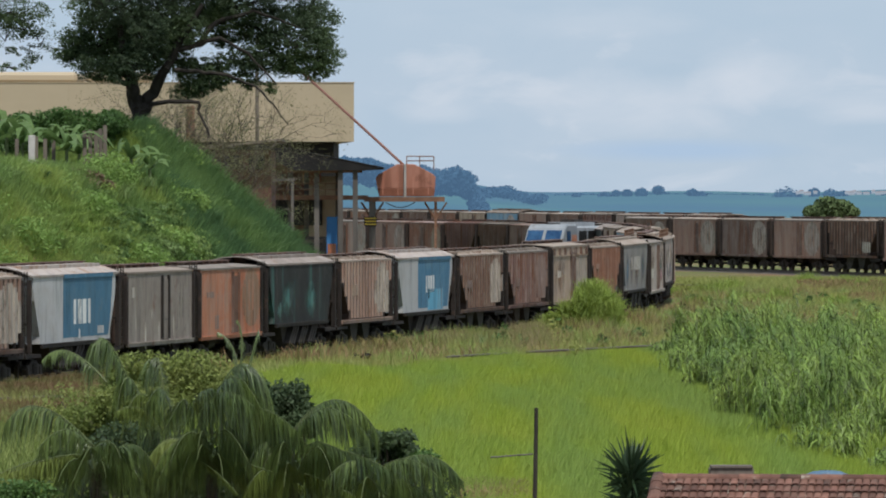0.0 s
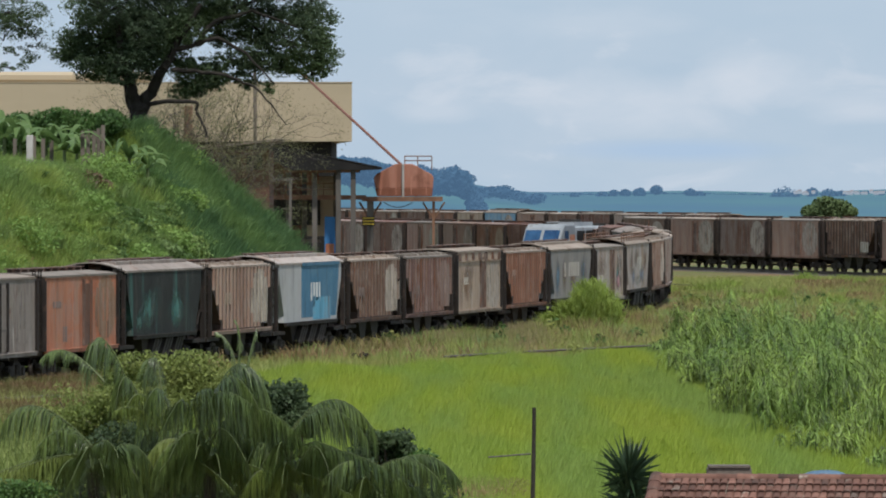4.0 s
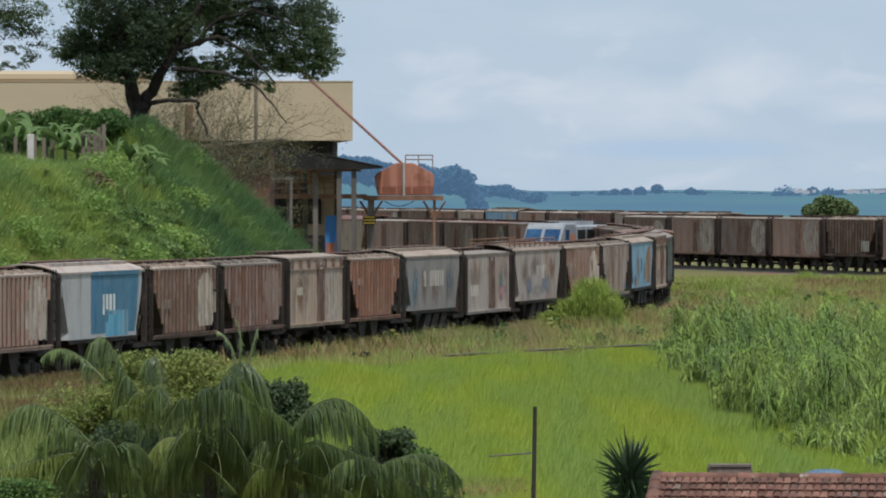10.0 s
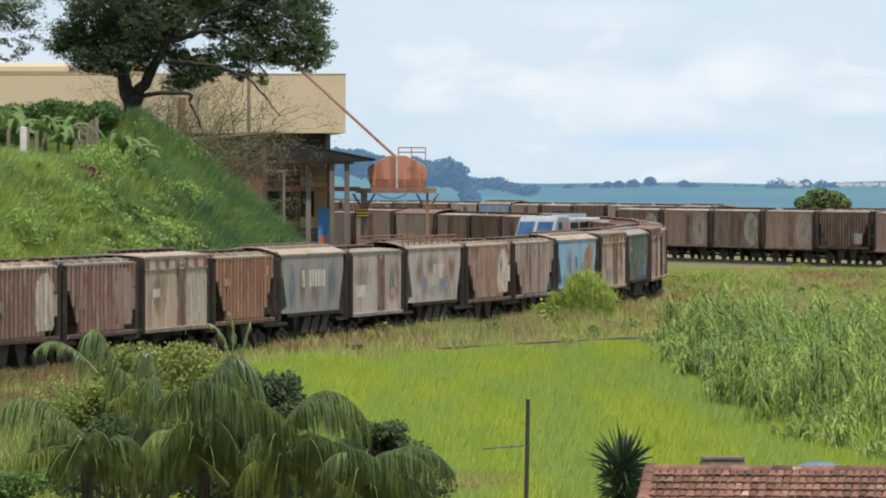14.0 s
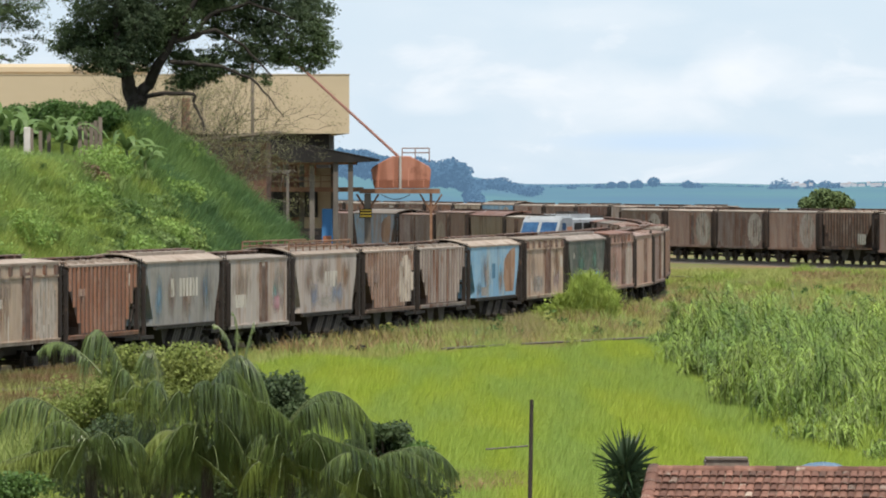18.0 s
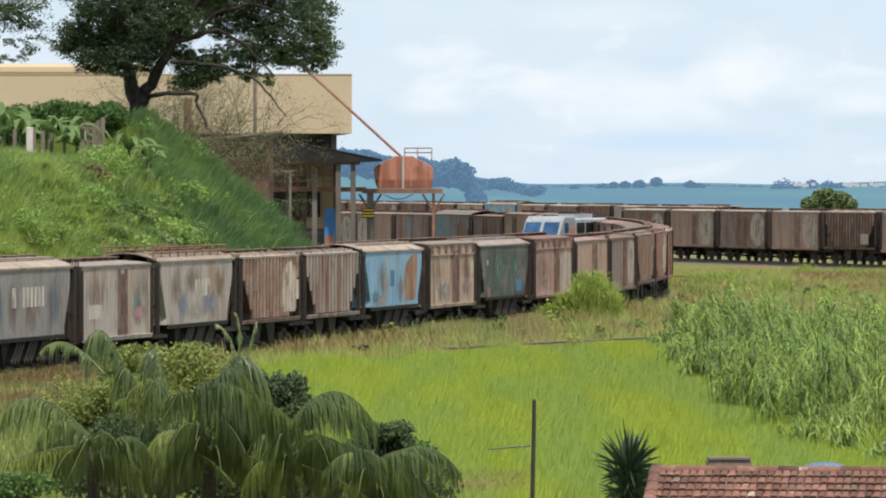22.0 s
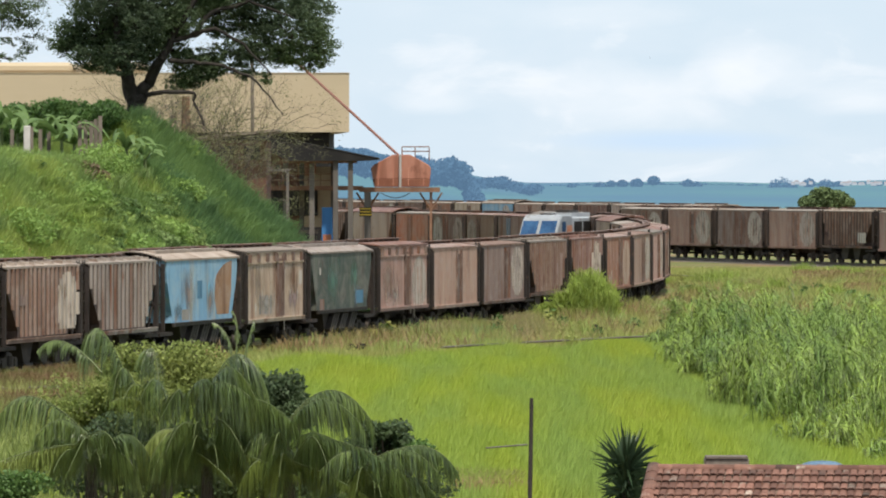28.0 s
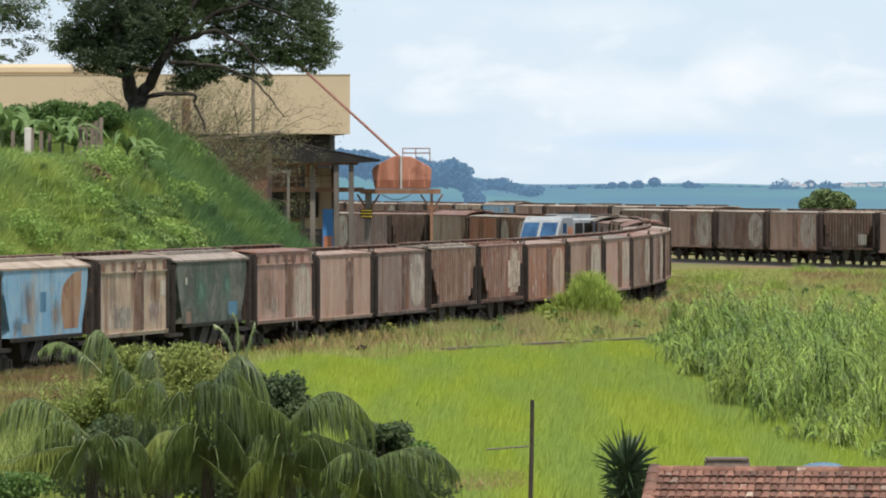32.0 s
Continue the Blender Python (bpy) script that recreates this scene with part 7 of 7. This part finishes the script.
    grow_palm(-1.2, 126.0, 1.75, [((-0.3, 0.1), (0.85, 0.72), (1.55, 0.25), -0.3, f, 0.75), ((-0.3, 0.1), (0.55, 0.66), (1.2, 0.25), -0.6, f, 0.75), ((0.0, 0.1), (-0.4, 0.62), (-0.9, 0.3), -0.4, f, 0.7)], 44, 18, 1.15)
    # low bushes are added fill; dark tree leaf paints the palms' shaded inside
    olive, dark, low = "olive leafy bush behind the palms", "dark green bush among the palms", "dark green bush filling in the shade below the palms"
    for px, y, z, r, n, mat, seed, label in ((-6.15, 134.0, 2.95, (1.1, 0.7, 0.6), 9000, "vine", 35, olive), (-5.45, 135.0, 3.36, (1.15, 0.7, 0.55), 10000, "vine", 36, olive), (-4.45, 135.0, 3.36, (1.15, 0.7, 0.55), 10000, "vine", 29, olive),
                                             (-6.6, 134.5, 2.55, (0.7, 0.7, 0.7), 6000, "vine", 47, olive), (-3.0, 132.0, 2.95, (0.5, 0.5, 0.72), 5000, "treeleaf", 37, dark), (-1.02, 131.0, 2.35, (0.50, 0.5, 0.36), 3600, "treeleaf", 38, dark), (-0.55, 131.0, 2.05, (0.6, 0.5, 0.35), 3000, "hedge", 48, dark),
                                             (-7.6, 122.0, 1.75, (0.9, 0.6, 0.5), 4500, "hedge", 39, low), (-5.6, 130.0, 1.85, (1.5, 0.5, 1.0), 6500, "treeleaf", 41, low), (-3.6, 130.0, 1.85, (1.5, 0.5, 1.0), 6500, "treeleaf", 42, low), (-1.75, 130.0, 1.45, (1.5, 0.5, 0.7), 5000, "treeleaf", 43, low)):
        g = land(px, y)
        t = grow_shrub("garden_bush", label, px, y, g, (r[0], r[1], r[2]), int(n * 1.7), 0.042 if mat == "vine" else 0.05, mat, seed, "bush", 30 if mat == "vine" else 16)
        for o in t.children:
            o.location.z = z - g - r[2] * 0.6
        bm = bmesh.new()
        for k in range(5):
            beam(bm, (0.1 * k - 0.2, 0, -0.1), (0.2 * k - 0.4, 0, z - g), 0.035, 5)
        part("stem", bm, M["twig"], t)


grow_field()
grow_bank()
grow_cane()
grow_trees()
for k, (x, y, h, s) in enumerate((((-14.9), 400.0, 14.2, 0.22), ((-13.4), 405.0, 14.0, 0.2), ((-12.9), 402.0, 11.6, 0.16), ((-13.381), 396.0, 11.0, 0.3))):
    grow_bare_bush(x, y, h, s, 40 + k)
for k, (x, y, s) in enumerate((((-20.220), 337.0, 2.6), ((-17.885), 333.0, 2.5), ((-19.053), 338.0, 2.4), ((-15.046), 338.0, 2.2), ((-21.168), 340.0, 2.9), ((-13.938), 333.0, 1.5), ((-17.554), 338.0, 2.2), ((-19.910), 341.0, 2.4))):
    grow_banana(x, y, s, 60 + k)
for k, (px, s) in enumerate((((-21.458), 2.2), ((-20.319), 2.3), ((-18.807), 2.1), ((-17.602), 1.9), ((-16.578), 1.6))):
    grow_shrub("hedge_bush", "dense mid-green bush along the top of the bank", px, 346.0, land(px, 346), (s, s, s * 0.75), 4200, 0.12, "hedge", 70 + k, "bush")
grow_shrub("roadside_shrub", "bright yellow-green feathery shrub beside the track", 7.561, 362.0, -0.05, (1.7, 1.2, 1.25), 900, 0.12, "shrub", 80, humps=17)
_rng = np.random.default_rng(81)
_c = _rng.normal(size=(26, 3)) * np.array((0.85, 0.6, 0.0)) + np.array((7.561, 362.0, 0.0))
_top = 2.1 * np.exp(-((_c[:, 0] - 7.707) / 1.3) ** 2) * _rng.uniform(0.65, 1.1, 26) + 0.25
_k = _rng.integers(0, 26, 9000)
_pts = _c[_k] + _rng.normal(size=(9000, 3)) * np.array((0.26, 0.26, 0.0))
_pts[:, 2] = _top[_k] * _rng.uniform(0.0, 1.0, 9000) ** 0.8
tagged(part("shrub_shoots", blades("shrub_shoots", _pts, 0.7, 0.03, 1.2, _rng, 2), M["shrub"]), "upright bright shoots of the track-side shrub", "shrub", kind="stuff")
grow_palms()


# ---------------------------------------------------------------- near things
def make_house_roof():
    """The tiled ridge of a house below; the walls carry it."""
    h = thing("house", "small house with a worn clay tile roof", "house")
    d = 122.0
    x0, x1 = 3.778, 9.012
    zr = 2.213
    ze = zr - 1.3
    ye = d - 3.4
    part("wall", boxes((x0 + 0.3, x1 - 0.3, ye + 0.5, d + 2.9, land(x0, d) - 0.2, ze - 0.02)), M["cream"], h)
    for s in (-1, 1):
        bm = bmesh.new()
        a = [(x0, d, zr), (x1, d, zr), (x1, d + s * 3.4, ze), (x0, d + s * 3.4, ze)]
        vs = [bm.verts.new(p) for p in a] + [bm.verts.new((p[0], p[1], p[2] - 0.08)) for p in a]
        for q in ((0, 1, 2, 3), (4, 5, 6, 7), (0, 1, 5, 4), (2, 3, 7, 6), (1, 2, 6, 5), (0, 3, 7, 4)):
            bm.faces.new([vs[i] for i in q])
        bmesh.ops.recalc_face_normals(bm, faces=bm.faces)
        part("roof_deck", bm, M["tile"], h)

    def tile_mesh():
        bm = bmesh.new()
        n = 5
        rows = []
        for j in range(2):
            r = 0.064 - 0.008 * j
            rows.append([bm.verts.new((math.cos(math.pi * k / n) * r, -0.21 + 0.42 * j, math.sin(math.pi * k / n) * r * 0.34 + (0.05 if j == 0 else 0))) for k in range(n + 1)])
        for k in range(n):
            bm.faces.new((rows[0][k], rows[0][k + 1], rows[1][k + 1], rows[1][k]))
        bm.faces.new(rows[0][::-1])
        return bm
    slope = math.atan2(zr - ze, 3.4)
    rng = random.Random(8)
    rows_n, cols_n = 6, int(5.0 / 0.135)
    for r in range(rows_n):
        for c in range(cols_n):
            a = 0.2 + r * 0.30
            o = part("roof_tile", shared("roof_tile", tile_mesh), M["tile"], h)
            o.matrix_basis = Matrix.Translation((x0 + 0.1 + c * 0.135, d - a * math.cos(slope), zr - a * math.sin(slope) + 0.02)) @ Matrix.Rotation(slope + rng.uniform(-0.04, 0.04), 4, "X") @ Matrix.Rotation(rng.uniform(-0.05, 0.05), 4, "Z")

    def ridge_mesh():
        bm = bmesh.new()
        rows = []
        for j, x in enumerate((-0.2, 0.2)):
            r = 0.13 - 0.015 * j
            rows.append([bm.verts.new((x, math.cos(math.pi * k / 6) * r, math.sin(math.pi * k / 6) * r * 0.7)) for k in range(7)])
        for k in range(6):
            bm.faces.new((rows[0][k], rows[0][k + 1], rows[1][k + 1], rows[1][k]))
        bm.faces.new(rows[0])
        return bm
    for k in range(15):
        o = part("ridge_tile", shared("ridge_tile", ridge_mesh), M["tile"], h)
        o.matrix_basis = Matrix.Translation((x0 + 0.15 + k * 0.36, d, zr + 0.0)) @ Matrix.Rotation(rng.uniform(-0.04, 0.04), 4, "Z")
    for k in range(7):
        a = 0.15 + k * 0.38
        o = part("verge_tile", shared("ridge_tile", ridge_mesh), M["tile"], h)
        o.matrix_basis = Matrix.Translation((x0 - 0.02, d - a * math.cos(slope), zr - a * math.sin(slope) + 0.03)) @ Matrix.Rotation(radians(90), 4, "Z") @ Matrix.Rotation(-slope, 4, "Y")


    h.matrix_world = Matrix.Translation((x0, d, 0)) @ Matrix.Rotation(radians(-7), 4, "Z") @ Matrix.Translation((-x0, -d, 0))


def make_near():
    d = 132.0
    p = thing("fence_pole", "thin dark weathered wooden pole in the field", "pole")
    bm = bmesh.new()
    x = 1.948
    tube(bm, [(x, 150, -0.3), (x + 0.03, 150, 1.2), (x + 0.05, 150, 2.560)], [0.05, 0.047, 0.042], 8)
    part("pole", bm, M["bark"], p)
    arm = thing("wire_bracket", "thin pale wooden stick beside the pole", "stick")
    bm = bmesh.new()
    beam(bm, (1.016, 150, 1.496), (1.923, 150, 1.568), 0.02, 6)
    part("stick", bm, M["concrete"], arm)
    # the trough and the tin dome beyond the ridge
    b = thing("wooden_trough", "grey weathered wooden box behind the roof ridge", "wooden box")
    d = 126.0
    bm = boxes((4.786, 5.579, d - 0.3, d + 0.3, 2.037, 2.240))
    soften(part("box", bm, M["wood"], b), 0.02)
    part("lid", boxes((4.806, 5.558, d - 0.33, d + 0.33, 2.242, 2.280)), M["wood"], b)
    part("leg", boxes((4.837, 4.888, d - 0.1, d + 0.1, land(5, d) - 0.1, 2.037)), M["wood"], b)
    part("leg", boxes((5.487, 5.538, d - 0.1, d + 0.1, land(5, d) - 0.1, 2.037)), M["wood"], b)
    c = thing("water_tank", "blue domed water tank lid behind the roof", "water tank")
    bm = bmesh.new()
    cx = 6.910
    rings = []
    for r, z in ((0.40, -0.01), (0.39, 0.03), (0.26, 0.08), (0.1, 0.10)):
        rings.append([bm.verts.new((cx + math.cos(k * math.tau / 20) * r, d + math.sin(k * math.tau / 20) * r, 2.077 + z + (0.015 if k % 2 else 0))) for k in range(20)])
    for a, q in zip(rings, rings[1:]):
        for k in range(20):
            bm.faces.new((a[k], a[(k + 1) % 20], q[(k + 1) % 20], q[k]))
    bm.faces.new(rings[-1])
    part("lid", bm, M["lidblue"], c)
    bm = bmesh.new()
    beam(bm, (cx, d, land(cx, d) - 0.1), (cx, d, 2.077), 0.34, 20)
    part("drum", bm, M["bluegrey"], c)
    # fence on the bank
    f = thing("bank_fence", "broken wooden fence with a whitewashed concrete post", "fence")
    zt = lambda x, y: land(x, y)
    x, y = (-19.321), 330.0
    soften(part("post", boxes((x - 0.2, x + 0.12, y - 0.15, y + 0.15, zt(x, y) - 0.4, 9.712)), M["whitewash"], f, "whitewashed concrete post"), 0.03)
    part("post", boxes((x + 0.13, x + 0.25, y - 0.1, y + 0.1, zt(x, y) - 0.4, 9.659)), M["wood"], f)
    for k, (px, top) in enumerate((((-17.077), 9.957), ((-16.808), 10.010), ((-16.538), 9.957), ((-16.323), 10.064), ((-16.107), 10.226), ((-20.309), 9.580), ((-18.963), 9.580), ((-18.559), 9.633))):
        part("paling", boxes((px - 0.09, px + 0.09, 333.97, 334.03, zt(px, 334) - 0.3, top)), M["wood"], f)
    part("fence_rail", boxes(((-17.212), (-16.000), 334.04, 334.09, 9.580, 9.687)), M["wood"], f)
    # yucca
    yv = thing("yucca", "dark spiky yucca head on a thin trunk", "yucca")
    rng = np.random.default_rng(90)
    base = np.array((3.330, 124.0, 2.080))
    n = 260
    el = rng.uniform(-0.5, 1.5, n)
    az = rng.uniform(0, math.tau, n)
    ln = rng.uniform(0.65, 1.0, n) * (0.62 + 0.38 * np.clip(np.sin(el), 0, 1))
    d3 = np.stack((np.cos(az) * np.cos(el), np.sin(az) * np.cos(el), np.sin(el)), 1)
    base = base + np.stack((np.zeros(n), np.zeros(n), rng.uniform(-0.55, 0.15, n)), 1)
    base = base[:, None, :]
    u = np.linspace(0, 1, 4)
    mid = base + d3[:, None, :] * (ln[:, None] * u[None, :])[:, :, None]
    mid[:, :, 2] -= (0.10 * u ** 2)[None, :] * np.cos(el)[:, None]
    sd = np.cross(d3, np.array((0.1, 1.0, 0.2)))
    sd /= np.linalg.norm(sd, axis=1)[:, None] + 1e-6
    sd = sd[:, None, :] * (0.026 * np.array((0.8, 1.0, 0.7, 0.05)))[None, :, None]
    bm = bmesh.new()
    foot = (3.330, 124.0)
    beam(bm, (*foot, land(*foot) - 0.2), (*foot, 2.100), 0.11, 8, 0.09)
    part("trunk", bm, M["bark"], yv)
    part("leaf_head", strips("leaf_head", mid, sd), M["agave"], yv)
    # the disused rail in the grass
    r = thing("disused_rail", "disused rusty rail half buried in the grass", "rail")
    for a, b in (((0.141, 292.0), (2.918, 299.0)), ((3.532, 300.5), (9.617, 313.0)), ((-15.172, 234.0), (-12.844, 237.0)), ((15.4, 492.0), (18.4, 478.0)), ((17.9, 476.0), (20.6, 462.0))):
        bm = bmesh.new()
        up = 0.2 + max(lift(a[1]), 0)
        beam(bm, (a[0], a[1], up), (b[0], b[1], up), 0.055, 6)
        part("rail", bm, M["rail"], r)
    for px, dd in ((4.079, 335.0), (3.068, 328.0), ((-3.449), 297.0), (7.398, 330.0), (9.320, 334.0)):
        grow_shrub("dead_stump", "dark dead stump in the rough grass", px, dd, -0.05, (0.45, 0.35, 0.25), 220, 0.12, "bark", int(dd), "stump", 3)


def make_distance():
    """Far fields, wooded hill and treeline; distance haze is painted into colour and glow."""
    rng = np.random.default_rng(99)
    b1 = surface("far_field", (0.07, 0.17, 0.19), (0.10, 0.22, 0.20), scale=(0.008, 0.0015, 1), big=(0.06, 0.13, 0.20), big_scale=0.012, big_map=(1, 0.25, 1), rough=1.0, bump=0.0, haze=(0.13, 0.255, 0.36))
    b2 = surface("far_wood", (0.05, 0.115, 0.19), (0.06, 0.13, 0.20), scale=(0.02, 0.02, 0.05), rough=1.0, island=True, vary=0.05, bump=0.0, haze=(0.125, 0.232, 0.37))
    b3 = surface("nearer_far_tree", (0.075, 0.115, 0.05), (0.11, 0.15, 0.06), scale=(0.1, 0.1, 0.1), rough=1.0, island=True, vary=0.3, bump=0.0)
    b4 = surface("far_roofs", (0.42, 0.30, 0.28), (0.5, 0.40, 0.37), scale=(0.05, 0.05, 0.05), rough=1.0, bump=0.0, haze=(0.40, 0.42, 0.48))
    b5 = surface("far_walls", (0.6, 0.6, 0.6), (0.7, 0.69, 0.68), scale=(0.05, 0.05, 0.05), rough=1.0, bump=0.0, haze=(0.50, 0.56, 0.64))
    co, faces = [], []
    xs = np.linspace(-300, 420, 70)
    ys = (1000, 1300, 1700, 2200, 2700)
    for y in ys:
        for x in xs:
            px = x / y * 12400 + 784
            t = (y - 1000) / 1700
            top = np.interp(px, (560, 640, 700, 760, 815, 850, 950, 1100, 1250, 1400, 1560, 1800), (284, 286, 300, 308, 316, 338, 348, 346, 345, 349, 343, 338))
            zt = 7.29 - (top - 331) * 2700 / 12400
            co.append((x, y, (1 - t) * -1.5 + t ** 1.3 * (zt + 1.5)))
    w = len(xs)
    for j in range(len(ys) - 1):
        for i in range(w - 1):
            faces.append((j * w + i, j * w + i + 1, (j + 1) * w + i + 1, (j + 1) * w + i))
    me = bpy.data.meshes.new("backdrop_fields")
    me.from_pydata(co, [], faces)
    for p in me.polygons:
        p.use_smooth = True
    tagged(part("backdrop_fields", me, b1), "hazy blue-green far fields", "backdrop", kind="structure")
    # woods: (px-like bearing, top angle) along the skyline, as clumps
    pts = []

    def wood(x, z, rx, rz, y, n):
        pts.append(clump(rng, (x, y, z), (rx, 12, rz), n))
    for k in range(120):
        px = rng.uniform(590, 850)
        top = np.interp(px, (590, 640, 700, 760, 800, 822, 838, 850), (285, 281, 296, 300, 300, 303, 330, 338))
        y = 1500.0
        zt = 7.29 - (top + rng.uniform(2, 30) - 331) * y / 12400
        wood((px - 784) * y / 12400, zt - 0.6, rng.uniform(1.2, 2.6), rng.uniform(1.0, 2.0), y, 260)
    for k in range(26):
        px = rng.uniform(830, 960)
        y = 2000.0
        top = np.interp(px, (830, 880, 900, 960), (336, 336, 338, 348))
        zt = 7.29 - (top + rng.uniform(0, 10) - 331) * y / 12400
        wood((px - 784) * y / 12400, zt, rng.uniform(2, 3.5), rng.uniform(0.8, 1.6), y, 160)
    for px, top, r in ((1070, 341, 12), (1090, 338, 8), (1110, 337, 10), (1135, 335, 12), (1165, 330, 11), (1225, 336, 10), (1240, 340, 12), (1392, 333, 24), (1380, 343, 16), (1408, 343, 14), (1440, 335, 12), (1470, 337, 15), (1490, 340, 12), (1300, 360, 22), (1330, 363, 24), (1360, 358, 22), (1384, 346, 26), (1400, 352, 24), (1270, 366, 18), (885, 339, 12), (915, 343, 9), (1020, 343, 8), (960, 346, 10), (1140, 348, 10), (1560, 342, 10)):
        y = 2400.0
        s = y / 12400
        wood((px - 784) * s, 7.29 - (top + r * 0.6 - 331) * s, r * s, r * 0.75 * s, y, 420)
    for k in range(70):
        px, y = 960 + k * 9.2 + rng.uniform(-5, 5), 2500.0
        top = np.interp(px, (960, 1100, 1250, 1400, 1560, 1650), (347, 344, 344, 347, 341, 339)) - rng.uniform(0, 3)
        r = rng.uniform(4, 8)
        wood((px - 784) * y / 12400, 7.29 - (top + r * 0.6 - 331) * y / 12400, r * y / 12400 * 1.4, r * 0.6 * y / 12400, y, 120)
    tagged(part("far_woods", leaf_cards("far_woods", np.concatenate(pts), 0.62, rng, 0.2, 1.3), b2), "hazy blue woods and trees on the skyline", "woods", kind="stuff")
    near = [clump(rng, ((px - 784) * 700 / 12400, 700.0, 7.29 - (py - 331) * 700 / 12400), (r, 1.5, r * 0.7), 1800) for px, py, r in ((1440, 376, 1.1), (1465, 366, 1.5), (1490, 370, 1.3), (1508, 376, 0.8), (1470, 380, 1.8))]
    t = thing("round_tree", "round dark green tree behind the standing wagons", "tree", pose(38.613, 700.0, 0.6))
    bm = bmesh.new()
    beam(bm, (0, 0, 0), (0, 0, 4), 0.25, 7, 0.15)
    part("trunk", bm, M["bark"], t)
    part("crown", leaf_cards("crown", np.concatenate(near) - np.array((38.613, 700.0, 0.6)), 0.2, rng), b3, t)
    v = thing("far_village", "tiny reddish roofs of a far village on the skyline", "village")
    for k in range(16):
        x, z = 119.0 + (k * 1.9 if k < 4 else 9 + k * 1.75) + 0.7 * math.sin(k * 5.1), 5.35 + 0.25 * math.sin(k * 2.3)
        w, t = 0.55 + 0.25 * (k % 3), 0.2 + 0.12 * (k * 7 % 4)
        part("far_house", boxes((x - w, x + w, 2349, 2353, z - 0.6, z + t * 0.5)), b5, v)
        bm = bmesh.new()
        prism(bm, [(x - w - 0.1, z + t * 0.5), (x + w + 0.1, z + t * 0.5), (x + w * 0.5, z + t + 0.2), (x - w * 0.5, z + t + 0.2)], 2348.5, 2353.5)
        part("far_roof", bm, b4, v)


make_house_roof()
make_near()
make_distance()
motions()
